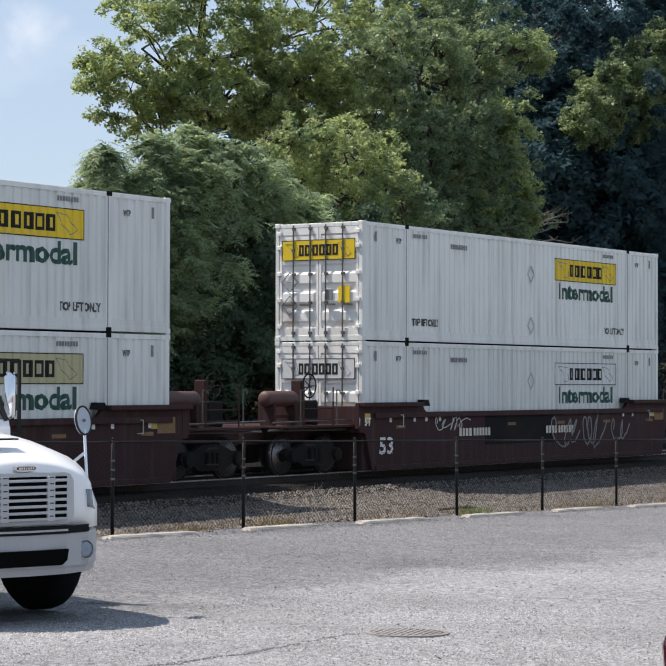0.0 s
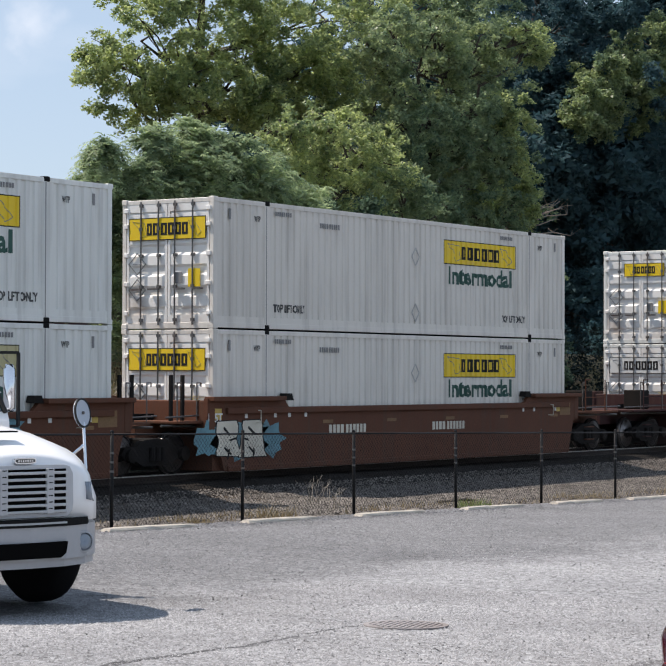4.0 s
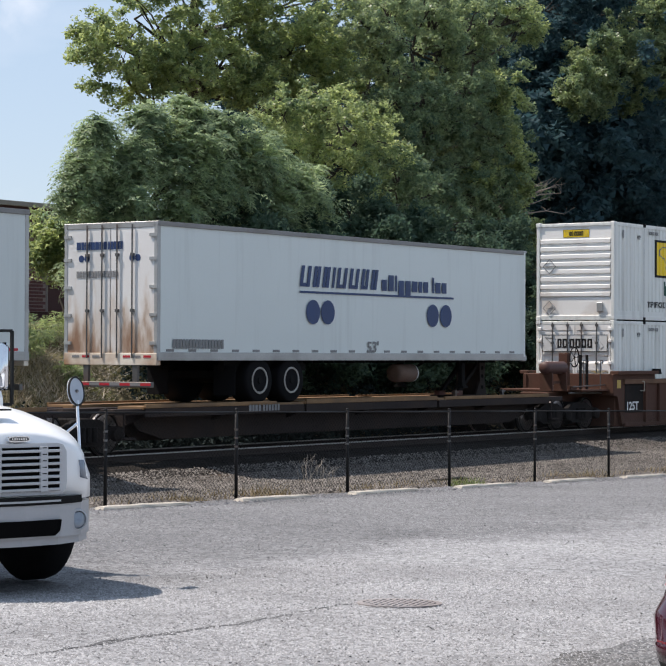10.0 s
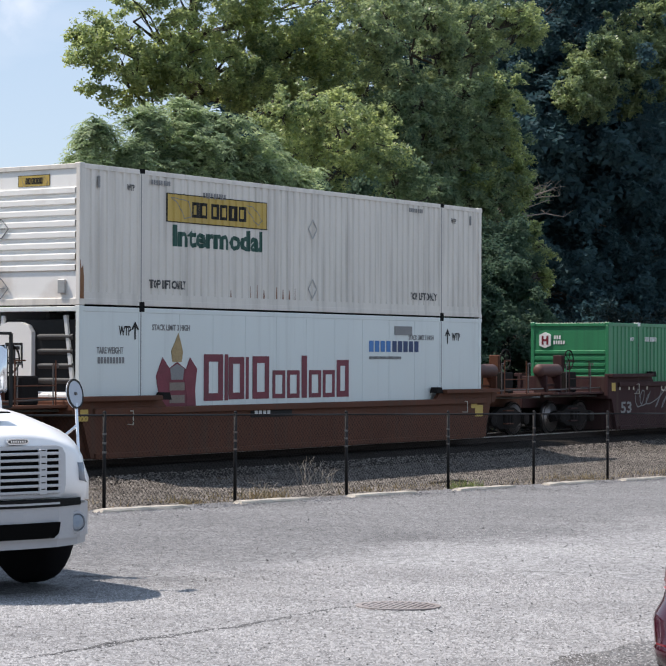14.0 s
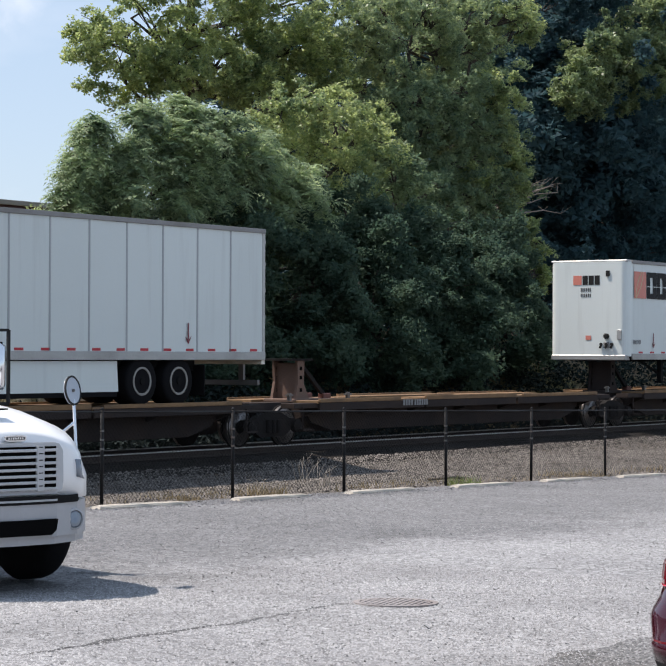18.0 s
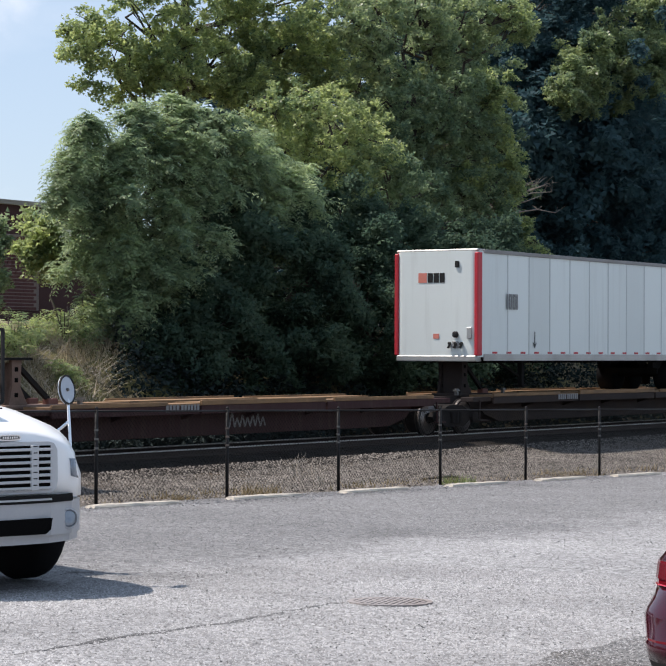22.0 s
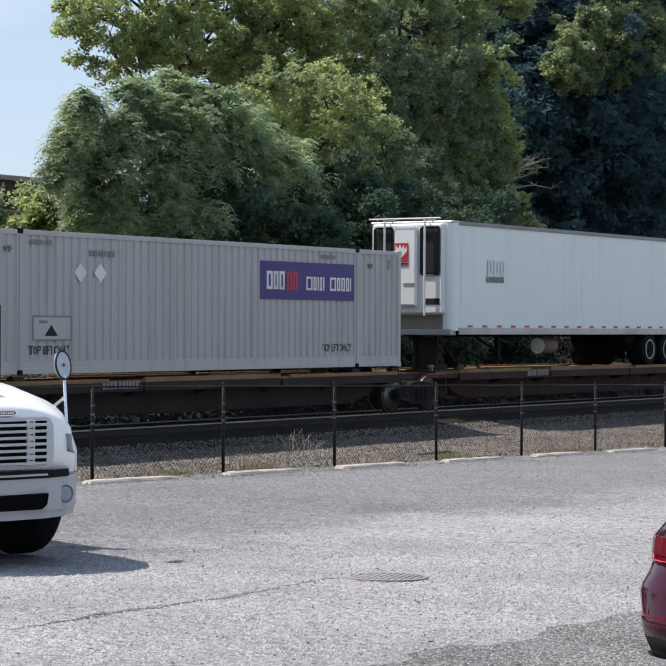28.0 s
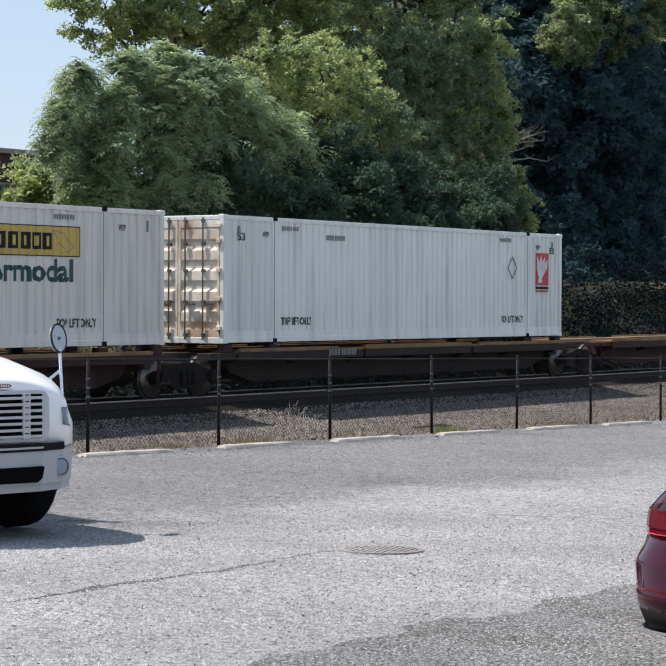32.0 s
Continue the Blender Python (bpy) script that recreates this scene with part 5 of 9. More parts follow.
    if reefer or reefer_tank:
        tank = add("fuel_tank", "ttank", lambda: Geo().lathe([(-0.40, 0.10), (-0.38, 0.23), (0.38, 0.23), (0.40, 0.10)], (L - 5.8, -0.9, 0.64), "x", 18), "hitch_cast", "brown fuel tank under the floor", True)
        add("end_cap", "tdisc", lambda: Geo().lathe([(-0.015, 0.0), (-0.015, 0.05), (0.0, 0.06), (0.0, 0.17), (-0.012, 0.215), (0.012, 0.225)], (L - 5.38, -0.9, 0.64), "x", 22), "white_sign", "pale tank end cap", False, tank)
    if reefer:
        reefer_unit(t, fx, L, 1.50, z1 - 0.06, reefer)
    return t


def cross_members(L):
    g = Geo()
    for i in range(22):
        x = 5.0 + i * 0.45
        if x < L - 0.5:
            g.box(x, x + 0.05, -1.2, 1.2, 0.90, 0.98)
    return g


def reefer_unit(t, fx, x, z0, z1, style="louvre"):
    """Cooling unit on the nose: white shell in a dark frame with a black intake."""
    h = z1 - z0
    f = x + 0.17

    def add(name, key, build, material, lab="", parent=None):
        return put(name, (key, fx, round(x, 2), z0, round(z1, 2), style), lambda: mirror_x(build(), fx), material, parent or t, lab)
    unit = add("cooling_unit", "ru", lambda: Geo().box(x - 0.03, f, -1.08, 1.08, z0, z1, 0.04), "white_sign", "white cooling unit housing")
    if style == "window":
        for s in (-1, 1):
            add("tube_guard", ("rt", s), lambda s=s: Geo().cyl((f + 0.14, s * 0.62, z0 - 0.05), (f + 0.14, s * 0.62, z1 + 0.12), 0.028, 8).cyl((f + 0.14, s * 0.62, z1 + 0.12), (x - 0.2, s * 0.62, z1 + 0.12), 0.028, 8), "white_sign", "white guard tube")
            add("intake_window", ("rw", s), lambda s=s: Geo().box(f - 0.01, f + 0.025, min(s * 0.42, s * 1.02), max(s * 0.42, s * 1.02), z0 + 0.42 * h, z1 - 0.08, 0.07), "ink", "black rounded intake window", unit)
        add("top_guard", "rtg", lambda: Geo().cyl((f + 0.14, -1.1, z1 + 0.12), (f + 0.14, 1.1, z1 + 0.12), 0.03, 8), "alu", "grey guard tube")
        add("shell_cover", "rsc", lambda: Geo().box(f - 0.01, f + 0.10, -0.34, 0.36, z0 + 0.08 * h, z1 - 0.10, 0.06), "white_sign", "", unit)
        add("badge", "rb", lambda: Geo().box(f, f + 0.012, -1.0, -0.55, z0 + 0.10 * h, z0 + 0.17 * h), "ink", "", unit)
        add("badge", "rb2", lambda: Geo().box(f + 0.098, f + 0.106, -0.30, 0.05, z0 + 0.30 * h, z0 + 0.34 * h), "faint", "", unit)
    else:
        add("intake_grille", "rg", lambda: Geo().box(f - 0.01, f + 0.012, -0.22, 1.02, z0 + 0.51 * h, z1 - 0.05, 0.005), "void", "black louvred intake", unit)
        for i in range(9):
            z = z0 + 0.53 * h + i * 0.048 * h
            add("louvre", ("rl", i), lambda z=z: Geo().prism([(f + 0.010, z), (f + 0.045, z + 0.012), (f + 0.045, z + 0.03), (f + 0.010, z + 0.045)], -0.16, 0.96, "y"), "ink", "", unit)
        add("cheek_panel", "rc", lambda: Geo().prism([(-1.04, z1 - 0.05), (-0.24, z1 - 0.05), (-0.24, z0 + 0.50 * h), (-0.42, z0 + 0.72 * h), (-0.60, z0 + 0.86 * h), (-1.04, z0 + 0.90 * h)], f - 0.01, f + 0.012, "x"), "ink", "black slanted cheek panel", unit)
        for k, (y0, y1) in enumerate(((0.42, 1.0), (-0.18, 0.40), (-1.0, -0.26))):
            add("access_panel", ("ra", k), lambda y0=y0, y1=y1, k=k: Geo().box(f - 0.01, f + 0.016, y0, y1, z0 + 0.03 * h, z0 + (0.485 if k < 2 else 0.46) * h, 0.012), "white_sign", "", unit)
        for k, (y0, y1, u, v) in enumerate(((-0.86, -0.62, 0.07, 0.14), (-0.78, -0.60, 0.20, 0.26), (0.16, 0.30, 0.12, 0.17))):
            add("badge", ("rb", k), lambda y0=y0, y1=y1, u=u, v=v: Geo().box(f + 0.010, f + 0.022, y0, y1, z0 + u * h, z0 + v * h), "ink", "", unit)
        for k, q in enumerate(((-1.09, 1.09, z1 - 0.03, z1 + 0.02), (-1.09, 1.09, z0 - 0.02, z0 + 0.02), (-1.10, -1.05, z0, z1), (1.05, 1.10, z0, z1), (-0.245, -0.20, z0, z1))):
            add("frame_bar", ("rf", k), lambda q=q: Geo().box(f - 0.02, f + 0.026, *q), "bogie", "dark frame bar", unit)
    add("stained_apron", "rs", lambda: Geo().box(x - 0.02, x + 0.012, -1.0, 1.0, 1.02, z0 - 0.03), "dead_wood", "soot-stained lower nose")


# ---- bogies and cars ----
WR = 0.457


def bogie(car, x):
    for s in (-1, 1):
        for dx in (-0.89, 0.89):
            def wheel(s=s):
                y = s * 0.72
                prof = [(-0.03 * s, WR + 0.025), (0.0, WR + 0.02), (0.01 * s, WR), (0.10 * s, WR - 0.004), (0.10 * s, WR - 0.05), (0.06 * s, WR - 0.07), (0.05 * s, 0.17), (0.12 * s, 0.13), (0.12 * s, 0.0)]
                return Geo().lathe(prof, (0, y, WR), "y", 26)
            w = put("wheel", ("rwheel", s), wheel, "bogie", car, "", True, (x + dx, 0, 0))
            put("tread", ("rtread", s), lambda s=s: Geo().lathe([(0.015 * s, WR + 0.0025), (0.098 * s, WR)], (0, s * 0.72, WR), "y", 26), "wheel_steel", w, "bright worn wheel tread", True)

        def sideframe(s=s):
            y0, y1 = s * 0.95, s * 1.10
            top = [(-1.15, 0.50), (-1.05, 0.62), (-0.70, 0.64), (-0.35, 0.78), (0.35, 0.78), (0.70, 0.64), (1.05, 0.62), (1.15, 0.50), (1.05, 0.36), (0.75, 0.38), (0.45, 0.22), (-0.45, 0.22), (-0.75, 0.38), (-1.05, 0.36)]
            g = Geo().prism(top, min(y0, y1), max(y0, y1), "y")
            for dx in (-0.89, 0.89):
                g.lathe([(0, 0.15), (0.12 * s, 0.15), (0.14 * s, 0.08)], (dx, s * 1.08, WR), "y", 14)
            for dx in (-0.18, 0.0, 0.18):
                g.cyl((dx, s * 1.13, 0.32), (dx, s * 1.13, 0.62), 0.07, 10)
            return g
        put("side_frame", ("rside", s), sideframe, "bogie", car, "cast bogie side frame", False, (x, 0, 0))
    put("bolster", "rbol", lambda: Geo().box(-0.2, 0.2, -1.1, 1.1, 0.55, 0.80, 0.03), "bogie", car, "", False, (x, 0, 0))


def well_car(label, offset, joint_rear, joint_front, paint, ribs=False, bogies=(), gear=(), drop=0.0):
    """A double-stack well unit; origin at the rear end of its container, at rail height."""
    car = thing("well_car", label, "railcar", "well cars of the train")
    L = LENGTH
    r0, r1 = joint_rear - offset, joint_front - offset
    for s in (-1, 1):
        def wall(s=s):
            poly = [(-0.45, 1.64), (2.35, 1.66), (2.60, 1.43), (L - 2.60, 1.43), (L - 2.35, 1.66), (L + 0.45, 1.64), (L + 0.45, 1.05), (L + 0.15, 0.92),
                    (L - 0.15, 0.06), (0.15, 0.06), (-0.15, 0.92), (-0.45, 1.05)]
            if ribs:
                poly = [(-0.45, 1.58), (2.3, 1.60), (2.35, 1.44), (L - 2.35, 1.44), (L - 2.3, 1.60), (L + 0.45, 1.58), (L + 0.45, 1.05), (L + 0.15, 0.92),
                        (L - 0.15, 0.12), (0.15, 0.12), (-0.15, 0.92), (-0.45, 1.05)]
            return Geo().prism([(a, b - drop * (b > 1.2)) for a, b in poly], s * 1.44 - 0.05, s * 1.44 + 0.05, "y")
        w = put("side_wall", ("wwall", s, ribs, drop), wall, paint, car)
        put("top_chord", ("wchord", s, ribs, drop), lambda s=s: Geo().box(0.2, L - 0.2, s * 1.46 - 0.10, s * 1.46 + 0.10, 1.30 - drop, 1.435 - drop, 0.012), "chord_tan" if ribs else paint, car)
        put("bottom_chord", ("wbot", s, ribs), lambda s=s: Geo().box(0.25, L - 0.25, s * 1.45 - 0.09, s * 1.45 + 0.09, 0.04, 0.16, 0.012), paint, car)
        for x0 in (-0.4, L - 2.3):
            put("end_shelf", ("wshelf", s, x0, drop), lambda s=s, x0=x0: Geo().box(x0, x0 + 2.7, s * 1.50 - 0.14, s * 1.50 + 0.14, 1.58 - drop, 1.68 - drop, 0.012), paint, car)
        for x0 in (2.42, L - 2.62):
            put("locator", ("wloc", s, x0, drop), lambda s=s, x0=x0: Geo().prism([(x0, 1.60 - drop), (x0 + 0.05, 1.74 - drop), (x0 + 0.25, 1.74 - drop), (x0 + 0.32, 1.58 - drop)], s * 1.42 - 0.1, s * 1.42 + 0.1, "y"), "bogie", car)
        if ribs:
            for i in range(15):
                x = 1.6 + i * (L - 3.2) / 14
                put("rib", ("wrib", s), lambda s=s: Geo().box(-0.05, 0.05, s * 1.53 - 0.05, s * 1.53 + 0.05, 0.14, 1.32, 0.01), paint, car, "", False, (x, 0, 0))
    put("well_floor", "wfloor", lambda: Geo().box(0.2, L - 0.2, -1.4, 1.4, 0.06, 0.12).box(0.02, 0.1, -1.4, 1.4, 0.1, 1.3).box(L - 0.1, L - 0.02, -1.4, 1.4, 0.1, 1.3), "dark_gap", car)
    for x0 in (-0.13, L + 0.05):
        put("bulkhead", ("wbulk", x0), lambda x0=x0: Geo().box(x0, x0 + 0.08, -1.38, 1.38, 0.06, 1.30, 0.01), paint, car)
        for s in (-1, 1):
            put("bulkhead_cheek", ("wcheek", x0, s), lambda x0=x0, s=s: Geo().box(x0 if x0 < 0 else x0 - 0.40, x0 + 0.48 if x0 < 0 else x0 + 0.08, s * 1.35 - 0.02, s * 1.35 + 0.02, 0.06, 1.10), paint, car)
    for end, (a, b) in enumerate(((r0, 0.0), (L, r1))):
        def deck(a=a, b=b):
            g = Geo().box(a + 0.1, b - 0.1, -0.45, 0.45, 0.72, 1.08, 0.02)
            g.box(a + 0.5 if end == 0 else a + 0.05, b - 0.05 if end == 0 else b - 0.5, -1.35, 1.35, 1.10, 1.16, 0.01)
            c = b - 0.3 if end == 0 else a + 0.3
            g.box(c - 0.12, c + 0.12, -1.5, 1.5, 0.95, 1.60 - drop, 0.02)
            return g
        put("end_sill", ("wdeck", end, round(a, 1), round(b, 1), drop), deck, paint, car)
        c = (a + b) / 2
        edge = 0.30 if end == 0 else L - 0.30
        part("end_plate", Geo().box(edge - 0.55, edge - 0.25, -1.496, -1.485, 1.18 - drop, 1.42 - drop), "gold", car, "faded yellow reflective plate")
        part("stencil_box", Geo().rim(0.0, 0.006, -0.16, 0.16, 0.0, 0.30, 0.02, 0.02), "cream_ink", car, "white outlined stencil box").location = (edge - 1.0 if end else edge + 1.0, -1.494, 1.08 - drop)
        car.children[-1].rotation_euler = (0, 0, radians(90))
        for u in (0.35, 0.75):
            x = a + (b - a) * u
            g = Geo().cyl((x, -1.18, 1.1), (x, -1.18, 1.98), 0.016, 6).cyl((x, -1.18, 1.98), (x + 0.14, -1.18, 1.98), 0.016, 6).cyl((x + 0.14, -1.18, 1.98), (x + 0.14, -1.18, 1.90), 0.016, 6)
            part("grab_iron", g, "rod", car, "hooked steel grab iron")
        part("brake_pipe", Geo().cyl((a + 0.15, -1.22, 1.24), (b - 0.15, -1.22, 1.28), 0.022, 6).cyl((a + 0.15, -1.10, 1.06), (b - 0.15, -1.10, 1.04), 0.03, 6), "rod", car)
        if (b - a) > 2.6:
            part("control_box", Geo().box(c - 0.05, c + 0.50, -0.95, -0.35, 1.16, 1.74, 0.03), "bogie", car, "dark brake control box")
            part("coupler", Geo().box(a if end == 0 else b - 0.5, a + 0.5 if end == 0 else b, -0.16, 0.16, 0.72, 0.98, 0.03), "bogie", car)
            g = Geo()
            for x in (c - 0.6, c + 0.6):
                g.cyl((x, -1.3, 1.1), (x, -1.3, 2.05), 0.017, 6)
            g.cyl((c - 0.6, -1.3, 2.05), (c - 0.3, -1.3, 2.05), 0.017, 6)
            g.cyl((c - 0.6, -1.3, 1.55), (c + 0.6, -1.3, 1.55), 0.017, 6)
            g.cyl((c - 0.6, -1.3, 1.3), (c + 0.6, -1.3, 1.3), 0.017, 6)
            part("hand_rail", g, paint, car)
            for z in (0.35, 0.7):
                part("step", Geo().box(c - 0.7, c - 0.3, -1.42, -1.30, z, z + 0.03), paint, car)
        else:
            g = Geo()
            for x in (c - 0.25, c + 0.15):
                g.bar((x, -1.0, 1.1), (x, -1.0, 2.15), 0.05, 0.09)
            part("guide_post", g, "bogie", car, "dark upright guide bars")
    for x in bogies:
        bogie(car, x - offset)
    for kind, x in gear:
        if kind == "brake":
            brake_gear(car, x - offset, paint)
    return car


def brake_gear(car, x, paint, z=1.16):
    tank = put("air_reservoir", ("tank", paint), lambda: Geo().lathe([(-0.62, 0.08), (-0.58, 0.16), (-0.52, 0.185), (0.52, 0.185), (0.58, 0.16), (0.62, 0.08)], (0, 0, 0), "x", 18), "tank", car, "rusty red air reservoir", True, (x - 0.6, -0.75, z + 0.62))
    put("tank_saddle", ("saddle", paint), lambda: Geo().box(-0.45, -0.38, -0.2, 0.2, -0.66, -0.14).box(0.38, 0.45, -0.2, 0.2, -0.66, -0.14).box(-0.45, 0.45, -0.03, 0.03, -0.45, -0.38), paint, car, "", False, (x - 0.6, -0.75, z + 0.62))
    put("brake_wheel", "bwheel", lambda: brake_wheel(), "bogie", car, "round hand brake wheel", False, (x + 0.60, -0.78, z + 0.92))
    put("brake_stand", ("bstand", paint), lambda: Geo().box(-0.08, 0.08, -0.15, 0.15, 0, 1.05, 0.02).box(-0.5, -0.15, -0.5, 0.3, 0, 0.10), paint, car, "", False, (x + 0.6, -0.45, z))


def brake_wheel():
    g = Geo()
    n = 20
    for i in range(n):
        a, b = 2 * math.pi * i / n, 2 * math.pi * (i + 1) / n
        g.cyl((0.28 * math.cos(a), 0, 0.28 * math.sin(a)), (0.28 * math.cos(b), 0, 0.28 * math.sin(b)), 0.018, 6)
    for i in range(5):
        a = 2 * math.pi * i / 5
        g.cyl((0, 0, 0), (0.28 * math.cos(a), 0, 0.28 * math.sin(a)), 0.013, 5)
    return g


def spine_car(label, offset, joint_rear, joint_front, hitch=None, fold=None, planks="plank", paint="dark_car", bogies=(), container_load=False):
    """One platform of an articulated spine car: deep centre sill, side platforms for wheels, a hitch."""
    car = thing("spine_car", label, "railcar", "spine cars of the train")
    L = LENGTH
    a, b = joint_rear - offset, joint_front - offset

    def sill():
        poly = [(a + 0.1, 0.98), (b - 0.1, 0.98), (b - 0.1, 0.72), (b - 1.6, 0.66), (b - 2.4, 0.26), (a + 2.4, 0.26), (a + 1.6, 0.66), (a + 0.1, 0.72)]
        return Geo().prism(poly, -0.36, 0.36, "y")
    part("centre_sill", sill(), paint, car)
    n = 7
    for s in (-1, 1):
        poly = [(a + 1.5, 0.94), (b - 1.5, 0.94), (b - 2.0, 0.50), (b - 2.8, 0.30), (a + 2.8, 0.30), (a + 2.0, 0.50)]
        part("side_girder", Geo().prism(poly, s * 0.80 - 0.03, s * 0.80 + 0.03, "y"), paint, car)
        for k in range(3):
            x0, x1 = a + 1.5 + (b - a - 3.0) * k / 3, a + 1.5 + (b - a - 3.0) * (k + 1) / 3
            part("wheel_platform", Geo().box(x0 + 0.03, x1 - 0.03, s * 0.98 - 0.36, s * 0.98 + 0.36, 0.96 + 0.02 * (k == 1), 1.03 + 0.02 * (k == 1), 0.008), planks, car)
            part("deck_edge", Geo().box(x0 + 0.05 + 0.3 * (k == 2), x1 - 0.05 - 1.1 * (k == 0), s * 1.35 - 0.035, s * 1.35 + 0.035, 0.99, 1.075 + 0.02 * (k == 1), 0.008), planks, car, "worn yellow deck edge board")
            part("edge_beam", Geo().box(x0 + 0.05, x1 - 0.05, s * 1.34 - 0.035, s * 1.34 + 0.035, 0.80, 0.985, 0.008), paint, car)
    for i in range(n):
        x = a + 1.7 + (b - a - 3.4) * i / (n - 1)
        part("cross_bearer", Geo().prism([(-1.32, 0.94), (-1.32, 0.84), (-0.4, 0.50), (0.4, 0.50), (1.32, 0.84), (1.32, 0.94)], x - 0.06, x + 0.06, "x"), paint, car)
    for s in (-1, 1):
        for x in (a + 1.1, b - 1.1):
            part("end_step", Geo().box(x - 0.5, x + 0.5, s * 1.1 - 0.2, s * 1.1 + 0.2, 0.86, 0.98, 0.01), paint, car)
            part("step", Geo().box(x - 0.25, x + 0.15, s * 1.32 - 0.06, s * 1.32 + 0.06, 0.35, 0.39).bar((x - 0.2, s * 1.32, 0.37), (x - 0.2, s * 1.32, 0.9), 0.03, 0.03), paint, car)
    if container_load:
        for x in (0.2, 2.0, L - 2.0, L - 0.2):
            for s in (-1, 1):
                part("pedestal", Geo().box(x - 0.16, x + 0.16, s * 1.18 - 0.10, s * 1.18 + 0.10, 0.98, 1.165, 0.02), paint, car)
    if hitch is not None:
        hitch_stand(car, hitch, 1 if hitch > 8 else -1, False)
    if fold is not None:
        hitch_stand(car, fold, 1 if fold > 8 else -1, True)
    for x in bogies:
        bogie(car, x - offset)
    return car


def hitch_stand(car, x, way, red):
    """The stand that carries a trailer's kingpin."""
    top = 1.05 + 0.92
    plate = [(x - 0.45, -0.40), (x + 0.40, -0.45), (x + 0.48, 0.0), (x + 0.40, 0.45), (x - 0.45, 0.40), (x - 0.5, 0)]
    if red and way > 0:
        # slim dark post, thin grey plate, twin red struts that reach half-way up
        for s in (-0.30, 0.30):
            part("hitch_leg", Geo().prism([(x - 0.06, 1.06), (x + 0.16, 1.06), (x + 0.12, top), (x, top)], s - 0.04, s + 0.04, "y"), "bogie", car, "dark upright leg")
            part("hitch_strut", Geo().bar((x - 1.05, s, 1.12), (x - 0.08, s, 1.58), 0.09, 0.11), "red_steel", car, "red diagonal strut")
            part("strut_foot", Geo().box(x - 1.30, x - 0.80, s - 0.10, s + 0.10, 1.04, 1.15, 0.02), "red_steel", car)
        part("hitch_web", Geo().box(x + 0.02, x + 0.08, -0.26, 0.26, 1.06, top - 0.1, 0.01), "bogie", car)
        part("release_pin", Geo().cyl((x + 0.06, -0.45, 1.40), (x + 0.06, -0.30, 1.40), 0.09, 14), "rim", car, "pale round pin head")
        part("hitch_plate", Geo().prism(plate, top, top + 0.05, "z"), "plate_grey", car, "flat dark grey kingpin plate")
        part("hitch_base", Geo().box(x - 1.9, x + 0.3, -0.45, 0.45, 0.97, 1.06, 0.02), "red_steel", car)
        part("latch_post", Geo().box(x - 1.72, x - 1.64, -0.38, -0.30, 1.06, 1.24).box(x - 1.76, x - 1.60, -0.40, -0.28, 1.16, 1.20), "bogie", car)
        return
    m = "hitch_cast" if red else "dark_car"
    for s in (-0.34, 0.34):
        cheek = [(x - 0.34 * way, 1.06), (x + 0.22 * way, 1.06), (x + 0.16 * way, 1.30), (x + 0.12 * way, 1.46), (x + 0.15 * way, top), (x - 0.15 * way, top), (x - 0.12 * way, 1.42), (x - 0.24 * way, 1.22)]
        leg = part("hitch_leg", Geo().prism(cheek, s - 0.035, s + 0.035, "y"), m, car)
        for z in (1.22, 1.52, 1.74):
            part("lightening_hole", Geo().box(x - 0.06, x + 0.05, s - 0.038, s + 0.038, z, z + 0.09, 0.004), "void", leg)
        part("hitch_strut", Geo().bar((x - 1.15 * way, s * 0.8, 1.10), (x - 0.05 * way, s * 0.8, top - 0.04), 0.08, 0.10), "bogie", car, "dark diagonal strut")
        part("strut_foot", Geo().box(x - 1.15 * way - 0.16, x - 1.15 * way + 0.16, s * 0.8 - 0.09, s * 0.8 + 0.09, 1.04, 1.18, 0.02), "red_steel", car, "red strut foot")
    part("hitch_web", Geo().box(x - 0.05, x + 0.05, -0.30, 0.30, 1.06, top - 0.05, 0.01), m, car)
    part("hitch_plate", Geo().prism(plate, top, top + 0.05, "z"), "bogie", car)
    part("hitch_base", Geo().box(min(x - 1.4 * way, x + 0.4 * way), max(x - 1.4 * way, x + 0.4 * way), -0.45, 0.45, 0.97, 1.06, 0.02), m, car)
    for u in (x - 1.75 * way, x + 0.75 * way):
        part("latch_post", Geo().box(u - 0.04, u + 0.04, -0.60, -0.52, 1.02, 1.20).box(u - 0.09, u + 0.09, -0.62, -0.50, 1.13, 1.17), "rod", car)


# ---- markings on the cars ----
FACE = -1.494


def scribble(car, x0, x1, z0, z1, material, seed, loops=5, w=0.035):
    """A sprayed tag: one looping stroke that reads as nothing."""
    rng = random.Random(seed)
    pts = []
    steps = 14
    x = x0
    for k in range(loops):
        wide = (x1 - x0) / loops * rng.uniform(0.7, 1.3)
        tall = rng.uniform(0.55, 1.0)
        turn = rng.choice((1, 1, 2))
        lean = rng.uniform(-0.25, 0.4)
        for i in range(steps):
            u = i / steps
            z = (z1 - z0) * 0.5 * tall * math.sin(2 * math.pi * turn * u + k)
            px = x + wide * (u + 0.35 * math.cos(2 * math.pi * turn * u)) + lean * z
            pts.append((px, FACE - 0.004, (z0 + z1) / 2 + z + 0.04 * (z1 - z0) * rng.uniform(-1, 1)))
        x += wide * 0.95
    g = Geo()
    for p, q in zip(pts, pts[1:]):
        g.bar(p, q, 0.004, w)
    part("graffiti_tag", g, material, car, "sprayed looping graffiti tag")


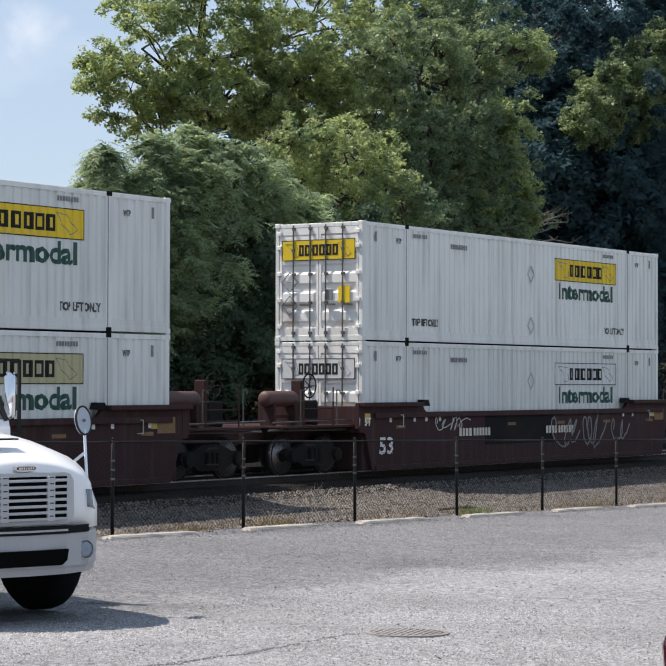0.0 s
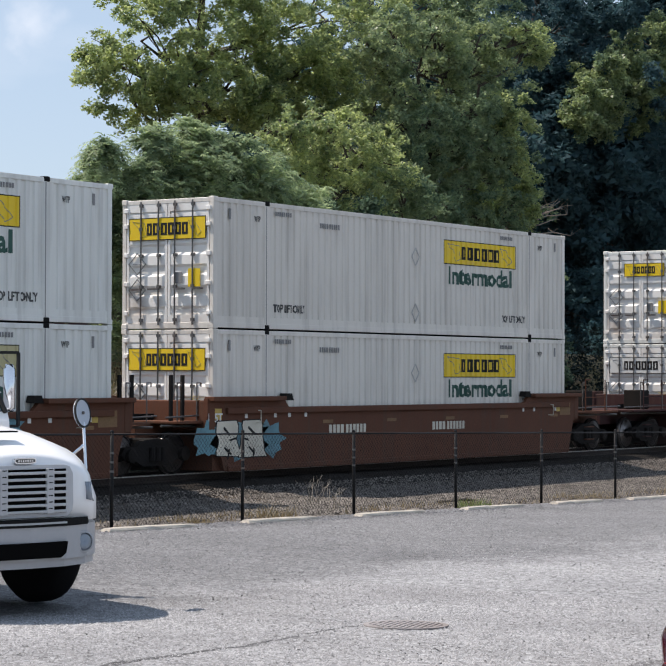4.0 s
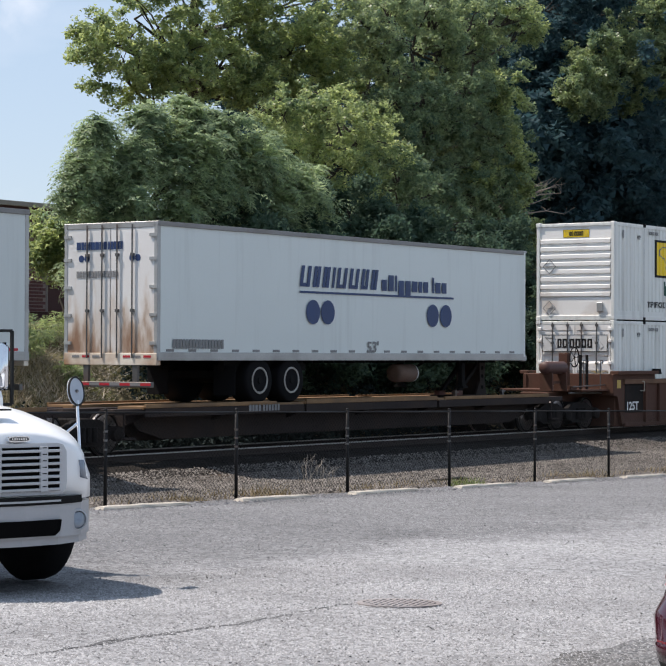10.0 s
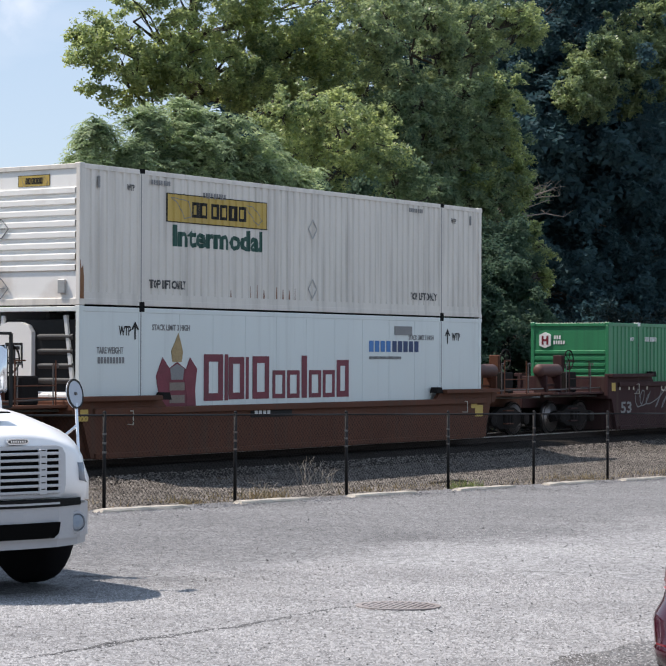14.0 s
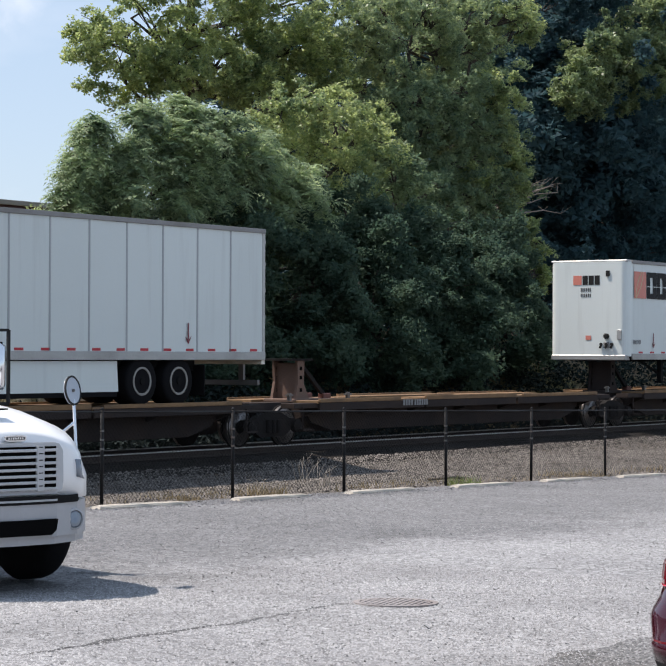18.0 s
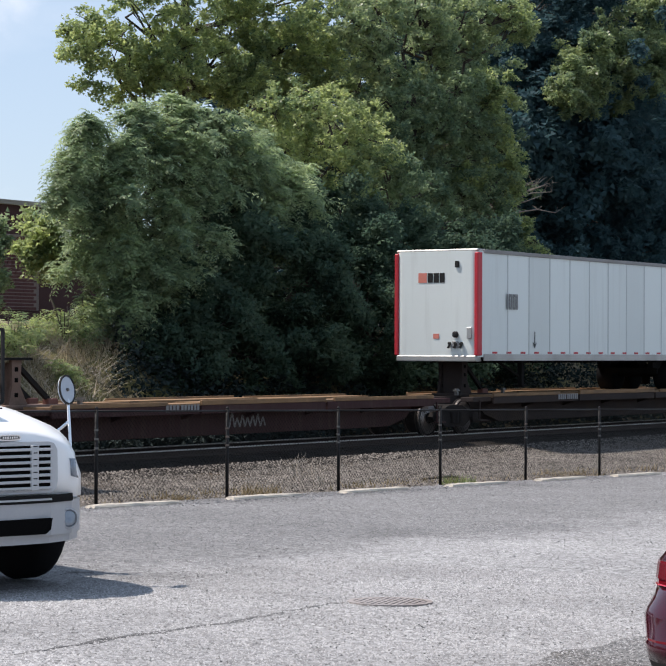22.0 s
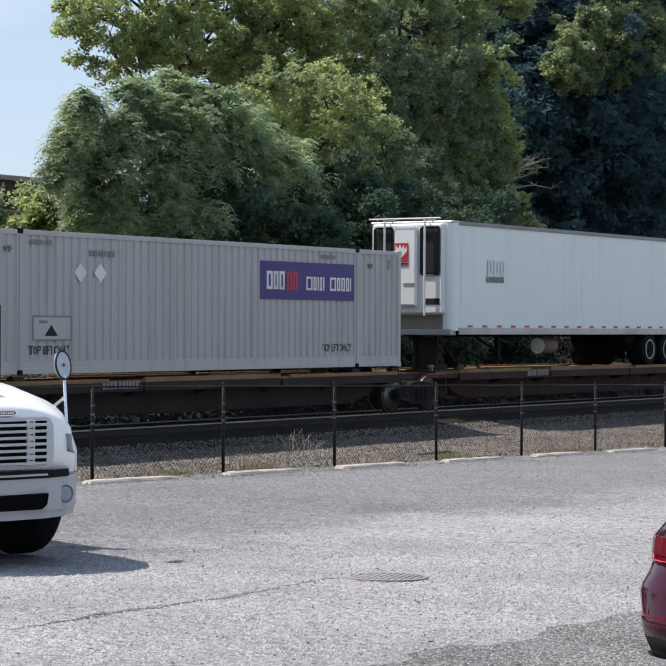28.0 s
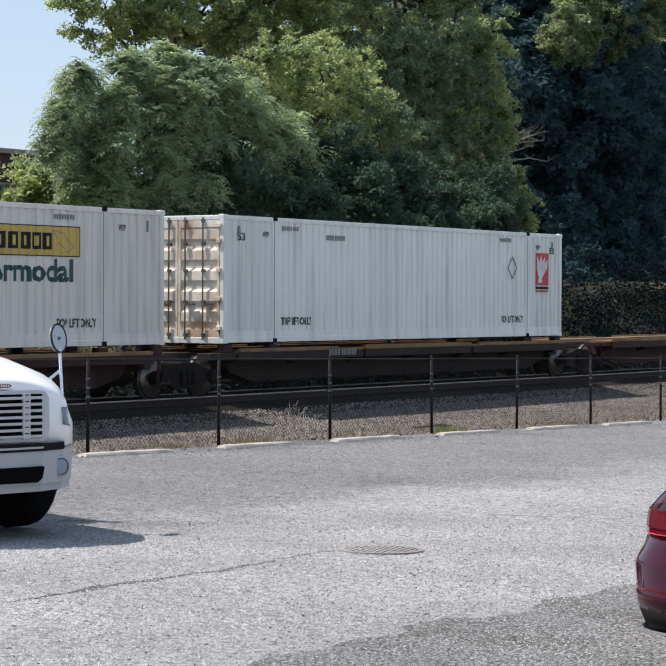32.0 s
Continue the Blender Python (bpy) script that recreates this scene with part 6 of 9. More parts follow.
def bubble_piece(car, x0, x1, z0, z1, seed, count=5):
    """Big sprayed block shapes: pale fill, dark edge and crooked gaps, blue splashes behind."""
    rng = random.Random(seed)
    step = (x1 - x0) / count
    h = z1 - z0
    for cx, wide in ((x0 - 0.1, 0.75), (x0 + 0.55 * (x1 - x0), 1.1), (x1 + 0.05, 0.8)):
        splash = []
        for i in range(21):
            a = 2 * math.pi * i / 21
            k = 0.62 + 0.5 * rng.random()
            splash.append((cx + wide * k * math.cos(a), min(z1 - 0.01, z0 + 0.47 * h + 0.5 * h * k * math.sin(a))))
        part("graffiti_field", Geo().prism(splash, FACE - 0.004, FACE, "y"), "pale_blue", car, "blue sprayed splash")
    for c in range(count):
        cx, lean = x0 + step * (c + 0.5), rng.uniform(-0.10, 0.22)
        foot, brow, waist = rng.uniform(0.50, 0.64), rng.uniform(0.46, 0.60), rng.uniform(0.40, 0.52)
        drop = rng.uniform(0.0, 0.10) * h
        half = [(foot, 0.0), (foot * 0.96, 0.16), (waist, 0.34), (waist * 0.94, 0.5), (brow * 0.94, 0.68), (brow, 0.88), (brow * 0.8, 1.0)]
        shape = [(step * w * rng.uniform(0.9, 1.08), u) for w, u in half] + [(-step * w * rng.uniform(0.86, 1.06), u) for w, u in half[::-1]]
        shape = [(cx + x + lean * (u - 0.5) * h, z0 + drop * (1 - u) + (h - 0.06) * u + rng.uniform(0, 0.05)) for x, u in shape]
        mid = (cx, z0 + 0.5 * h)
        rise = 0.002 * (c % 2)
        part("graffiti_edge", Geo().prism(shape, FACE - 0.007 - rise, FACE - 0.002, "y"), "ink", car)
        small = [(mid[0] + (a - mid[0]) * 0.91, mid[1] + (b - mid[1]) * 0.95) for a, b in shape]
        part("graffiti_fill", Geo().prism(small, FACE - 0.011 - rise, FACE - 0.004, "y"), "cream_ink", car, "cream sprayed letter-like shape")
        y = FACE - 0.013 - rise
        k = rng.choice((-1, 1))
        for p, q, w in (((-0.16, 0.30), (0.10, 0.12), 0.05), ((-0.10, 0.78), (0.14, 0.60), 0.06), ((0.42 * k, 0.52), (0.10 * k, 0.47), 0.045), ((0.0, 0.02), (0.05, 0.26), 0.05)):
            a = (cx + (p[0] + rng.uniform(-0.06, 0.06)) * step, y, z0 + p[1] * h)
            b = (cx + (q[0] + rng.uniform(-0.06, 0.06)) * step, y, z0 + q[1] * h)
            part("graffiti_counter", Geo().bar(a, b, 0.004, w), "ink", car)


def car_marks(car, i, ribs):
    if i == 14:
        part("number_panel", Geo().box(5.6, 7.2, FACE - 0.004, FACE, 0.78, 1.04), "ink", car)
        bars((0.55,) * 4, 5.75, 0.82, 0.20, FACE - 0.004, "white_ink", car, "car_number")
        part("panel_plate", Geo().box(15.5, 15.9, FACE - 0.004, FACE, 0.6, 0.9), "gold", car, "faded yellow end panel")
        return
    if i == 13:
        lettering("CP 527", "cream_ink", 3.10, 1.14, 0.22, FACE - 0.001, car, "reporting_mark", 1.05)
        part("number_panel", Geo().box(4.18, 4.92, FACE - 0.005, FACE, 1.08, 1.40), "ink", car)
        lettering("128", "white_ink", 4.22, 1.12, 0.25, FACE - 0.006, car, "reporting_number", 0.62)
        lettering("53", "faint", 0.40, 0.52, 0.34, FACE - 0.001, car, "length_mark", 0.7)
        for k, x in enumerate((0.3, 0.9, 1.2, 2.1)):
            part("stencil", Geo().box(x, x + 0.07, FACE - 0.003, FACE, 1.20, 1.34 - 0.04 * (k % 2)), "cream_ink", car)
        bars((0.5, 0.5, 0, 0.5, 0.5, 0.5, 0.5), 9.6, 0.62, 0.16, FACE, "faint", car, "car_number")
    elif not ribs:
        for k in range(6):
            x = 1.2 + k * 2.75
            part("reflector", Geo().box(x, x + 0.42, FACE - 0.004, FACE, 1.04, 1.12), "plank", car, "dull yellow reflective strip")
        for k, x in enumerate((0.9, 2.0, 2.55, 3.2, 13.4, 14.0, 15.2)):
            part("stencil", Geo().box(x, x + 0.10, FACE - 0.003, FACE, 1.20, 1.42 - 0.06 * (k % 2)), "white_ink", car)
        for x in (4.2, 8.8):
            bars((0.6, 0.5, 0.6, 0.6, 0, 0.5, 0.5, 0.5, 0.5, 0.5, 0.5), x, 0.80, 0.20 if i != 6 else 0.29, FACE, "cream_ink", car, "car_number")
        part("panel_plate", Geo().box(15.5, 16.1, FACE - 0.006, FACE, 1.08, 1.42), "plank", car, "faded yellow end panel")
        lettering("53", "white_ink", 0.45, 0.42, 0.42, FACE - 0.001, car, "length_mark", 0.62)
        lettering("125T", "white_ink", -0.42, 1.12, 0.20, FACE - 0.001, car, "capacity_mark", 0.5)
    else:
        part("dark_panel", Geo().box(0.3, 1.5, FACE - 0.006, FACE, 0.45, 1.40), "bogie", car, "black lettering panel")
        lettering("125T", "white_ink", 0.45, 0.52, 0.26, FACE - 0.007, car, "capacity_mark", 0.75)
        part("dark_panel", Geo().box(LENGTH - 1.5, LENGTH - 0.4, FACE - 0.006, FACE, 0.45, 1.40), "bogie", car, "black lettering panel")
    if i == 0:
        scribble(car, 3.0, 4.6, 0.95, 1.30, "white_ink", 1, 4, 0.02)
        bubble = [(9.0, 10.6), (11.0, 12.4), (12.6, 13.6)]
        for k, (a, b) in enumerate(bubble):
            scribble(car, a, b, 0.35, 1.30, "faint", 20 + k, 2, 0.05)
        part("primer_patch", Geo().box(5.5, 9.2, FACE - 0.003, FACE, 0.55, 1.38), "bogie", car)
    if i == 1:
        scribble(car, 6.2, 9.6, 0.75, 1.36, "white_ink", 2, 4, 0.022)
        scribble(car, 6.0, 10.0, 0.25, 0.75, "faint", 3, 7, 0.02)
    if i == 2:
        bubble_piece(car, 2.0, 6.3, 0.14, 1.46, 4)
        bubble_piece(car, 9.6, 13.7, 0.16, 1.46, 5)
        scribble(car, 7.2, 9.0, 0.50, 0.95, "dark_red", 41, 5, 0.05)
    if i == 3:
        scribble(car, 3.6, 4.8, 0.92, 1.2, "faint", 6, 3, 0.02)
        scribble(car, 9.0, 13.0, 0.75, 1.36, "faint", 7, 6, 0.03)
    if i == 4:
        bubble_piece(car, -0.2, 1.6, 0.3, 1.2, 8, 2)
    if i == 5:
        scribble(car, 2.9, 5.6, 0.95, 1.36, "white_ink", 9, 4, 0.028)
        part("primer_patch", Geo().box(7.0, 10.2, FACE - 0.003, FACE, 0.75, 1.38), "gold", car)
        scribble(car, 7.6, 8.9, 0.95, 1.25, "dark_red", 10, 3, 0.05)
        bubble_piece(car, 10.6, 12.6, 0.75, 1.40, 11, 2)
    if i == 6:
        scribble(car, 3.9, 6.2, 0.98, 1.38, "white_ink", 12, 4, 0.022)
    if i == 13:
        part("primer_patch", Geo().box(5.8, 12.4, FACE - 0.003, FACE, 0.12, 1.38), "olive", car, "olive overpainted patch")
        scribble(car, 1.4, 5.0, 0.65, 1.25, "faint", 13, 5, 0.03)
        scribble(car, 12.6, 15.0, 0.80, 1.38, "faint", 14, 4, 0.045)
        scribble(car, 7.8, 10.4, 0.90, 1.36, "faint", 15, 4, 0.025)


def spine_marks(car, i, a, b):
    y = -1.38
    x = a + 5.2
    bars((0.6, 0.5, 0.6, 0.6, 0, 0.5, 0.5, 0.5, 0.5, 0.5, 0.5), x, 0.86, 0.15, y, "faint", car, "car_number")
    if i == 23:
        g = FACE
        scr = [(x + 3.0, x + 4.4)]
        for p, q in scr:
            rng = random.Random(i)
            gg = Geo()
            pts = [(p + (q - p) * k / 14, -0.84, 0.45 + 0.38 * (k % 2) * rng.uniform(0.5, 1)) for k in range(15)]
            for u, v in zip(pts, pts[1:]):
                gg.bar(u, v, 0.004, 0.05)
            part("graffiti_tag", gg, "faint", car, "pale sprayed zigzag tag")


# ---- the train ----
SLOTS = [("well", 43.80), ("well", 20.22), ("well", 0.75), ("well", -18.70), ("well", -42.26), ("well", -61.85), ("well", -81.28),
         ("well", -104.68), ("well", -124.16), ("well", -143.67), ("spine", -165.0), ("spine", -185.2), ("spine", -203.9), ("well", -225.1),
         ("well", -248.63), ("spine", -270.06), ("spine", -287.7), ("spine", -305.28), ("spine", -322.5), ("spine", -339.83), ("spine", -359.5),
         ("spine", -377.6), ("spine", -395.7), ("spine", -413.5), ("spine", -431.25), ("spine", -450.4), ("spine", -467.9), ("spine", -485.33),
         ("spine", -502.9), ("spine", -520.4), ("spine", -539.1), ("spine", -556.8), ("spine", -574.4), ("spine", -593.8), ("spine", -613.1), ("spine", -631.4)]
N = len(SLOTS)
joint = [SLOTS[0][1] + LENGTH + 1.66] + [(SLOTS[i][1] + SLOTS[i + 1][1] + LENGTH) / 2 for i in range(N - 1)] + [SLOTS[-1][1] - 1.4]
PAINT = {0: "maroon", 1: "maroon", 2: "maroon", 3: "maroon", 4: "orange_brown", 5: "orange_brown", 6: "orange_brown", 7: "tan_brown", 8: "tan_brown",
         9: "tan_brown", 13: "maroon", 14: "orange_brown"}
WORDS = {"maroon": "maroon", "orange_brown": "orange-brown", "tan_brown": "weathered yellow-brown ribbed"}
NOSE = {10: 1, 11: -1, 15: 1, 17: -1, 19: -1, 20: 1, 22: -1, 24: -1, 27: 1, 29: -1}
BOXED = (12, 25, 30, 32, 34, 35)
for i, (kind, off) in enumerate(SLOTS):
    rear, front = joint[i + 1], joint[i]
    gap_front = (SLOTS[i - 1][1] - off - LENGTH) if i else 3.3
    gap_rear = (off - SLOTS[i + 1][1] - LENGTH) if i < N - 1 else 3.0
    trucks = []
    gear = []
    if kind == "well":
        trucks.append(rear if gap_rear < 4.0 else off - 1.75)
        if i and gap_front >= 4.0:
            trucks.append(off + LENGTH + 1.75)
        if gap_rear > 4.5 and i != 3:
            gear.append(("brake", off - 2.1))
        if gap_front > 4.5 and i not in (0, 4):
            gear.append(("brake", off + LENGTH + 1.6))
        p = PAINT[i]
        ob = well_car(WORDS[p] + " double-stack well car on the track", off, rear, front, p, p == "tan_brown", trucks, gear, 0.36 if i == 14 else 0.0)
    else:
        if i != 14:
            trucks.append(rear)
        if SLOTS[i - 1][0] == "well":
            trucks.append(front - 0.9)
        loaded = i in NOSE or i in BOXED
        hitch = fold = None
        if i in NOSE:
            hitch = LENGTH - 0.9 if NOSE[i] > 0 else 0.9
        else:
            fold = {16: 0.7, 18: 1.6, 21: 0.5, 23: 0.8, 26: 15.0, 31: 14.1, 33: 15.4}.get(i)
        plank = "plank"
        ob = spine_car("grimy brown articulated spine car platform" + (", empty" if not loaded else " carrying a load"), off, rear, front, hitch, fold, plank, "dark_car" if i < 23 else ("maroon" if i % 2 else "dark_car"), trucks, i in BOXED)
    if kind == "well":
        car_marks(ob, i, PAINT[i] == "tan_brown")
    else:
        spine_marks(ob, i, rear - off, front - off)
    place(ob, off, RAIL_Z)

WELL_BASE = 5.545 - 2 * HEIGHT - 0.012
TOP_BASE = 5.545 - HEIGHT
SPINE_BASE = 3.555 - HEIGHT
DECK = RAIL_Z + 1.035


def stack(i, upper, lower):
    place(lower, SLOTS[i][1], WELL_BASE)
    place(upper, SLOTS[i][1], TOP_BASE)


Y, FY, WS, GD = "yellow", "faded_yellow", "white_sign", "gold"
W_ = "white corrugated container, %s sign, %s"
stack(0, jb_container(W_ % ("yellow", "clean white doors"), ("rs", Y)), jb_container(W_ % ("white", "white doors"), ("rs", WS), door_sign=WS))
stack(1, jb_container(W_ % ("yellow", "rust-stained doors"), ("rs", Y), door_paint="rusty_door"), jb_container(W_ % ("faded yellow", "white doors"), ("rs", FY), door_sign=WS))
def rust_row(box, x0, x1):
    """Short rust runs where the ribs meet the bottom rail."""
    rng = random.Random(3)
    n = round((LENGTH - 4.2) / 0.25)
    p = (LENGTH - 4.2) / n
    for i in range(n):
        x = 2.10 + p * i
        if x0 < x < x1 and rng.random() < 0.55:
            w, top = p * rng.uniform(0.08, 0.26), rng.uniform(0.34, 0.56)
            part("rust_run", Geo().prism([(x + 0.02, 0.28), (x + 0.02 + w, 0.28), (x + 0.02 + w * 0.7, top), (x + 0.02 + w * 0.3, top + 0.03)], -WIDTH / 2 + 0.009, -WIDTH / 2 + 0.013, "y"), "rust_streak", box)
    return box


stack(2, rust_row(jb_container(W_ % ("white", "rusty doors"), ("rs", WS), door_paint="rusty_door", door_sign=FY), 6.2, 12.0), jb_container(W_ % ("yellow", "rusty doors"), ("rs", Y), door_paint="rusty_door"))
stack(3, jb_container(W_ % ("large black-edged yellow", "small door sign"), ("rb", Y), door_sign="+yellow"), jb_container(W_ % ("white", "white doors"), ("rs", WS), door_sign=WS))
stack(4, jb_container(W_ % ("yellow", "grey dirty paint"), ("rs", Y), "cream_box"), jb_container(W_ % ("yellow", "grey dirty paint"), ("rs", Y), "cream_box"))
stack(5, jb_container(W_ % ("yellow", "clean doors"), ("rs", Y)), jb_container(W_ % ("faded yellow", "white doors"), ("rs", FY), door_sign=WS))
stack(6, jb_container(W_ % ("yellow", "rusty doors"), ("rs", Y), door_paint="rusty_door"), jb_container(W_ % ("large black-edged yellow", "ribbed end wall"), ("lb", Y), rear="wall"))
stack(7, jb_container(W_ % ("large black-edged yellow", "stained doors"), ("rb", Y), door_paint="rusty_door", door_sign="+yellow"), jb_container(W_ % ("faded yellow", "stained doors"), ("rs", FY), door_paint="rusty_door", door_sign=FY))
stack(8, jb_container(W_ % ("yellow", "rusty doors"), ("rs", Y), door_paint="rusty_door"), jb_container(W_ % ("yellow", "white doors"), ("rs", Y)))
stack(9, jb_container(W_ % ("large black-edged yellow", "white ribbed end wall"), ("lb", Y), rear="wall"), jb_container(W_ % ("white", "white doors"), ("rs", WS), door_sign=WS))
place(jb_container(W_ % ("yellow", "white doors"), ("rs", Y)), SLOTS[12][1], SPINE_BASE)
place(jb_container(W_ % ("gold", "dirty cream paint"), ("rs", GD), "cream_box", door_paint="rusty_door", door_sign=GD), SLOTS[35][1], SPINE_BASE)


# green container in a well, crate-like white house mark with red bars
def green_container():
    box = container("green corrugated container with a white house-shaped mark and white lettering", "green_box", "wall", "green_box", casting="white_sign")
    y = INK_Y
    x, z = 6.66, 0.82
    house = part("house_mark", Geo().prism([(x, z), (x + 1.04, z), (x + 1.16, z + 0.98), (x + 0.58, z + 1.42), (x - 0.1, z + 0.98)], y - 0.006, y, "y"), "white_ink", box)
    for a in (0.20, 0.42, 0.70):
        part("mark_bar", Geo().box(x + a, x + a + 0.15, y - 0.011, y - 0.006, z + 0.05, z + 0.90), "dark_red", house)
    part("mark_bar", Geo().box(x + 0.20, x + 0.85, y - 0.013, y - 0.008, z + 0.42, z + 0.56), "dark_red", house)
    bars((0.55, 0.5, 0.5), x + 1.78, z + 0.68, 0.36, y, "white_ink", box, gap=0.16)
    bars((0.55, 0.36, 0.5, 0.5, 0.5), x + 1.48, z + 0.26, 0.36, y, "white_ink", box, gap=0.16)
    bars((0.35,) * 4 + (0,) + (0.35,) * 6, 2.4, 2.35, 0.13, y, "white_ink", box, "serial_number")
    bars((0.5,) * 7 + (0,) + (0.5,) * 5, 8.5, 2.42, 0.12, y, "white_ink", box, "notice")
    for xx in (1.05, LENGTH - 1.5):
        lettering("53", "white_ink", xx, 0.72, 0.26, y, box, "length_mark", 0.42)
    for xx in (1.4, LENGTH - 1.2):
        lettering("WTP", "white_ink", xx, 2.35, 0.12, y, box, "clearance_mark", 0.26)
    lettering("53", "white_ink", 0.2, 0.66, 0.24, 0.02, box, "length_mark", 0.42, True)
    part("end_mark", Geo().prism([(0.81, 2.14), (0.62, 2.21), (0.62, 2.53), (0.81, 2.61), (1.0, 2.53), (1.0, 2.21)], -0.006, 0.03, "x"), "white_ink", box)
    for q in ((0.70, 0.76, 2.24, 2.50), (0.86, 0.92, 2.24, 2.50), (0.76, 0.86, 2.34, 2.40)):
        part("end_mark_bar", Geo().box(-0.012, -0.005, *q), "dark_red", box)
    bars((0.5, 0.5, 0.5), 0.52, 2.40, 0.11, 0.025, "white_ink", box, flip=True)
    bars((0.5, 0.4, 0.5, 0.5, 0.5), 0.54, 2.25, 0.11, 0.025, "white_ink", box, flip=True)
    return box


place(green_container(), SLOTS[13][1], WELL_BASE + 0.02)


def crest_container():
    """White smooth-sided refrigerated box with a dark red heraldic wordmark."""
    box = container("smooth white refrigerated container with dark red wordmark and crest", "trailer", "open", smooth_sides=True)
    y = INK_Y
    x, z = 2.5, 0.25
    crest = part("crest_shield", Geo().prism([(x + 0.35, z + 0.1), (x + 1.05, z + 0.1), (x + 1.1, z + 1.3), (x + 0.7, z + 1.5), (x + 0.3, z + 1.3)], y - 0.006, y, "y"), "heraldic_red", box)
    for q in (0.35, 0.62, 0.89):
        part("crest_band", Geo().box(x + 0.44, x + 0.96, y - 0.009, y - 0.005, z + q, z + q + 0.17), "dead_wood", crest)
    part("crest_field", Geo().prism([(x + 0.5, z + 1.12), (x + 0.9, z + 1.12), (x + 0.94, z + 1.36), (x + 0.7, z + 1.46), (x + 0.46, z + 1.36)], y - 0.009, y - 0.005, "y"), "faint", crest)
    for s in (0, 0.95):
        part("crest_supporter", Geo().prism([(x + s, z), (x + s + 0.45, z), (x + s + 0.38, z + 0.9), (x + s + 0.45, z + 1.35), (x + s + 0.2, z + 1.6), (x + s - 0.02, z + 1.2), (x + s + 0.1, z + 0.7)], y - 0.010, y - 0.001, "y"), "heraldic_red", crest)
    part("crest_crown", Geo().prism([(x + 0.54, z + 1.5), (x + 0.86, z + 1.5), (x + 0.90, z + 1.72), (x + 0.82, z + 1.95), (x + 0.74, z + 2.12), (x + 0.62, z + 1.92), (x + 0.50, z + 1.74)], y - 0.008, y, "y"), "bronze_ink", crest)
    bars((0.68, 0.12), 4.15, 0.90, 1.02, y, "heraldic_red", box, gap=0.06)
    bars((0.62, 0.12), 5.05, 0.92, 0.94, y, "heraldic_red", box, gap=0.06)
    bars((0.66,), 5.95, 0.92, 0.96, y, "heraldic_red", box)
    bars((0.78, 0.78), 6.72, 0.92, 0.64, y, "heraldic_red", box, gap=0.12)
    bars((0.22,), 7.88, 0.92, 0.98, y, "heraldic_red", box)
    bars((0.78, 0.78), 8.18, 0.92, 0.64, y, "heraldic_red", box, gap=0.12)
    bars((0.58,), 9.34, 0.92, 0.88, y, "heraldic_red", box)
    bars((0.7,) * 4, 10.75, 2.0, 0.27, y, "sky_blue", box)
    bars((0.7,) * 5, 11.8, 2.0, 0.27, y, "navy", box)
    bars((0.5,) * 28, 10.75, 1.82, 0.07, y, "faint", box, "strapline")
    part("vent_plate", Geo().box(11.9, 12.7, y - 0.012, y, 2.42, 2.64), "faint", box)
    for xx in (1.25, LENGTH - 1.5):
        lettering("WTP", "ink", xx, 2.3, 0.2, y, box, "clearance_mark", 0.4)
    lettering("TARE WEIGHT", "faint", 0.55, 1.92, 0.14, y, box, "weight_notice", 0.85)
    bars((0.5,) * 9, 0.58, 1.72, 0.13, y, "faint", box, "weight_figure")
    lettering("STACK LIMIT 3 HIGH", "faint", 2.35, 2.42, 0.13, y, box, "stack_notice", 1.3)
    lettering("STACK LIMIT 3 HIGH", "faint", LENGTH - 3.6, 2.30, 0.13, y, box, "stack_notice", 1.2)
    for xx in (1.78, LENGTH - 1.72):
        part("up_arrow", Geo().box(xx - 0.018, xx + 0.018, y - 0.006, y, 2.22, 2.50).prism([(xx - 0.13, 2.42), (xx - 0.08, 2.42), (xx, 2.52), (xx + 0.08, 2.42), (xx + 0.13, 2.42), (xx, 2.60)], y - 0.006, y, "y"), "ink", box)
    W2 = WIDTH / 2
    unit = part("cooling_unit", Geo().box(0.08, 0.9, -1.1, 1.1, 0.22, 1.14, 0.04), "door", box, "white cooling unit housing")
    part("intake_grille", Geo().box(0.12, 0.9, -1.1, 1.1, 1.14, 2.62, 0.03), "ink", unit, "black louvred intake")
    for q in range(4):
        part("louvre", Geo().prism([(0.10, 1.30 + 0.3 * q), (0.04, 1.36 + 0.3 * q), (0.04, 1.39 + 0.3 * q), (0.10, 1.42 + 0.3 * q)], -1.04, -0.12, "y"), "soft_ink", unit)
    cover = part("unit_cover", Geo().prism([(0.0, 1.22), (0.96, 1.22), (0.96, 2.36), (0.86, 2.50), (0.66, 2.57), (0.30, 2.57), (0.10, 2.50), (0.0, 2.36)], 0.0, 0.14, "x"), "door", unit, "white rounded unit cover")
    part("unit_mark", Geo().rim(-0.006, 0.0, 0.24, 0.72, 1.70, 2.14, 0.05, 0.05).box(-0.006, 0.0, 0.44, 0.52, 1.75, 2.06).box(-0.006, 0.0, 0.32, 0.64, 2.0, 2.07), "ink", cover)
    for y0 in (-1.04, -0.42, 0.34):
        part("access_panel", Geo().box(0.05, 0.09, y0, y0 + (0.58 if y0 < 0 else 0.70), 0.28, 1.08, 0.012), "door", unit)
    for s in (-1, 1):
        part("end_brace", Geo().bar((0.1, s * 1.2, 0.2), (0.1, s * 0.85, 2.7), 0.08, 0.08), "white_sign", box)
    return box


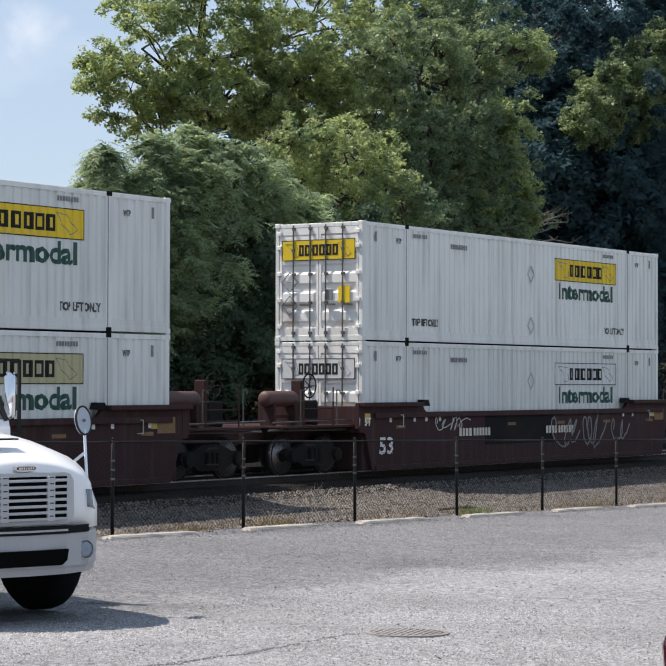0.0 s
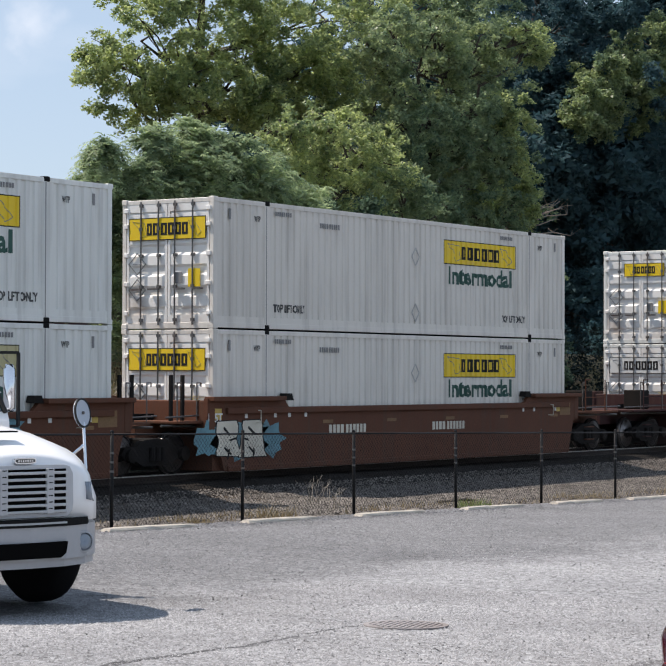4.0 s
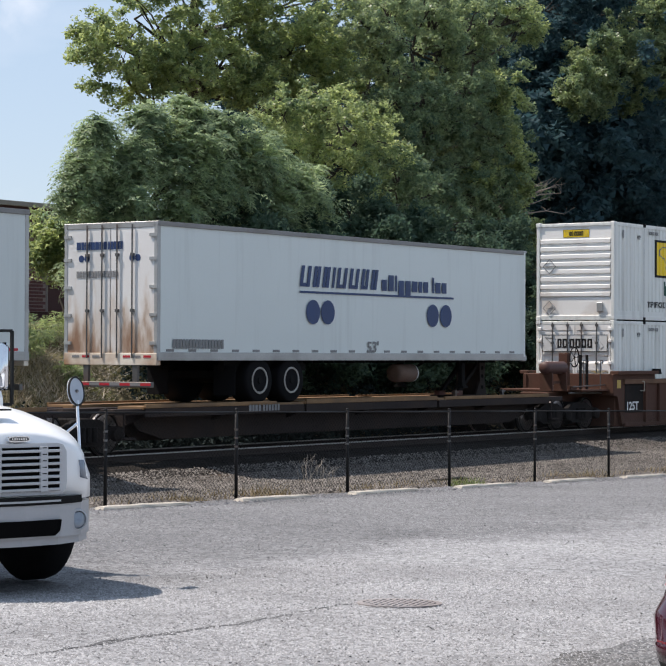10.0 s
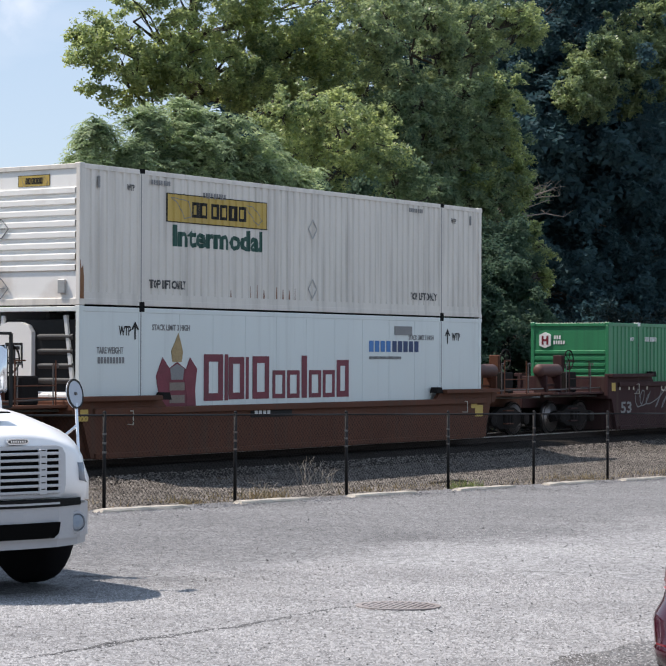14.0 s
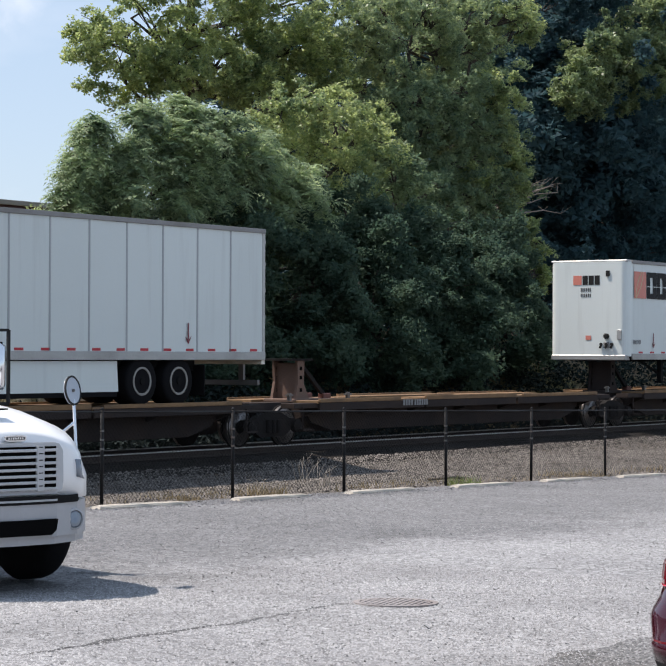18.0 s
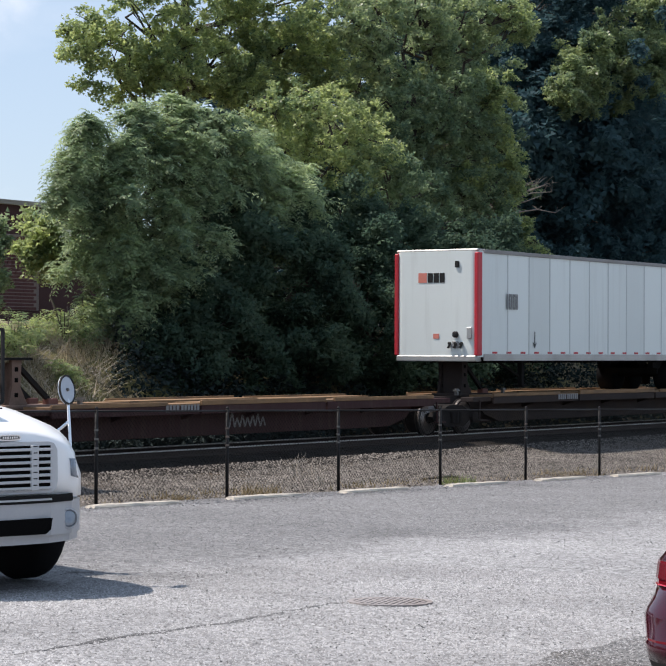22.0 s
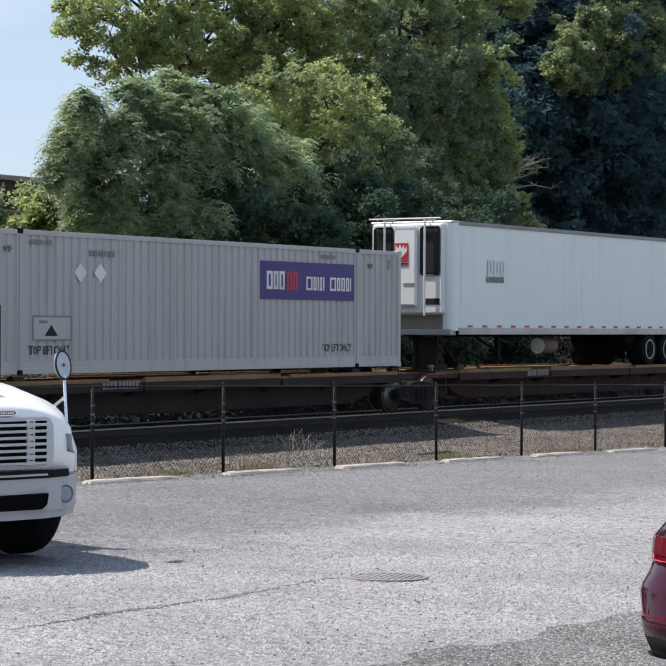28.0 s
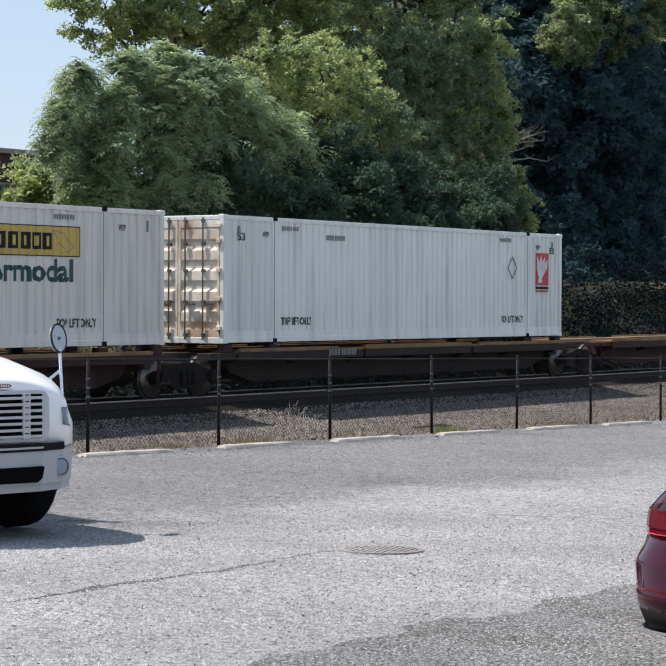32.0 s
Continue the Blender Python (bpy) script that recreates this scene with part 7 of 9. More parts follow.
dirty = rust_row(jb_container("dirty white container with gold sign and green service name", ("ls", GD), "cream_box", "wall"), 5.0, 7.6)
part("rust_run", Geo().prism([(0.01, 0.13), (0.13, 0.13), (0.13, 0.55), (0.10, 0.82), (0.05, 0.74), (0.01, 0.95)], -WIDTH / 2 - 0.004, -WIDTH / 2 + 0.01, "y"), "rust_streak", dirty)
stack(14, dirty, crest_container())


def tan_container():
    box = container("plain tan corrugated container with heavily rust-streaked end", "tan_box", "none")
    W2 = WIDTH / 2
    g = Geo()
    n = 12
    p = (2 * W2 - 0.26) / n
    ys = []
    for i in range(n):
        ys += [(-W2 + 0.13 + p * i, 0.0), (-W2 + 0.13 + p * (i + 0.4), 0.0), (-W2 + 0.13 + p * (i + 0.5), 0.045), (-W2 + 0.13 + p * (i + 0.9), 0.045)]
    ys.append((W2 - 0.13, 0.0))
    g.v = [(0.03 + d, y, z) for y, d in ys for z in (0.12, 2.8)]
    g.f = [(2 * i, 2 * i + 1, 2 * i + 3, 2 * i + 2) for i in range(len(ys) - 1)]
    part("end_wall", g, "rust_end", box, "rust-streaked corrugated end")
    part("end_vent", Geo().box(-0.01, 0.04, -0.05, 0.30, 2.60, 2.72), "ink", box)
    bars((0.6,) * 4 + (0,) + (0.6,) * 6, 0.45, 2.30, 0.12, 0.02, "faint", box, "serial_number", flip=True)
    y = INK_Y
    bars((0.45,) * 7, 2.5, 2.30, 0.17, y, "soft_ink", box, "serial_number", gap=0.2)
    for x in (1.55, LENGTH - 1.4):
        lettering("WTP", "soft_ink", x, 2.3, 0.18, y, box, "clearance_mark", 0.28)
    lettering("53", "soft_ink", 0.25, 0.38, 0.2, y, box, "length_mark", 0.26)
    hazard_diamond(8.2, 0.62, y, box, 0.30, "faint")
    return box


place(tan_container(), SLOTS[25][1], SPINE_BASE)


def courier_container():
    box = container("grey corrugated container with a purple rectangular sign", "grey_box")
    lift_marks(box)
    y = INK_Y
    part("sign", Geo().box(10.1, 14.0, y - 0.006, y, 1.62, 2.5), "purple", box, "purple sign panel")
    bars((0.55, 0.45, 0.5), 10.35, 1.85, 0.42, y - 0.006, "white_ink", box, gap=0.1)
    bars((0.5, 0.45), 11.15, 1.85, 0.42, y - 0.006, "red_ink", box, gap=0.1)
    bars((0.8, 0.4, 0.15, 0.3, 0.15), 11.95, 1.85, 0.32, y - 0.006, "white_ink", box, gap=0.14)
    bars((0.8, 0.45, 0.5, 0.4, 0.15), 12.95, 1.85, 0.32, y - 0.006, "white_ink", box, gap=0.14)
    brand = part("door_sign", Geo().box(-0.02, 0.02, -1.05, 1.05, 1.98, 2.42), "purple", box, "purple sign panel")
    bars((0.55, 0.45, 0.5), 0.95, 2.10, 0.22, -0.02, "white_ink", brand, gap=0.1, flip=True)
    bars((0.5, 0.45), 0.50, 2.10, 0.22, -0.02, "red_ink", brand, gap=0.1, flip=True)
    bars((0.6, 0.4, 0.2, 0.3, 0.2, 0.5, 0.4, 0.4), 0.0, 2.10, 0.18, -0.02, "white_ink", brand, gap=0.15, flip=True)
    for x in (3.82, 4.45):
        part("placard", Geo().prism([(x - 0.2, 2.07), (x, 1.87), (x + 0.2, 2.07), (x, 2.27)], y - 0.006, y, "y"), "white_sign", box, "white diamond placard")
    part("notice_border", Geo().box(2.36, 3.54, y - 0.005, y, 0.68, 1.19), "faint", box)
    plate = part("notice_plate", Geo().box(2.4, 3.5, y - 0.009, y - 0.004, 0.72, 1.15), "grey_box", box)
    part("notice_mark", Geo().prism([(2.72, 0.78), (3.12, 0.78), (2.92, 1.0)], y - 0.013, y - 0.008, "y"), "ink", plate)
    bars((0.5,) * 6, 2.55, 1.03, 0.06, y - 0.009, "faint", plate, "notice_line")
    return box


place(courier_container(), SLOTS[30][1], SPINE_BASE)


def arrow_mark(parent, x, z, s, y, flip=False):
    """Red square badge with a white hand-like arrow and a dark caption bar."""
    def slab(poly, m, name, t0, t1, par):
        if flip:
            pl = [(x - a * s, z + b * s) for a, b in poly]
            return part(name, Geo().prism(pl, y - t1, y - t0, "x"), m, par)
        pl = [(x + a * s, z + b * s) for a, b in poly]
        return part(name, Geo().prism(pl, y - t1, y - t0, "y"), m, par)
    sq = slab([(0, 0.25), (1, 0.25), (1, 1.45), (0, 1.45)], "red_ink", "badge", 0.0, 0.006, parent)
    slab([(0.14, 0.34), (0.52, 0.36), (0.44, 0.48), (0.90, 0.92), (0.90, 1.22), (0.72, 1.05), (0.70, 1.32), (0.50, 1.12), (0.40, 1.38), (0.27, 1.10), (0.08, 1.34), (0.08, 0.86), (0.24, 0.52)], "white_ink", "badge_arrow", 0.006, 0.011, sq)
    slab([(0.0, 0.10), (1.0, 0.10), (1.0, 0.20), (0.0, 0.20)], "ink", "badge_caption", 0.0, 0.006, sq)
    slab([(0.0, 0.0), (1.0, 0.0), (1.0, 0.06), (0.0, 0.06)], "red_ink", "badge_caption", 0.0, 0.006, sq)


def arrow_reefer_box():
    box = container("white smooth refrigerated container with red arrow badge and grey lift posts", "trailer", "open", smooth_sides=True)
    y = INK_Y
    arrow_mark(box, 2.75, 1.28, 0.78, y - 0.006)
    for x in (2.0, LENGTH - 2.0):
        poly = [(x - 0.38, 0.16), (x + 0.38, 0.16), (x + 0.34, 0.30), (x + 0.15, 0.46), (x + 0.15, 2.42), (x + 0.34, 2.60), (x + 0.38, 2.75), (x - 0.38, 2.75), (x - 0.34, 2.60), (x - 0.15, 2.42), (x - 0.15, 0.46), (x - 0.34, 0.30)]
        part("post_shield", Geo().prism(poly, y - 0.02, y - 0.002, "y"), "post_grey", box, "grey lift post shield")
    lettering("TOP LIFT ONLY", "soft_ink", 3.0, 0.30, 0.19, y - 0.006, box, "lift_notice", 1.35)
    lettering("TOP LIFT ONLY", "soft_ink", LENGTH - 4.0, 0.30, 0.17, y - 0.006, box, "lift_notice", 1.35)
    lettering("53FT", "soft_ink", LENGTH - 1.28, 1.98, 0.26, y - 0.006, box, "length_mark", 0.75)
    lettering("XHC", "soft_ink", LENGTH - 1.24, 1.58, 0.26, y - 0.006, box, "length_mark", 0.65)
    lettering("STACK LIMIT 3 HIGH", "faint", 3.05, 2.52, 0.12, y - 0.006, box, "stack_notice", 1.5)
    lettering("STACK LIMIT 3 HIGH", "faint", LENGTH - 4.1, 2.52, 0.12, y - 0.006, box, "stack_notice", 1.5)
    for x in (1.15, LENGTH - 1.45):
        lettering("WTP", "soft_ink", x, 2.48, 0.18, y - 0.006, box, "clearance_mark", 0.3)
    bars((0.5,) * 4 + (0,) + (0.5,) * 6, 0.35, 1.90, 0.13, y - 0.006, "faint", box, "serial_number")
    unit = part("cooling_unit", Geo().box(0.16, 0.9, -1.14, 0.80, 0.6, 2.62, 0.05), "rusty_door", box, "stained white cooling unit housing")
    part("intake_grille", Geo().prism([(-1.10, 1.42), (0.46, 1.78), (0.48, 2.42), (0.30, 2.52), (-1.10, 2.52)], 0.11, 0.19, "x"), "soft_ink", unit, "dark grey intake panel")
    part("grille_joint", Geo().box(0.105, 0.112, -0.36, -0.33, 1.62, 2.51), "ink", unit)
    part("unit_window", Geo().box(0.12, 0.17, 0.50, 0.76, 2.12, 2.36), "ink", unit)
    part("maker_plate", Geo().box(0.13, 0.17, 0.0, 0.60, 2.555, 2.60), "faint", unit)
    part("side_panel_door", Geo().box(0.13, 0.17, 0.26, 0.78, 0.63, 1.74, 0.012), "rusty_door", unit, "rust-streaked access panel")
    part("access_panel", Geo().box(0.13, 0.17, -0.40, 0.22, 0.63, 1.52, 0.012), "door", unit)
    part("access_panel", Geo().box(0.13, 0.17, -1.12, -0.44, 0.63, 1.34, 0.012), "rusty_door", unit)
    part("exhaust_stain", Geo().prism([(-1.0, 1.10), (-0.62, 1.06), (-0.58, 1.22), (-0.74, 1.34), (-1.02, 1.30)], 0.122, 0.131, "x"), "dead_wood", unit, "sooty exhaust stain")
    part("badge", Geo().box(0.12, 0.135, -1.04, -0.70, 0.70, 0.88), "ink", unit)
    part("badge", Geo().box(0.12, 0.135, 0.0, 0.14, 0.92, 1.0), "ink", unit)
    tray = part("tank_tray", Geo().box(0.06, 0.9, -1.15, 1.15, 0.16, 0.56, 0.03), "hitch_cast", box, "brown-stained tank guard")
    for y0 in (-1.10, -0.42, 0.30):
        part("tray_panel", Geo().box(0.03, 0.07, y0, y0 + 0.62, 0.22, 0.52, 0.01), "alu", tray)
    part("top_bar", Geo().box(0.02, 0.12, -1.2, 1.2, 2.66, 2.76, 0.02), "post_grey", box)
    arrow_mark(box, 0.72, 1.80, 0.20, 0.157, True)
    for s in (-1, 1):
        part("end_brace", Geo().bar((0.06, s * 1.2, 0.55), (0.06, s * 1.02, 0.98), 0.05, 0.05).bar((0.06, s * 1.2, 1.70), (0.06, s * 1.02, 2.15), 0.05, 0.05), "white_sign", box, "white diagonal brace")
        part("tube_stay", Geo().cyl((0.14, s * 1.06, 0.5), (0.14, s * 1.06, 2.7), 0.035, 8), "post_grey", box)
    return box


place(arrow_reefer_box(), SLOTS[32][1], SPINE_BASE)


def arrow_corrugated():
    box = container("white corrugated container with a small red arrow badge", "white_box", door_paint="rusty_door")
    lift_marks(box)
    arrow_mark(box, LENGTH - 1.55, 1.25, 0.75, INK_Y - 0.001)
    for x in (0.55, LENGTH - 0.75):
        lettering("53", "ink", x, 2.32, 0.18, INK_Y, box, "length_mark", 0.26)
    hazard_diamond(LENGTH - 2.9, 1.9, INK_Y, box, 0.30, "faint")
    return box


place(arrow_corrugated(), SLOTS[34][1], SPINE_BASE)


# trailers
def drt_mark(t, x, z, h, y=None, flip=False):
    """Orange square with pale arcs beside three heavy black blocks."""
    y = -WIDTH / 2 - 0.024 if y is None else y
    if flip:
        part("logo_square", Geo().box(y - 0.006, y, x - h, x, z, z + h), "orange", t)
        bars((0.62, 0.62, 0.6), x - 1.12 * h, z, h, y, "ink", t, gap=0.1, flip=True)
    else:
        sq = part("logo_square", Geo().box(x, x + h * 1.0, y - 0.005, y, z, z + h), "orange", t)
        g = Geo()
        for k in range(6):
            a, b = k / 6, (k + 1) / 6
            for f in (lambda u: 0.15 + 0.55 * u * u, lambda u: 0.85 - 0.7 * (1 - u) ** 2):
                g.bar((x + h * 0.85 * f(a), y - 0.008, z + h * a), (x + h * 0.85 * f(b), y - 0.008, z + h * b), 0.005, 0.035 * h)
        part("logo_arcs", g, "faded_yellow", sq)
        c = x + h * 1.08
        for w in (0.82, 0.78, 0.70):
            # an open block of heavy strokes, cut by a thin level gap
            k = 0.27 * h
            for z0, z1, end in ((z, z + 0.44 * h, 0), (z + 0.475 * h, z + h, 1)):
                g = Geo().box(c, c + k, y - 0.005, y, z0, z1).box(c + w * h - k, c + w * h, y - 0.005, y, z0, z1)
                e = (z0, z0 + 0.2 * h) if end == 0 else (z1 - 0.2 * h, z1)
                g.box(c + k, c + w * h - k, y - 0.005, y, *e)
                part("logo_block", g, "ink", t)
            c += w * h + 0.05 * h


def arrow_down(t, x, z, ink="soft_ink"):
    y = -WIDTH / 2 - 0.024
    part("lift_arrow", Geo().box(x - 0.02, x + 0.02, y - 0.005, y, z + 0.10, z + 0.46).prism([(x - 0.11, z + 0.17), (x, z), (x + 0.11, z + 0.17), (x, z + 0.09)], y - 0.005, y, "y"), ink, t)


def nose_fittings(t):
    """Hose sockets, plates and a lamp on the flat nose, which faces backwards."""
    part("gladhand_plate", Geo().box(-0.03, 0.0, -0.72, -0.52, 1.30, 1.48, 0.01), "faint", t, "grey hose connection plate")
    part("socket", Geo().lathe([(-0.08, 0.05), (-0.06, 0.085), (0.0, 0.085)], (0, -0.62, 1.66), "x", 14), "ink", t, "black round cable socket")
    for y in (-0.80, -0.62, -0.44):
        part("gladhand", Geo().bar((-0.05, y - 0.04, 1.42), (-0.05, y + 0.03, 1.30), 0.05, 0.05).lathe([(-0.07, 0.03), (-0.05, 0.045), (0.0, 0.045)], (0, y, 1.42), "x", 10), "ink", t)
    part("document_box", Geo().box(-0.05, 0.0, -1.12, -0.98, 1.55, 1.85, 0.01), "alu", t)
    part("marker_lamp", Geo().box(-0.04, 0.01, -0.72, -0.60, 3.45, 3.62, 0.01), "ink", t)
    part("caution_plate", Geo().box(-0.012, 0.0, -0.1, 0.08, 1.55, 1.68), "orange", t)


for i, args in ((11, dict(skirt=True)), (17, dict(seams=6.0, second="trailer_worn")), (19, dict(skirt=True, slide=0.55)), (15, dict(skirt=True))):
    nose = NOSE[i]
    t = semi_trailer("white dry van trailer with black block logo and orange square", nose, **args)
    if i == 19:
        drt_mark(t, 0.42, 2.22, 1.22)
    elif nose < 0:
        drt_mark(t, 0.42, 2.80, 0.80)
    else:
        drt_mark(t, LENGTH - 3.9, 2.65, 0.92)
    for x in ((1.75, 13.65) if i == 17 else (3.0, 13.3)):
        arrow_down(t, x, 1.30, "dark_red" if i in (17, 19) else "soft_ink")
    if nose < 0:
        drt_mark(t, 0.50, 3.20, 0.28, -0.004, True)
        for drop in (0.0, 0.17):
            bars((0.3,) * 6, 0.25 if i == 17 else -0.62, (3.0 if i == 17 else 3.58) - drop, 0.11, -0.004, "soft_ink", t, "unit_number", flip=True)
        nose_fittings(t)
        bars((0.35,) * 7, 0.35, 1.42, 0.13, -WIDTH / 2 - 0.024, "faint", t, "unit_number")
    place(t, SLOTS[i][1], DECK)


def alliance(i, nose, reefer):
    t = semi_trailer("white trailer with navy wordmark and paired discs" + (" and cooling unit" if reefer else ", stained doors"), nose, seams=20.0, reefer="louvre" if reefer else False, reefer_tank=True, tape="faint", top=3.86 if reefer else 3.93, doors="low_rust_door", slide=0.0 if reefer else 1.2)
    y = -WIDTH / 2 - 0.024
    x0, up_by = (4.95, 0.0) if nose < 0 else (5.22, 0.11)
    # slanted blocks stand for the capitals, thin ones for the small letters
    a = x0
    for w in (0.50, 0.36, 0.36, 0.16, 0.50, 0.48, 0.40, 0.36):
        z0, z1, k, lean = 2.57 + up_by, 3.06 + up_by, min(0.12, w * 0.6), 0.1
        g = Geo().prism([(a, z0), (a + k, z0), (a + k + lean, z1), (a + lean, z1)], y - 0.005, y, "y")
        if w > 0.3:
            b = a + w - 0.1 - k
            g.prism([(b, z0), (b + k, z0), (b + k + lean, z1), (b + lean, z1)], y - 0.005, y, "y").box(a + k, b, y - 0.005, y, z0, z0 + 0.09)
        part("wordmark_block", g, "navy", t)
        a += w + 0.035
    a = x0 + 3.52
    for w, up, down in ((0.22, 0, 0), (0.24, 1, 0), (0.08, 1, 0), (0.24, 0, 1), (0.24, 0, 1), (0.24, 0, 0), (0.15, 0, 0), (0.22, 0, 0), (0, 0, 0), (0.08, 1, 0), (0.24, 0, 0), (0.22, 0, 0)):
        if w:
            part("wordmark_block", Geo().box(a, a + w, y - 0.005, y, 2.56 - 0.09 * down + up_by, 2.83 + 0.12 * up + up_by), "navy", t)
        a += w + 0.075 if w else 0.13
    part("underline", Geo().box(x0, x0 + 6.93, y - 0.005, y, 2.42 + up_by, 2.47 + up_by), "navy", t)
    for x in (x0 + 0.56, x0 + 1.17, x0 + 5.91, x0 + 6.55):
        part("disc", Geo().lathe([(-0.005, 0.285), (0.0, 0.285)], (x, y, 1.985 + up_by), "y", 28), "navy", t)
    lettering("53'", "faint", 8.1, 1.15, 0.28, y, t, "length_mark", 0.5)
    bars((0.45,) * 16, 0.5 if nose > 0 else 13.1, 1.22, 0.20, y, "faint", t, "web_line", gap=0.12)
    if nose > 0:
        bars((0.7, 0.5, 0.5, 0.2, 0.7, 0.6, 0.6, 0.5, 0, 0.4, 0.4, 0.4, 0.4, 0.4), 0.95, 3.35, 0.17, -0.006, "navy", t, flip=True, gap=0.1)
        for yy in (0.82, 0.66, -0.6, -0.76):
            part("disc", Geo().lathe([(-0.006, 0.075), (0.0, 0.075)], (0, yy, 3.16), "x", 20), "navy", t)
        bars((0.45,) * 14, 0.95, 2.75, 0.14, -0.006, "faint", t, "web_line", flip=True, gap=0.15)
    place(t, SLOTS[i][1], DECK - (0.03 if reefer else 0.0))


alliance(10, 1, False)
alliance(24, -1, True)

t = semi_trailer("white plate trailer with a red square badge, doors to the rear", 1, seams=1.3, reefer_tank=True, joint="trailer", slide=0.7)
arrow_mark(t, LENGTH - 2.3, 2.1, 0.8, -WIDTH / 2 - 0.022)
arrow_mark(t, 0.95, 2.35, 0.75, -0.004, True)
part("caution_plate", Geo().box(-0.012, 0.0, -1.05, -0.78, 2.2, 2.65), "yellow", t)
place(t, SLOTS[20][1], DECK)

t = semi_trailer("white trailer with red-edged nose and grey script name", -1, seams=1.25, joint="soft_seam")
for s in (-1, 1):
    part("nose_edge", Geo().box(-0.02, 0.22, s * 1.25 - 0.06, s * 1.25 + 0.06, 1.1, 3.85, 0.02), "red_ink", t, "red painted nose edge")
drt_mark(t, 0.55, 3.05, 0.26, -0.004, True)
nose_fittings(t)
bars((0.2, 0.4, 0.4, 0.2), 1.5, 2.35, 0.42, -WIDTH / 2 - 0.024, "faint", t, gap=0.1)
for x in (3.1, 13.3):
    arrow_down(t, x, 1.30)
place(t, SLOTS[22][1], DECK - 0.05)

t = semi_trailer("plain white trailer with a red square badge near the nose", 1, seams=20.0, tape="dark_red")
arrow_mark(t, LENGTH - 2.3, 2.1, 0.8, -WIDTH / 2 - 0.022)
place(t, SLOTS[27][1], DECK)

t = semi_trailer("white refrigerated trailer with a cooling unit on its nose", -1, seams=20.0, reefer="window", slide=0.45)
bars((0.6, 0.6, 0.6), 1.8, 2.55, 0.4, -WIDTH / 2 - 0.024, "white_sign", t)
bars((0.5,) * 8, 1.75, 2.35, 0.16, -WIDTH / 2 - 0.024, "faint", t)
arrow_mark(t, 0.32, 2.75, 0.42, -0.28, True)
place(t, SLOTS[29][1], DECK)


# ---- building, trees, bank ----
def build_building():
    b = thing("brick_building", "dark red brick flat-roofed building behind the trees", "building")
    x0, x1, y0, y1, z0, z1 = 40.0, 72.0, 60.0, 76.0, 1.5, 7.55
    part("wall", Geo().box(x0, x1, y0, y0 + 0.4, z0, z1), "brick", b)
    part("side_wall", Geo().box(x1 - 0.4, x1, y0 + 0.4, y1, z0, z1), "brick", b)
    part("side_wall", Geo().box(x0, x0 + 0.4, y0 + 0.4, y1, z0, z1), "brick", b)
    part("back_wall", Geo().box(x0 + 0.4, x1 - 0.4, y1 - 0.4, y1, z0, z1), "brick", b)
    part("roof", Geo().box(x0 + 0.4, x1 - 0.4, y0 + 0.4, y1 - 0.4, z1 - 0.4, z1 - 0.25), "coping", b)
    part("coping", Geo().box(x0 - 0.1, x1 + 0.1, y0 - 0.12, y0 + 0.5, z1, z1 + 0.2, 0.02), "coping", b, "pale metal roof edge")
    w = part("window", Geo().box(67.3, 69.6, y0 - 0.06, y0 + 0.02, 6.3, 6.75), "white_sign", b, "pale high window band")
    # recessed brick panel with level courses
    bed = part("brick_panel", Geo().box(62.0, 67.5, y0 - 0.03, y0 - 0.003, 3.3, 6.30), "mortar", b, "mortar bed of the brick panel")
    part("panel_edge", Geo().box(67.5, 67.56, y0 - 0.08, y0, 3.3, 6.36).box(62.0, 67.5, y0 - 0.08, y0, 6.30, 6.36), "mortar", b)
    for k in range(21):
        z = 3.32 + k * 0.1415
        for j in range(11):
            x = 67.44 - 0.32 * j - 0.16 * (k % 2)
            brick = part("brick", kept("wallbrick", lambda: Geo().box(-0.295, 0.0, -0.06, -0.028, 0.0, 0.105).mesh("wallbrick")), "panel_brick", bed)
            brick.location = (x, y0, z)
    return b


build_building()


def leaf_cloud(name, centres, per, spread, size, material, seed, parent, droop=0.0, hollow=0.0):
    """Leaves in small bunches round twig tips: folded two-triangle blades, every one on its own."""
    rng = np.random.default_rng(seed)
    c = np.asarray(centres, float)
    n = len(c) * per
    base = np.repeat(c, per, 0)
    off = rng.normal(0, 1, (n, 3))
    off /= np.linalg.norm(off, axis=1)[:, None] + 1e-6
    off *= (rng.random((n, 1)) ** 0.5) * spread
    off[:, 2] *= 0.75
    off[:, 2] -= droop * np.abs(off[:, 0] + off[:, 1])
    p = base + off
    s = size * (0.6 + 0.8 * rng.random((n, 1)))
    a = rng.normal(0, 1, (n, 3))
    a[:, 2] = a[:, 2] * 0.6 - 0.35
    a /= np.linalg.norm(a, axis=1)[:, None]
    up = rng.normal(0, 1, (n, 3)) * 0.75 + np.array([0, 0, 1.0])
    b = np.cross(a, up)
    b /= np.linalg.norm(b, axis=1)[:, None] + 1e-6
    nrm = np.cross(b, a)
    tip = p + a * s * 1.15
    v = np.stack([p + b * s * 0.46, tip + nrm * s * 0.1, p - b * s * 0.46 + a * s * 0.2], 1).reshape(-1, 3)
    f = np.arange(3 * n).reshape(-1, 3)
    return raw_mesh(name, v, f, material, parent)


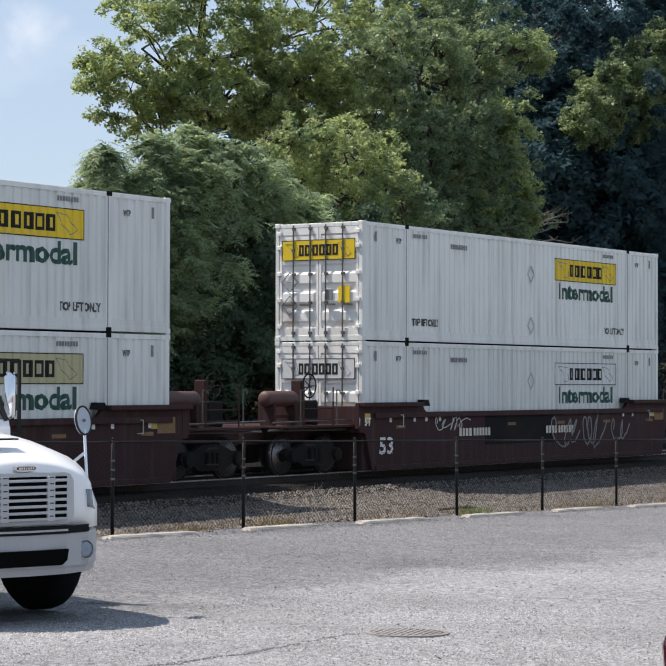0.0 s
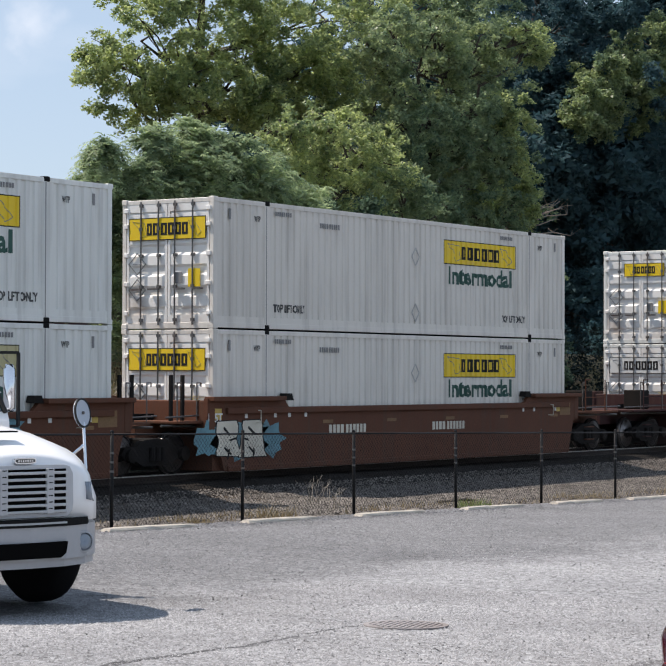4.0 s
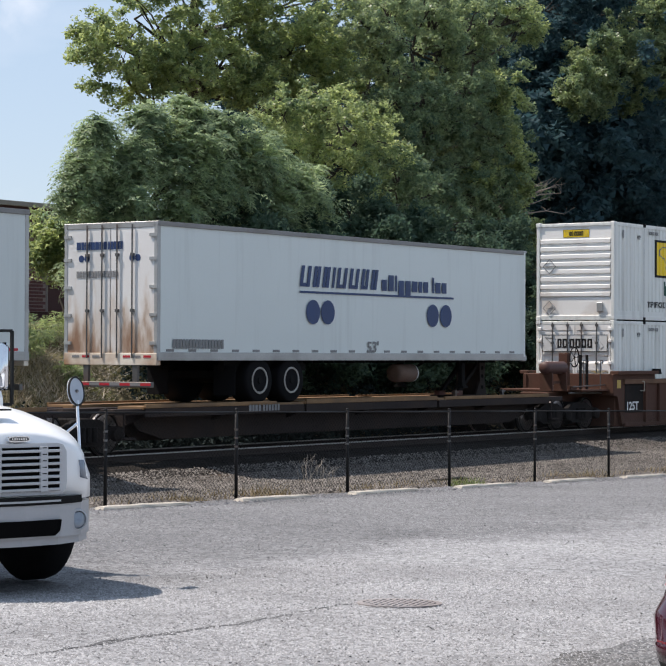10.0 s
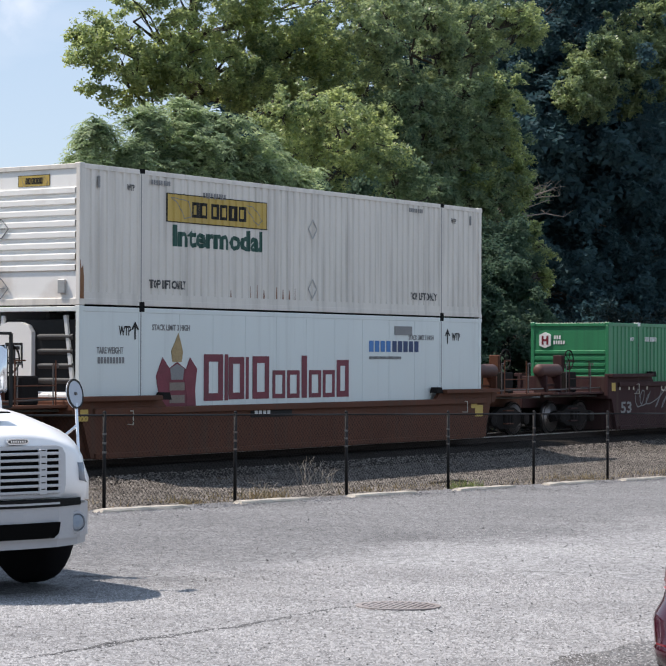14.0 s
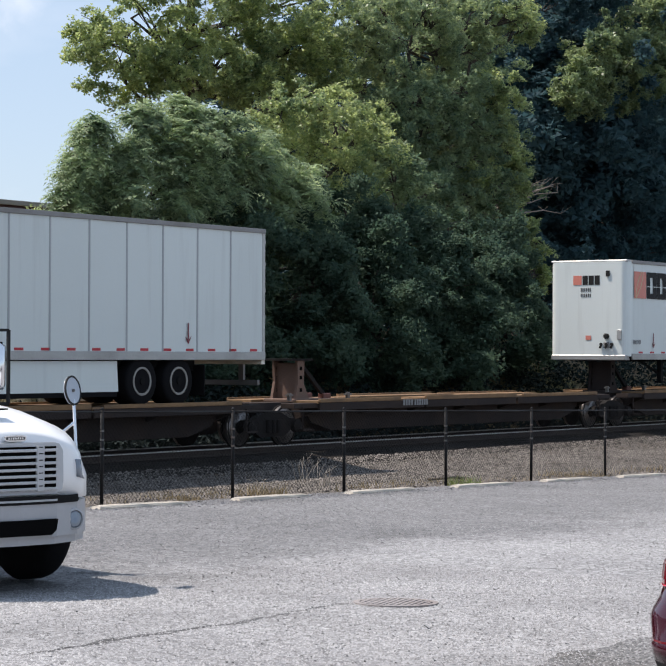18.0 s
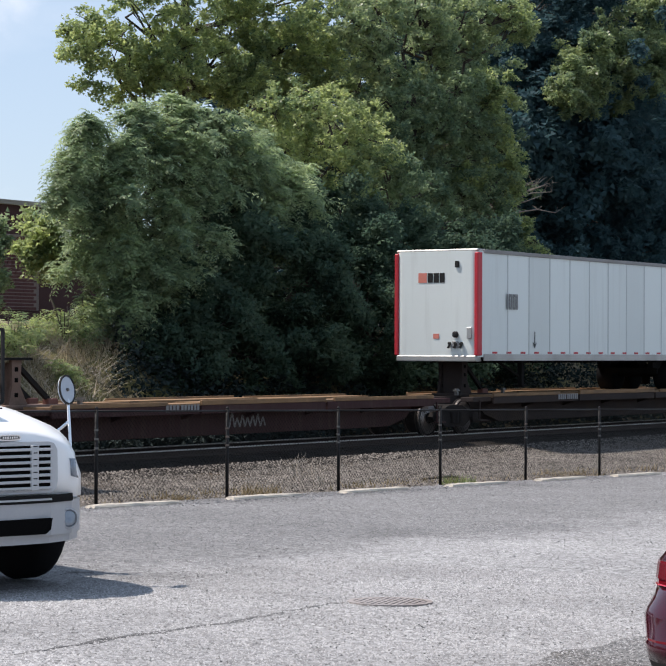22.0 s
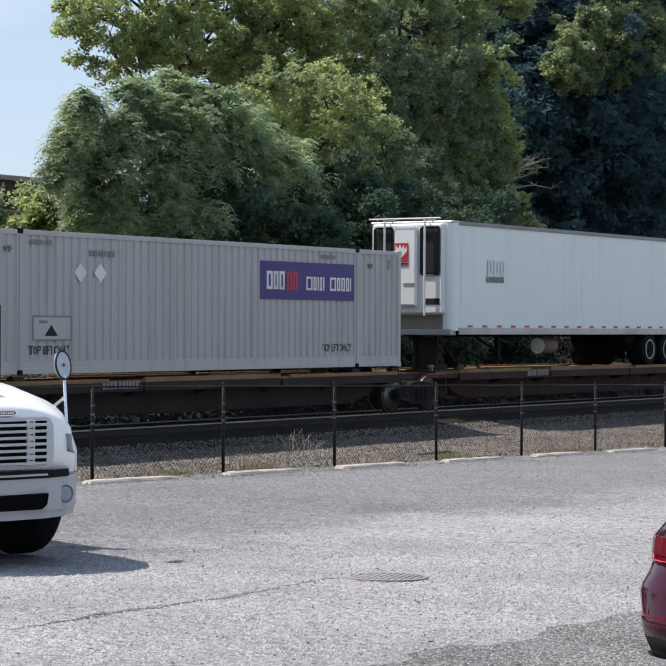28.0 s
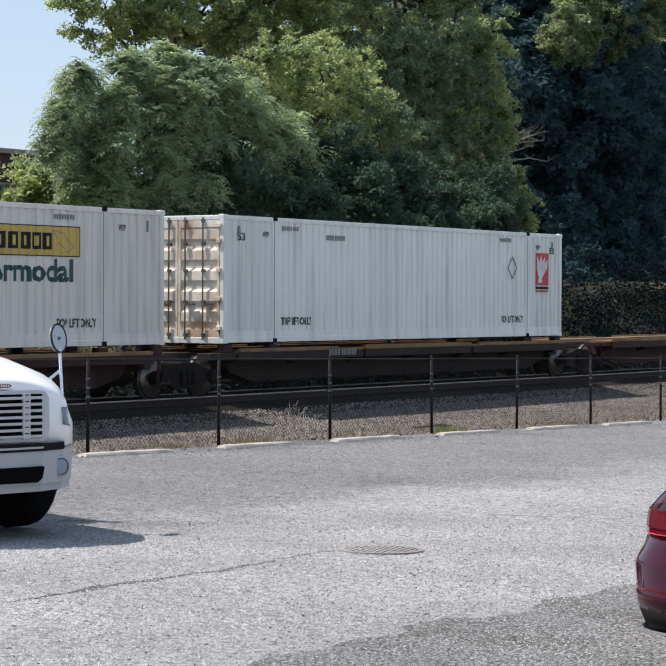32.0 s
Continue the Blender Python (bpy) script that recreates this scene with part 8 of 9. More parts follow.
def crown_points(blobs, density, seed, reach=1.28):
    """Twig tips gathered in small hanging bunches on uneven lobes, so that gaps and shaded hollows stay between them."""
    rng = np.random.default_rng(seed)
    out, core = [], []
    for b in blobs:
        x, y, z, r = b[:4]
        pads = int(8 + 24 * r)
        for k in range(pads):
            d = rng.normal(0, 1, 3) + np.array((0, -0.3, 0.2))
            d /= np.linalg.norm(d)
            lump = 1 + 0.6 * noise.noise((x + d[0] * 2.3, y + d[1] * 2.3, z + d[2] * 2.3))
            c = np.array((x, y, z)) + d * r * lump * reach * rng.uniform(0.25, 1.0) ** 0.6 * np.array((1.0, 1.15, 1.05))
            rc = min(1.0, 0.45 + 0.4 * r) * rng.uniform(0.16, 0.44)
            n = int(density * rc * 1.6) + 2
            e = rng.normal(0, 0.5, (n, 3)) * np.array((1.0, 1.0, 0.8)) * rc
            e[:, 2] -= 0.45 * np.hypot(e[:, 0], e[:, 1])
            out.append(c + e)
        n = int(density * r * r * 0.18) + 3
        d = rng.normal(0, 1, (n, 3))
        d /= np.linalg.norm(d, axis=1)[:, None]
        core.append(np.array((x, y, z)) + d * r * (0.2 + 0.5 * rng.random((n, 1))))
    e = np.concatenate(out + core)
    ok = np.array([p[2] > ground_z(p[0], p[1]) + 0.1 for p in e])
    return e[ok]


def leaf_sprays(name, tips, centre, material, seed, parent, leaf=0.13, reach=0.62, pairs=7):
    """Feathery compound leaves: pairs of narrow leaflets along arching, drooping stalks."""
    rng = np.random.default_rng(seed)
    tips = np.repeat(np.asarray(tips, float), 2, 0)
    n = len(tips)
    out = tips - np.asarray(centre)
    out[:, 2] *= 0.3
    out /= np.linalg.norm(out, axis=1)[:, None] + 1e-6
    d = out * 0.4 + rng.normal(0, 0.9, (n, 3)) * np.array((1, 1, 0.5)) + np.array((0, 0, 0.12))
    d /= np.linalg.norm(d, axis=1)[:, None] + 1e-6
    side = np.cross(d, (0, 0, 1.0))
    side /= np.linalg.norm(side, axis=1)[:, None] + 1e-6
    length = reach * (0.6 + 0.7 * rng.random((n, 1)))
    vs = []
    for k in range(pairs):
        u = (k + 1) / pairs
        p = tips + d * length * u - np.array((0, 0, 1.0)) * length * 0.5 * u * u
        t = d - np.array((0, 0, 1.0)) * u
        t /= np.linalg.norm(t, axis=1)[:, None]
        s = leaf * (1.15 - 0.5 * u) * (0.8 + 0.4 * rng.random((n, 1)))
        for sg in (-1, 1):
            a = t * 0.55 + side * sg * 0.8 + rng.normal(0, 0.16, (n, 3)) - np.array((0, 0, 0.18))
            a /= np.linalg.norm(a, axis=1)[:, None]
            b = np.cross(a, np.cross(side, t) + rng.normal(0, 0.25, (n, 3)))
            b /= np.linalg.norm(b, axis=1)[:, None] + 1e-6
            vs.append(np.stack([p, p + a * s * 0.45 + b * s * 0.17, p + a * s * 1.15, p + a * s * 0.45 - b * s * 0.17], 1))
    v = np.concatenate(vs).reshape(-1, 3)
    k = 4 * np.arange(len(v) // 4)[:, None]
    f = np.concatenate([k + np.array([[0, 1, 2]]), k + np.array([[0, 2, 3]])], 1).reshape(-1, 3)
    return raw_mesh(name, v, f, material, parent)


def tree(name, label, foot, blobs, tips, per, spread, size, material, seed, droop=0.0, trunk=0.3):
    t = thing(name, label, "tree", "trees behind the track")
    x, y = foot
    z = ground_z(x, y) - 0.2
    rng = random.Random(seed)
    g = Geo()
    top = max(b[2] for b in blobs)
    prev, r = Vector((x, y, z)), trunk
    steps = 7
    nodes = []
    for i in range(steps):
        nxt = Vector((x + rng.uniform(-0.5, 0.5) * i / 3, y + rng.uniform(-0.5, 0.5) * i / 3, z + (top - z) * (i + 1) / steps))
        r2 = trunk * (1 - 0.8 * (i + 1) / steps)
        g.cyl(prev, nxt, r, 9, r2, False)
        nodes.append((nxt, r2))
        prev, r = nxt, r2
    part("trunk", g, "bark", t, "", True)
    for b in blobs:
        g = Geo()
        c = Vector(b[:3])
        node, nr = min(nodes, key=lambda q: (q[0] - c).length + max(0, q[0].z - c.z) * 2)
        mid = node.lerp(c, 0.55) + Vector((rng.uniform(-.4, .4), rng.uniform(-.4, .4), rng.uniform(-0.5, 0.1)))
        g.cyl(node, mid, max(0.06, nr * 0.6), 7, max(0.04, nr * 0.35), False)
        g.cyl(mid, c, max(0.04, nr * 0.35), 6, 0.03, False)
        for k in range(7):
            d = Vector((rng.gauss(0, 1), rng.gauss(0, 1), rng.gauss(0.2, 0.8))).normalized()
            e = c + d * b[3] * 0.85
            s = mid.lerp(c, rng.random())
            m2 = s.lerp(e, 0.5) + Vector((0, 0, 0.25))
            g.cyl(s, m2, 0.045, 5, 0.028, False)
            g.cyl(m2, e, 0.028, 5, 0.01, False)
        part("limb", g, "bark", t, "", True)
    pts = crown_points(blobs, tips, seed, 1.12 if droop > 0.3 else 1.25)
    if droop > 0.3:
        leaf_sprays("crown", pts, (x, y, top * 0.6), material, seed, t, size, spread)
    else:
        leaf_cloud("crown", pts, per, spread, size, material, seed, t, droop)
    return t


def set_back(blobs, k):
    """The same lobes seen against the sky, standing k times as far off."""
    return [(EYE[0] + (x - EYE[0]) * k, EYE[1] + (y - EYE[1]) * k, EYE[2] + (z - EYE[2]) * k, r * k) for x, y, z, r in blobs]


# lobes: x, y, z and the lobe's half-width
tree("plane_tree", "tall broad tree with leaves coloured as sunlit yellow-green", (63.5, 49),
     set_back([(50.0, 41, 11.5, 1.62), (48.1, 41, 10.8, 0.7), (52.8, 41, 12.7, 1.79), (56.5, 41, 12.1, 1.88), (54.7, 41, 15.1, 2.2), (59.7, 41, 13.8, 1.82), (49.5, 41, 9.7, 0.92), (51.7, 41, 10.4, 1.36),
      (58.5, 41, 11.2, 1.28), (59.0, 39.6, 9.4, 1.34), (55.2, 40, 9.4, 1.04), (50.9, 41, 13.6, 1.28), (54.8, 41, 10.3, 1.1), (63.0, 41, 15.8, 2.29)], 1.15) +
     [(60.3, 47, 11.8, 0.9), (62.5, 47, 11.9, 0.9), (63.5, 47, 13.5, 0.9), (64.6, 47, 12.6, 0.9), (67.0, 47, 13.0, 0.9), (69.0, 47, 12.9, 0.8), (58.4, 47, 11.3, 0.7), (65.1, 47, 11.2, 0.7), (66.7, 47, 10.9, 0.8)], 11, 20, 0.20, 0.108, "leaf_sun", 11, trunk=0.42)
tree("plane_tree", "tall dense tree, lit and shaded tones put into its leaves", (76.5, 50),
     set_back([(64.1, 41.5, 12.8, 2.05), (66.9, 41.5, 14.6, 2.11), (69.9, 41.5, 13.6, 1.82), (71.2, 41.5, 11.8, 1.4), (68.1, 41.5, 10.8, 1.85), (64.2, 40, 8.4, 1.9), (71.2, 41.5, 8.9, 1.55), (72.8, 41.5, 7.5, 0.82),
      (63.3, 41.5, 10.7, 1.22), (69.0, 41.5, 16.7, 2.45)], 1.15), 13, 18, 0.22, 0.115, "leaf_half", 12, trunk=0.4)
tree("ash_tree", "spreading fine-leaved tree with drooping grey-green sprays", (47.5, 38.5),
     [(47.5, 37.5, 7.2, 0.85), (45.4, 37.5, 6.8, 0.65), (44.5, 37.5, 6.5, 0.4), (49.8, 37.5, 7.0, 1.0), (53.0, 37.5, 6.5, 0.9), (51.8, 37.5, 5.7, 1.0), (47.4, 37.5, 6.6, 1.35), (51.3, 37.5, 7.0, 0.97), (44.8, 37.5, 5.4, 0.9), (44.9, 37.5, 4.1, 0.8),
      (47.0, 37.5, 4.9, 1.56), (46.0, 37.2, 3.5, 1.1), (44.9, 37.0, 2.6, 0.6),
      (44.2, 37.5, 7.6, 0.25), (43.7, 37.5, 6.8, 0.31), (43.5, 37.5, 6.3, 0.25), (43.2, 37.5, 5.7, 0.25), (46.2, 37.5, 8.0, 0.35), (47.9, 37.5, 8.3, 0.41), (49.1, 37.5, 8.2, 0.36)], 22, 30, 0.54, 0.17, "leaf_mid", 13, 0.45, 0.26)
tree("ash_tree", "leafy understorey tree down to the bank, shade in leaf colour", (60, 39),
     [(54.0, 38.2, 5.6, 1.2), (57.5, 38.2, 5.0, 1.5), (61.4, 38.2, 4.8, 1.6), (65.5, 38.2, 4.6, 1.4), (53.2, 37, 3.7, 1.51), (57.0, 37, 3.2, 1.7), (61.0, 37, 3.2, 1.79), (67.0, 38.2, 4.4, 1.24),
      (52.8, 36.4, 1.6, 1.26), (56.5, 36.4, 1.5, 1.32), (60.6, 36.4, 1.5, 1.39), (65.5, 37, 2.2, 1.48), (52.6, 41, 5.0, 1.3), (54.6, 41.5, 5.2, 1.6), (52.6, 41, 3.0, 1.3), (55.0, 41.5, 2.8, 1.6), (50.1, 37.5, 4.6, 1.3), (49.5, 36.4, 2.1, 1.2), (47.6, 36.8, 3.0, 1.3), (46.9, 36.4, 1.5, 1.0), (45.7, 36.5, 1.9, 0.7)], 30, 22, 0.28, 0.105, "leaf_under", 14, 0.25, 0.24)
tree("oak_tree", "very tall tree with shade put into its dark leaf colour", (104, 57.5),
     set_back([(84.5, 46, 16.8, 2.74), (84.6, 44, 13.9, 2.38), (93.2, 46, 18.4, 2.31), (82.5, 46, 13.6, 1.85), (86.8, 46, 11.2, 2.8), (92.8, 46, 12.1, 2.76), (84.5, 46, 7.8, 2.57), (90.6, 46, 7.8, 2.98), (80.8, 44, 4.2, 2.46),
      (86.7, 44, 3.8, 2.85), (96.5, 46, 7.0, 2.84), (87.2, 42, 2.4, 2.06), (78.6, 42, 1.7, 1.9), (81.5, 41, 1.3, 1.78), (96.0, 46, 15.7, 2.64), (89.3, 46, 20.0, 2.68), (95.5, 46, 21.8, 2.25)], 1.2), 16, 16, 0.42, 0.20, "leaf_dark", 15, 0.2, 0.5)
# The last three lobes are added to keep sun off the leaves below.
tree("oak_tree", "tall tree closing the wood behind, shade in its leaf colour", (108, 68),
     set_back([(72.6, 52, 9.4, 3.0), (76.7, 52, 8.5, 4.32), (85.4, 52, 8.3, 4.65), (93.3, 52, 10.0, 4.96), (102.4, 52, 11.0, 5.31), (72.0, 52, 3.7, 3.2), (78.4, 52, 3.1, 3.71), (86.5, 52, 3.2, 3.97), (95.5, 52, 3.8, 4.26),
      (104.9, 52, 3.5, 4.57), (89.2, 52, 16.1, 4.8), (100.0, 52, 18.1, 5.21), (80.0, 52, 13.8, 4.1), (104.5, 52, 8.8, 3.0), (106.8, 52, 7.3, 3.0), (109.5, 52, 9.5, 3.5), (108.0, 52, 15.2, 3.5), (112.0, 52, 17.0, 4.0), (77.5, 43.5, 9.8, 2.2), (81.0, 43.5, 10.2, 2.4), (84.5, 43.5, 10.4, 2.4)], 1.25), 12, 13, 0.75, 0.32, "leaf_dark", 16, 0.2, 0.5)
tree("maple_tree", "leafy tree, its upper boughs coloured as sunlit yellow-green", (110, 60),
     [(96.2, 51, 14.7, 0.74), (97.1, 51, 14.2, 0.64), (97.1, 51, 15.6, 0.86), (99.0, 51, 16.7, 1.09), (100.9, 51, 17.8, 1.21), (103.3, 51, 18.1, 1.24), (106.4, 51, 18.2, 1.15), (106.9, 51, 17.1, 1.04),
      (103.3, 51, 17.0, 1.12), (100.9, 51, 16.3, 1.1), (99.4, 51, 15.2, 0.87), (102.8, 51, 15.8, 0.89), (105.8, 51, 16.1, 0.92), (105.4, 51, 19.9, 0.92), (102.3, 51, 14.6, 0.56), (98.5, 51, 14.3, 0.54)],
     12, 18, 0.22, 0.13, "leaf_top", 19, trunk=0.3)
tree("poplar_tree", "younger tree among the boughs, leaves coloured as sunlit yellow-green", (58.5, 41),
     [(55.6, 40, 9.2, 0.7), (57.0, 40, 9.3, 0.8), (58.5, 40, 9.5, 0.9), (60.2, 40, 8.9, 0.95), (61.4, 40, 8.5, 0.8), (58.0, 40, 7.9, 0.9), (56.4, 40, 8.0, 0.6), (59.5, 40, 7.7, 0.9), (57.8, 40, 6.7, 0.75), (58.7, 40, 6.0, 0.6), (60.7, 40, 7.0, 0.7), (56.9, 40, 5.6, 0.5)],
     14, 15, 0.16, 0.088, "leaf_sun", 23, trunk=0.2)
# The next two trees colour in sunlit patches of the second plane tree.
tree("poplar_tree", "slender tree coloured as the sunlit edge of the dark wood", (73.5, 43),
     [(73.0, 42, 12.1, 0.66), (74.0, 42, 11.5, 0.58), (73.0, 42, 11.0, 0.57), (73.6, 42, 10.0, 0.66), (74.5, 42, 9.4, 0.66), (74.8, 42, 8.8, 0.5), (75.1, 42, 8.0, 0.5), (74.8, 42, 7.5, 0.58), (76.0, 42, 6.5, 0.42), (76.8, 42, 5.9, 0.37),
      (76.9, 42, 4.8, 0.34), (76.8, 42, 4.3, 0.3), (75.2, 42, 14.8, 0.67), (76.0, 42, 14.6, 0.51), (71.7, 42, 8.1, 0.48), (71.0, 42, 8.5, 0.4)],
     14, 15, 0.16, 0.092, "leaf_sun", 24, trunk=0.16)
tree("poplar_tree", "loose-leaved tree coloured as lit bunches hanging before the wood", (69.5, 44),
     [(65.4, 43, 13.4, 0.77), (66.1, 43, 12.7, 0.77), (66.7, 43, 12.2, 0.7), (67.8, 43, 11.7, 0.55), (70.3, 43, 14.0, 0.64), (71.5, 43, 13.8, 0.73), (70.9, 43, 12.9, 0.65), (71.2, 43, 12.3, 0.57), (73.1, 43, 14.3, 0.83), (73.4, 43, 13.5, 0.75),
      (75.1, 43, 14.9, 0.68), (70.0, 43, 14.8, 0.72), (68.1, 43, 14.0, 0.71), (66.7, 43, 14.2, 0.7), (70.2, 43, 10.1, 0.48), (70.7, 43, 9.7, 0.4), (65.8, 43, 9.3, 0.61), (66.4, 43, 8.4, 0.54)],
     13, 15, 0.16, 0.095, "leaf_mix", 27, trunk=0.2)
tree("poplar_tree", "tall tree with loose leaves hanging low, half-lit tone in colour", (70.0, 43.5),
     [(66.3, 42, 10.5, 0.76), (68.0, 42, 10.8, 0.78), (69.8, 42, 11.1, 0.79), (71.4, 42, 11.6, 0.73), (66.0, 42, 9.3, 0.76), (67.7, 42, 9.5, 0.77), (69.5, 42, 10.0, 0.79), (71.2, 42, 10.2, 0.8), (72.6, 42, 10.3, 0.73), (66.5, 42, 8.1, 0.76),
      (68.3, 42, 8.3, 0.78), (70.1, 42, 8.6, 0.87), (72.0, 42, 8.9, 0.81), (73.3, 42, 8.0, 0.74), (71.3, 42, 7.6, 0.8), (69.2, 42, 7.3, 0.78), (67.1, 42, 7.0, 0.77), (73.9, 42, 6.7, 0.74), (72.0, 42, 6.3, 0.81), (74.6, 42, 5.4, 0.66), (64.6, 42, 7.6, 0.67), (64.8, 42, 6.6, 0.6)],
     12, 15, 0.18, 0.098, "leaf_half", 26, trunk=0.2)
tree("poplar_tree", "tree drooping over the understorey, half-lit tone in its leaf colour", (61.5, 39.8),
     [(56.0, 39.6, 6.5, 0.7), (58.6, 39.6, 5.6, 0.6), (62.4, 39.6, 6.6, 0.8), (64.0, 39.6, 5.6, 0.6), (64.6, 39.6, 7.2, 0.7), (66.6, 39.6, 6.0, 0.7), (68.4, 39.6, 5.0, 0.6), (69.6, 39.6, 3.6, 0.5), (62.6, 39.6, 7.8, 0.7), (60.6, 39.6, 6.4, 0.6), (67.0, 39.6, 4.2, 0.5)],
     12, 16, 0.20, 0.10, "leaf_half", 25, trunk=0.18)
tree("small_tree", "yellow-green sapling leaning over the bank", (45.9, 40.3),
     [(45.2, 40, 4.7, 0.55), (44.8, 40, 4.35, 0.4), (45.6, 40, 4.2, 0.5)], 26, 18, 0.22, 0.10, "leaf_sun", 17, 0.25, 0.05)
tree("small_tree", "thin small-leaved sapling on the bank", (43.1, 40),
     [(43.1, 40, 5.0, 0.28), (43.15, 40, 4.4, 0.34), (43.2, 40, 3.7, 0.33), (43.05, 40, 3.1, 0.3)], 18, 12, 0.20, 0.10, "leaf_mid", 18, 0.25, 0.05)


def shrub(x, y, h, w, seed, material="leaf_sun"):
    t = thing("shrub", "light green leafy shrub on the bank", "shrub", "shrubs on the bank")
    z = ground_z(x, y)
    rng = random.Random(seed)
    for k in range(7):
        e = Vector((x + rng.uniform(-w, w), y + rng.uniform(-w, w) * 0.6, z + h * rng.uniform(0.5, 1)))
        part("stem", Geo().cyl((x, y, z - 0.1), e, 0.03, 5, 0.008, False), "bark", t)
    pts = crown_points([(x, y, z + h * 0.5, max(w * 0.7, h * 0.36))], 22, seed)
    leaf_sprays("leaves", pts, (x, y, z + h * 0.4), material, seed, t, 0.10, 0.36, 6)


for k, (x, y, h, w) in enumerate(((40.7, 36.9, 1.0, 0.40), (39.7, 36.6, 0.9, 0.35), (43.2, 37.4, 1.0, 0.45), (46.8, 37.6, 1.8, 1.1), (44.3, 37.5, 1.2, 0.55), (41.4, 35.9, 0.35, 0.40), (42.2, 37.6, 0.6, 0.35))):
    shrub(x, y, h, w, 30 + k)


def grass(name, count, x0, x1, y0, y1, lo, hi, material, label, seed, fall=0.35):
    rng = np.random.default_rng(seed)
    x, y = x0 + (x1 - x0) * rng.random(count), y0 + (y1 - y0) * rng.random(count)
    keep = np.array([noise.noise((a * 0.8, b * 0.8, seed)) > -0.05 for a, b in zip(x, y)])
    keep &= (y < 33) | (x < 42.2 + 1.3 * (y - 35.0) + rng.normal(0, 0.25, count))
    x, y = x[keep], y[keep]
    n = len(x)
    z = np.array([ground_z(a, b) for a, b in zip(x, y)])
    h = lo + (hi - lo) * rng.random(n)
    a = rng.random(n) * 6.283
    w = 0.006 + 0.008 * rng.random(n)
    lean = rng.normal(0, fall, (n, 2)) * h[:, None]
    p = np.stack([x, y, z - 0.02], 1)
    d = np.stack([np.cos(a) * w, np.sin(a) * w, 0 * a], 1)
    tip = p + np.stack([lean[:, 0], lean[:, 1], h], 1)
    v = np.stack([p - d, p + d, tip], 1).reshape(-1, 3)
    f = np.arange(3 * n).reshape(-1, 3)
    return tagged(raw_mesh(name, v, f, material), label, "grass", "", "stuff")


def undergrowth():
    rng = np.random.default_rng(21)
    pts = []
    for k in range(5900):
        x, y = 37.5 + 74.5 * rng.random(), 33.9 + 5.5 * rng.random() ** 1.3
        if x < 42.3 + 1.3 * max(0.0, y - 35.0) and y > 34.8:
            continue
        if noise.noise((x * 0.7, y * 0.7, 3.0)) > -0.25:
            pts.append((x, y, ground_z(x, y) + 0.1 + (0.45 + 0.25 * (y - 33.9)) * rng.random()))
    # Added dark leaves by the track stand for the shade under the cars.
    for k in range(2600):
        x, y = 35.5 + 13.0 * rng.random(), 33.1 + 1.5 * rng.random()
        pts.append((x, y, ground_z(x, y) + 0.05 + 0.5 * rng.random()))
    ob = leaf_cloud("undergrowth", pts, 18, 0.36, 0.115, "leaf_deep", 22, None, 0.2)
    tagged(ob, "tangled undergrowth on the bank behind the track, leaves shade-coloured", "undergrowth", "", "stuff")


undergrowth()
grass("dry_grass", 11000, 36, 45.5, 34.6, 39.0, 0.10, 0.38, "dry_grass", "dry straw-coloured grass on the bank", 5)
grass("fallen_canes", 4200, 37, 46.0, 34.4, 37.8, 0.25, 0.8, "dry_stalk", "pale dead canes fallen across the bank", 9, 1.3)
grass("weeds", 1600, 20, 46, 18.6, 19.6, 0.04, 0.18, "weed", "thin dry weeds along the fence", 6)
for k, (a, b, tall) in enumerate(((25.5, 26.5, 0.24), (23.7, 24.2, 0.10), (30.8, 31.9, 0.20), (28.2, 28.9, 0.16), (35.4, 36.6, 0.14))):
    grass("weed_tuft", 260, a, b, 18.42, 18.95, 0.05, tall, "weed" if k != 2 else "green_weed", "dry yellowing weeds growing through the fence" if k != 2 else "green weeds growing through the fence", 60 + k, 0.45)


def dead_branches():
    """A bare broken limb that sticks out of the dark wood."""
    t = thing("dead_limb", "bare grey dead limb caught between the trees", "branch")
    rng = random.Random(8)
    root = Vector((73.0, 42.6, 6.6))
    main = Geo()
    for k in range(9):
        tip = Vector((75.0 + 3.8 * rng.random(), 41.6 + 0.8 * rng.random(), 7.3 + 1.3 * rng.random()))
        g = Geo()
        p, r = root.lerp(tip, 0.05), 0.068
        for i in range(4):
            q = root.lerp(tip, (i + 1) / 4) + Vector((0, 0, 0.3 * math.sin((i + 1) * 0.8))) + Vector((rng.gauss(0, 0.08), rng.gauss(0, 0.08), rng.gauss(0, 0.08)))
            g.cyl(p, q, r, 5, r * 0.7, False)
            for j in range(2):
                tw = Geo().cyl(q, q + Vector((rng.uniform(0.1, 0.7), rng.gauss(0, 0.2), rng.uniform(-0.1, 0.5))), r * 0.4, 4, 0.006, False)
                part("twig", tw, "dead_wood", t)
            p, r = q, r * 0.7
        part("dead_branch", g, "dead_wood", t)
    part("limb", Geo().cyl((70.0, 43.0, 5.2), root, 0.09, 7, 0.06, False), "dead_wood", t)


dead_branches()


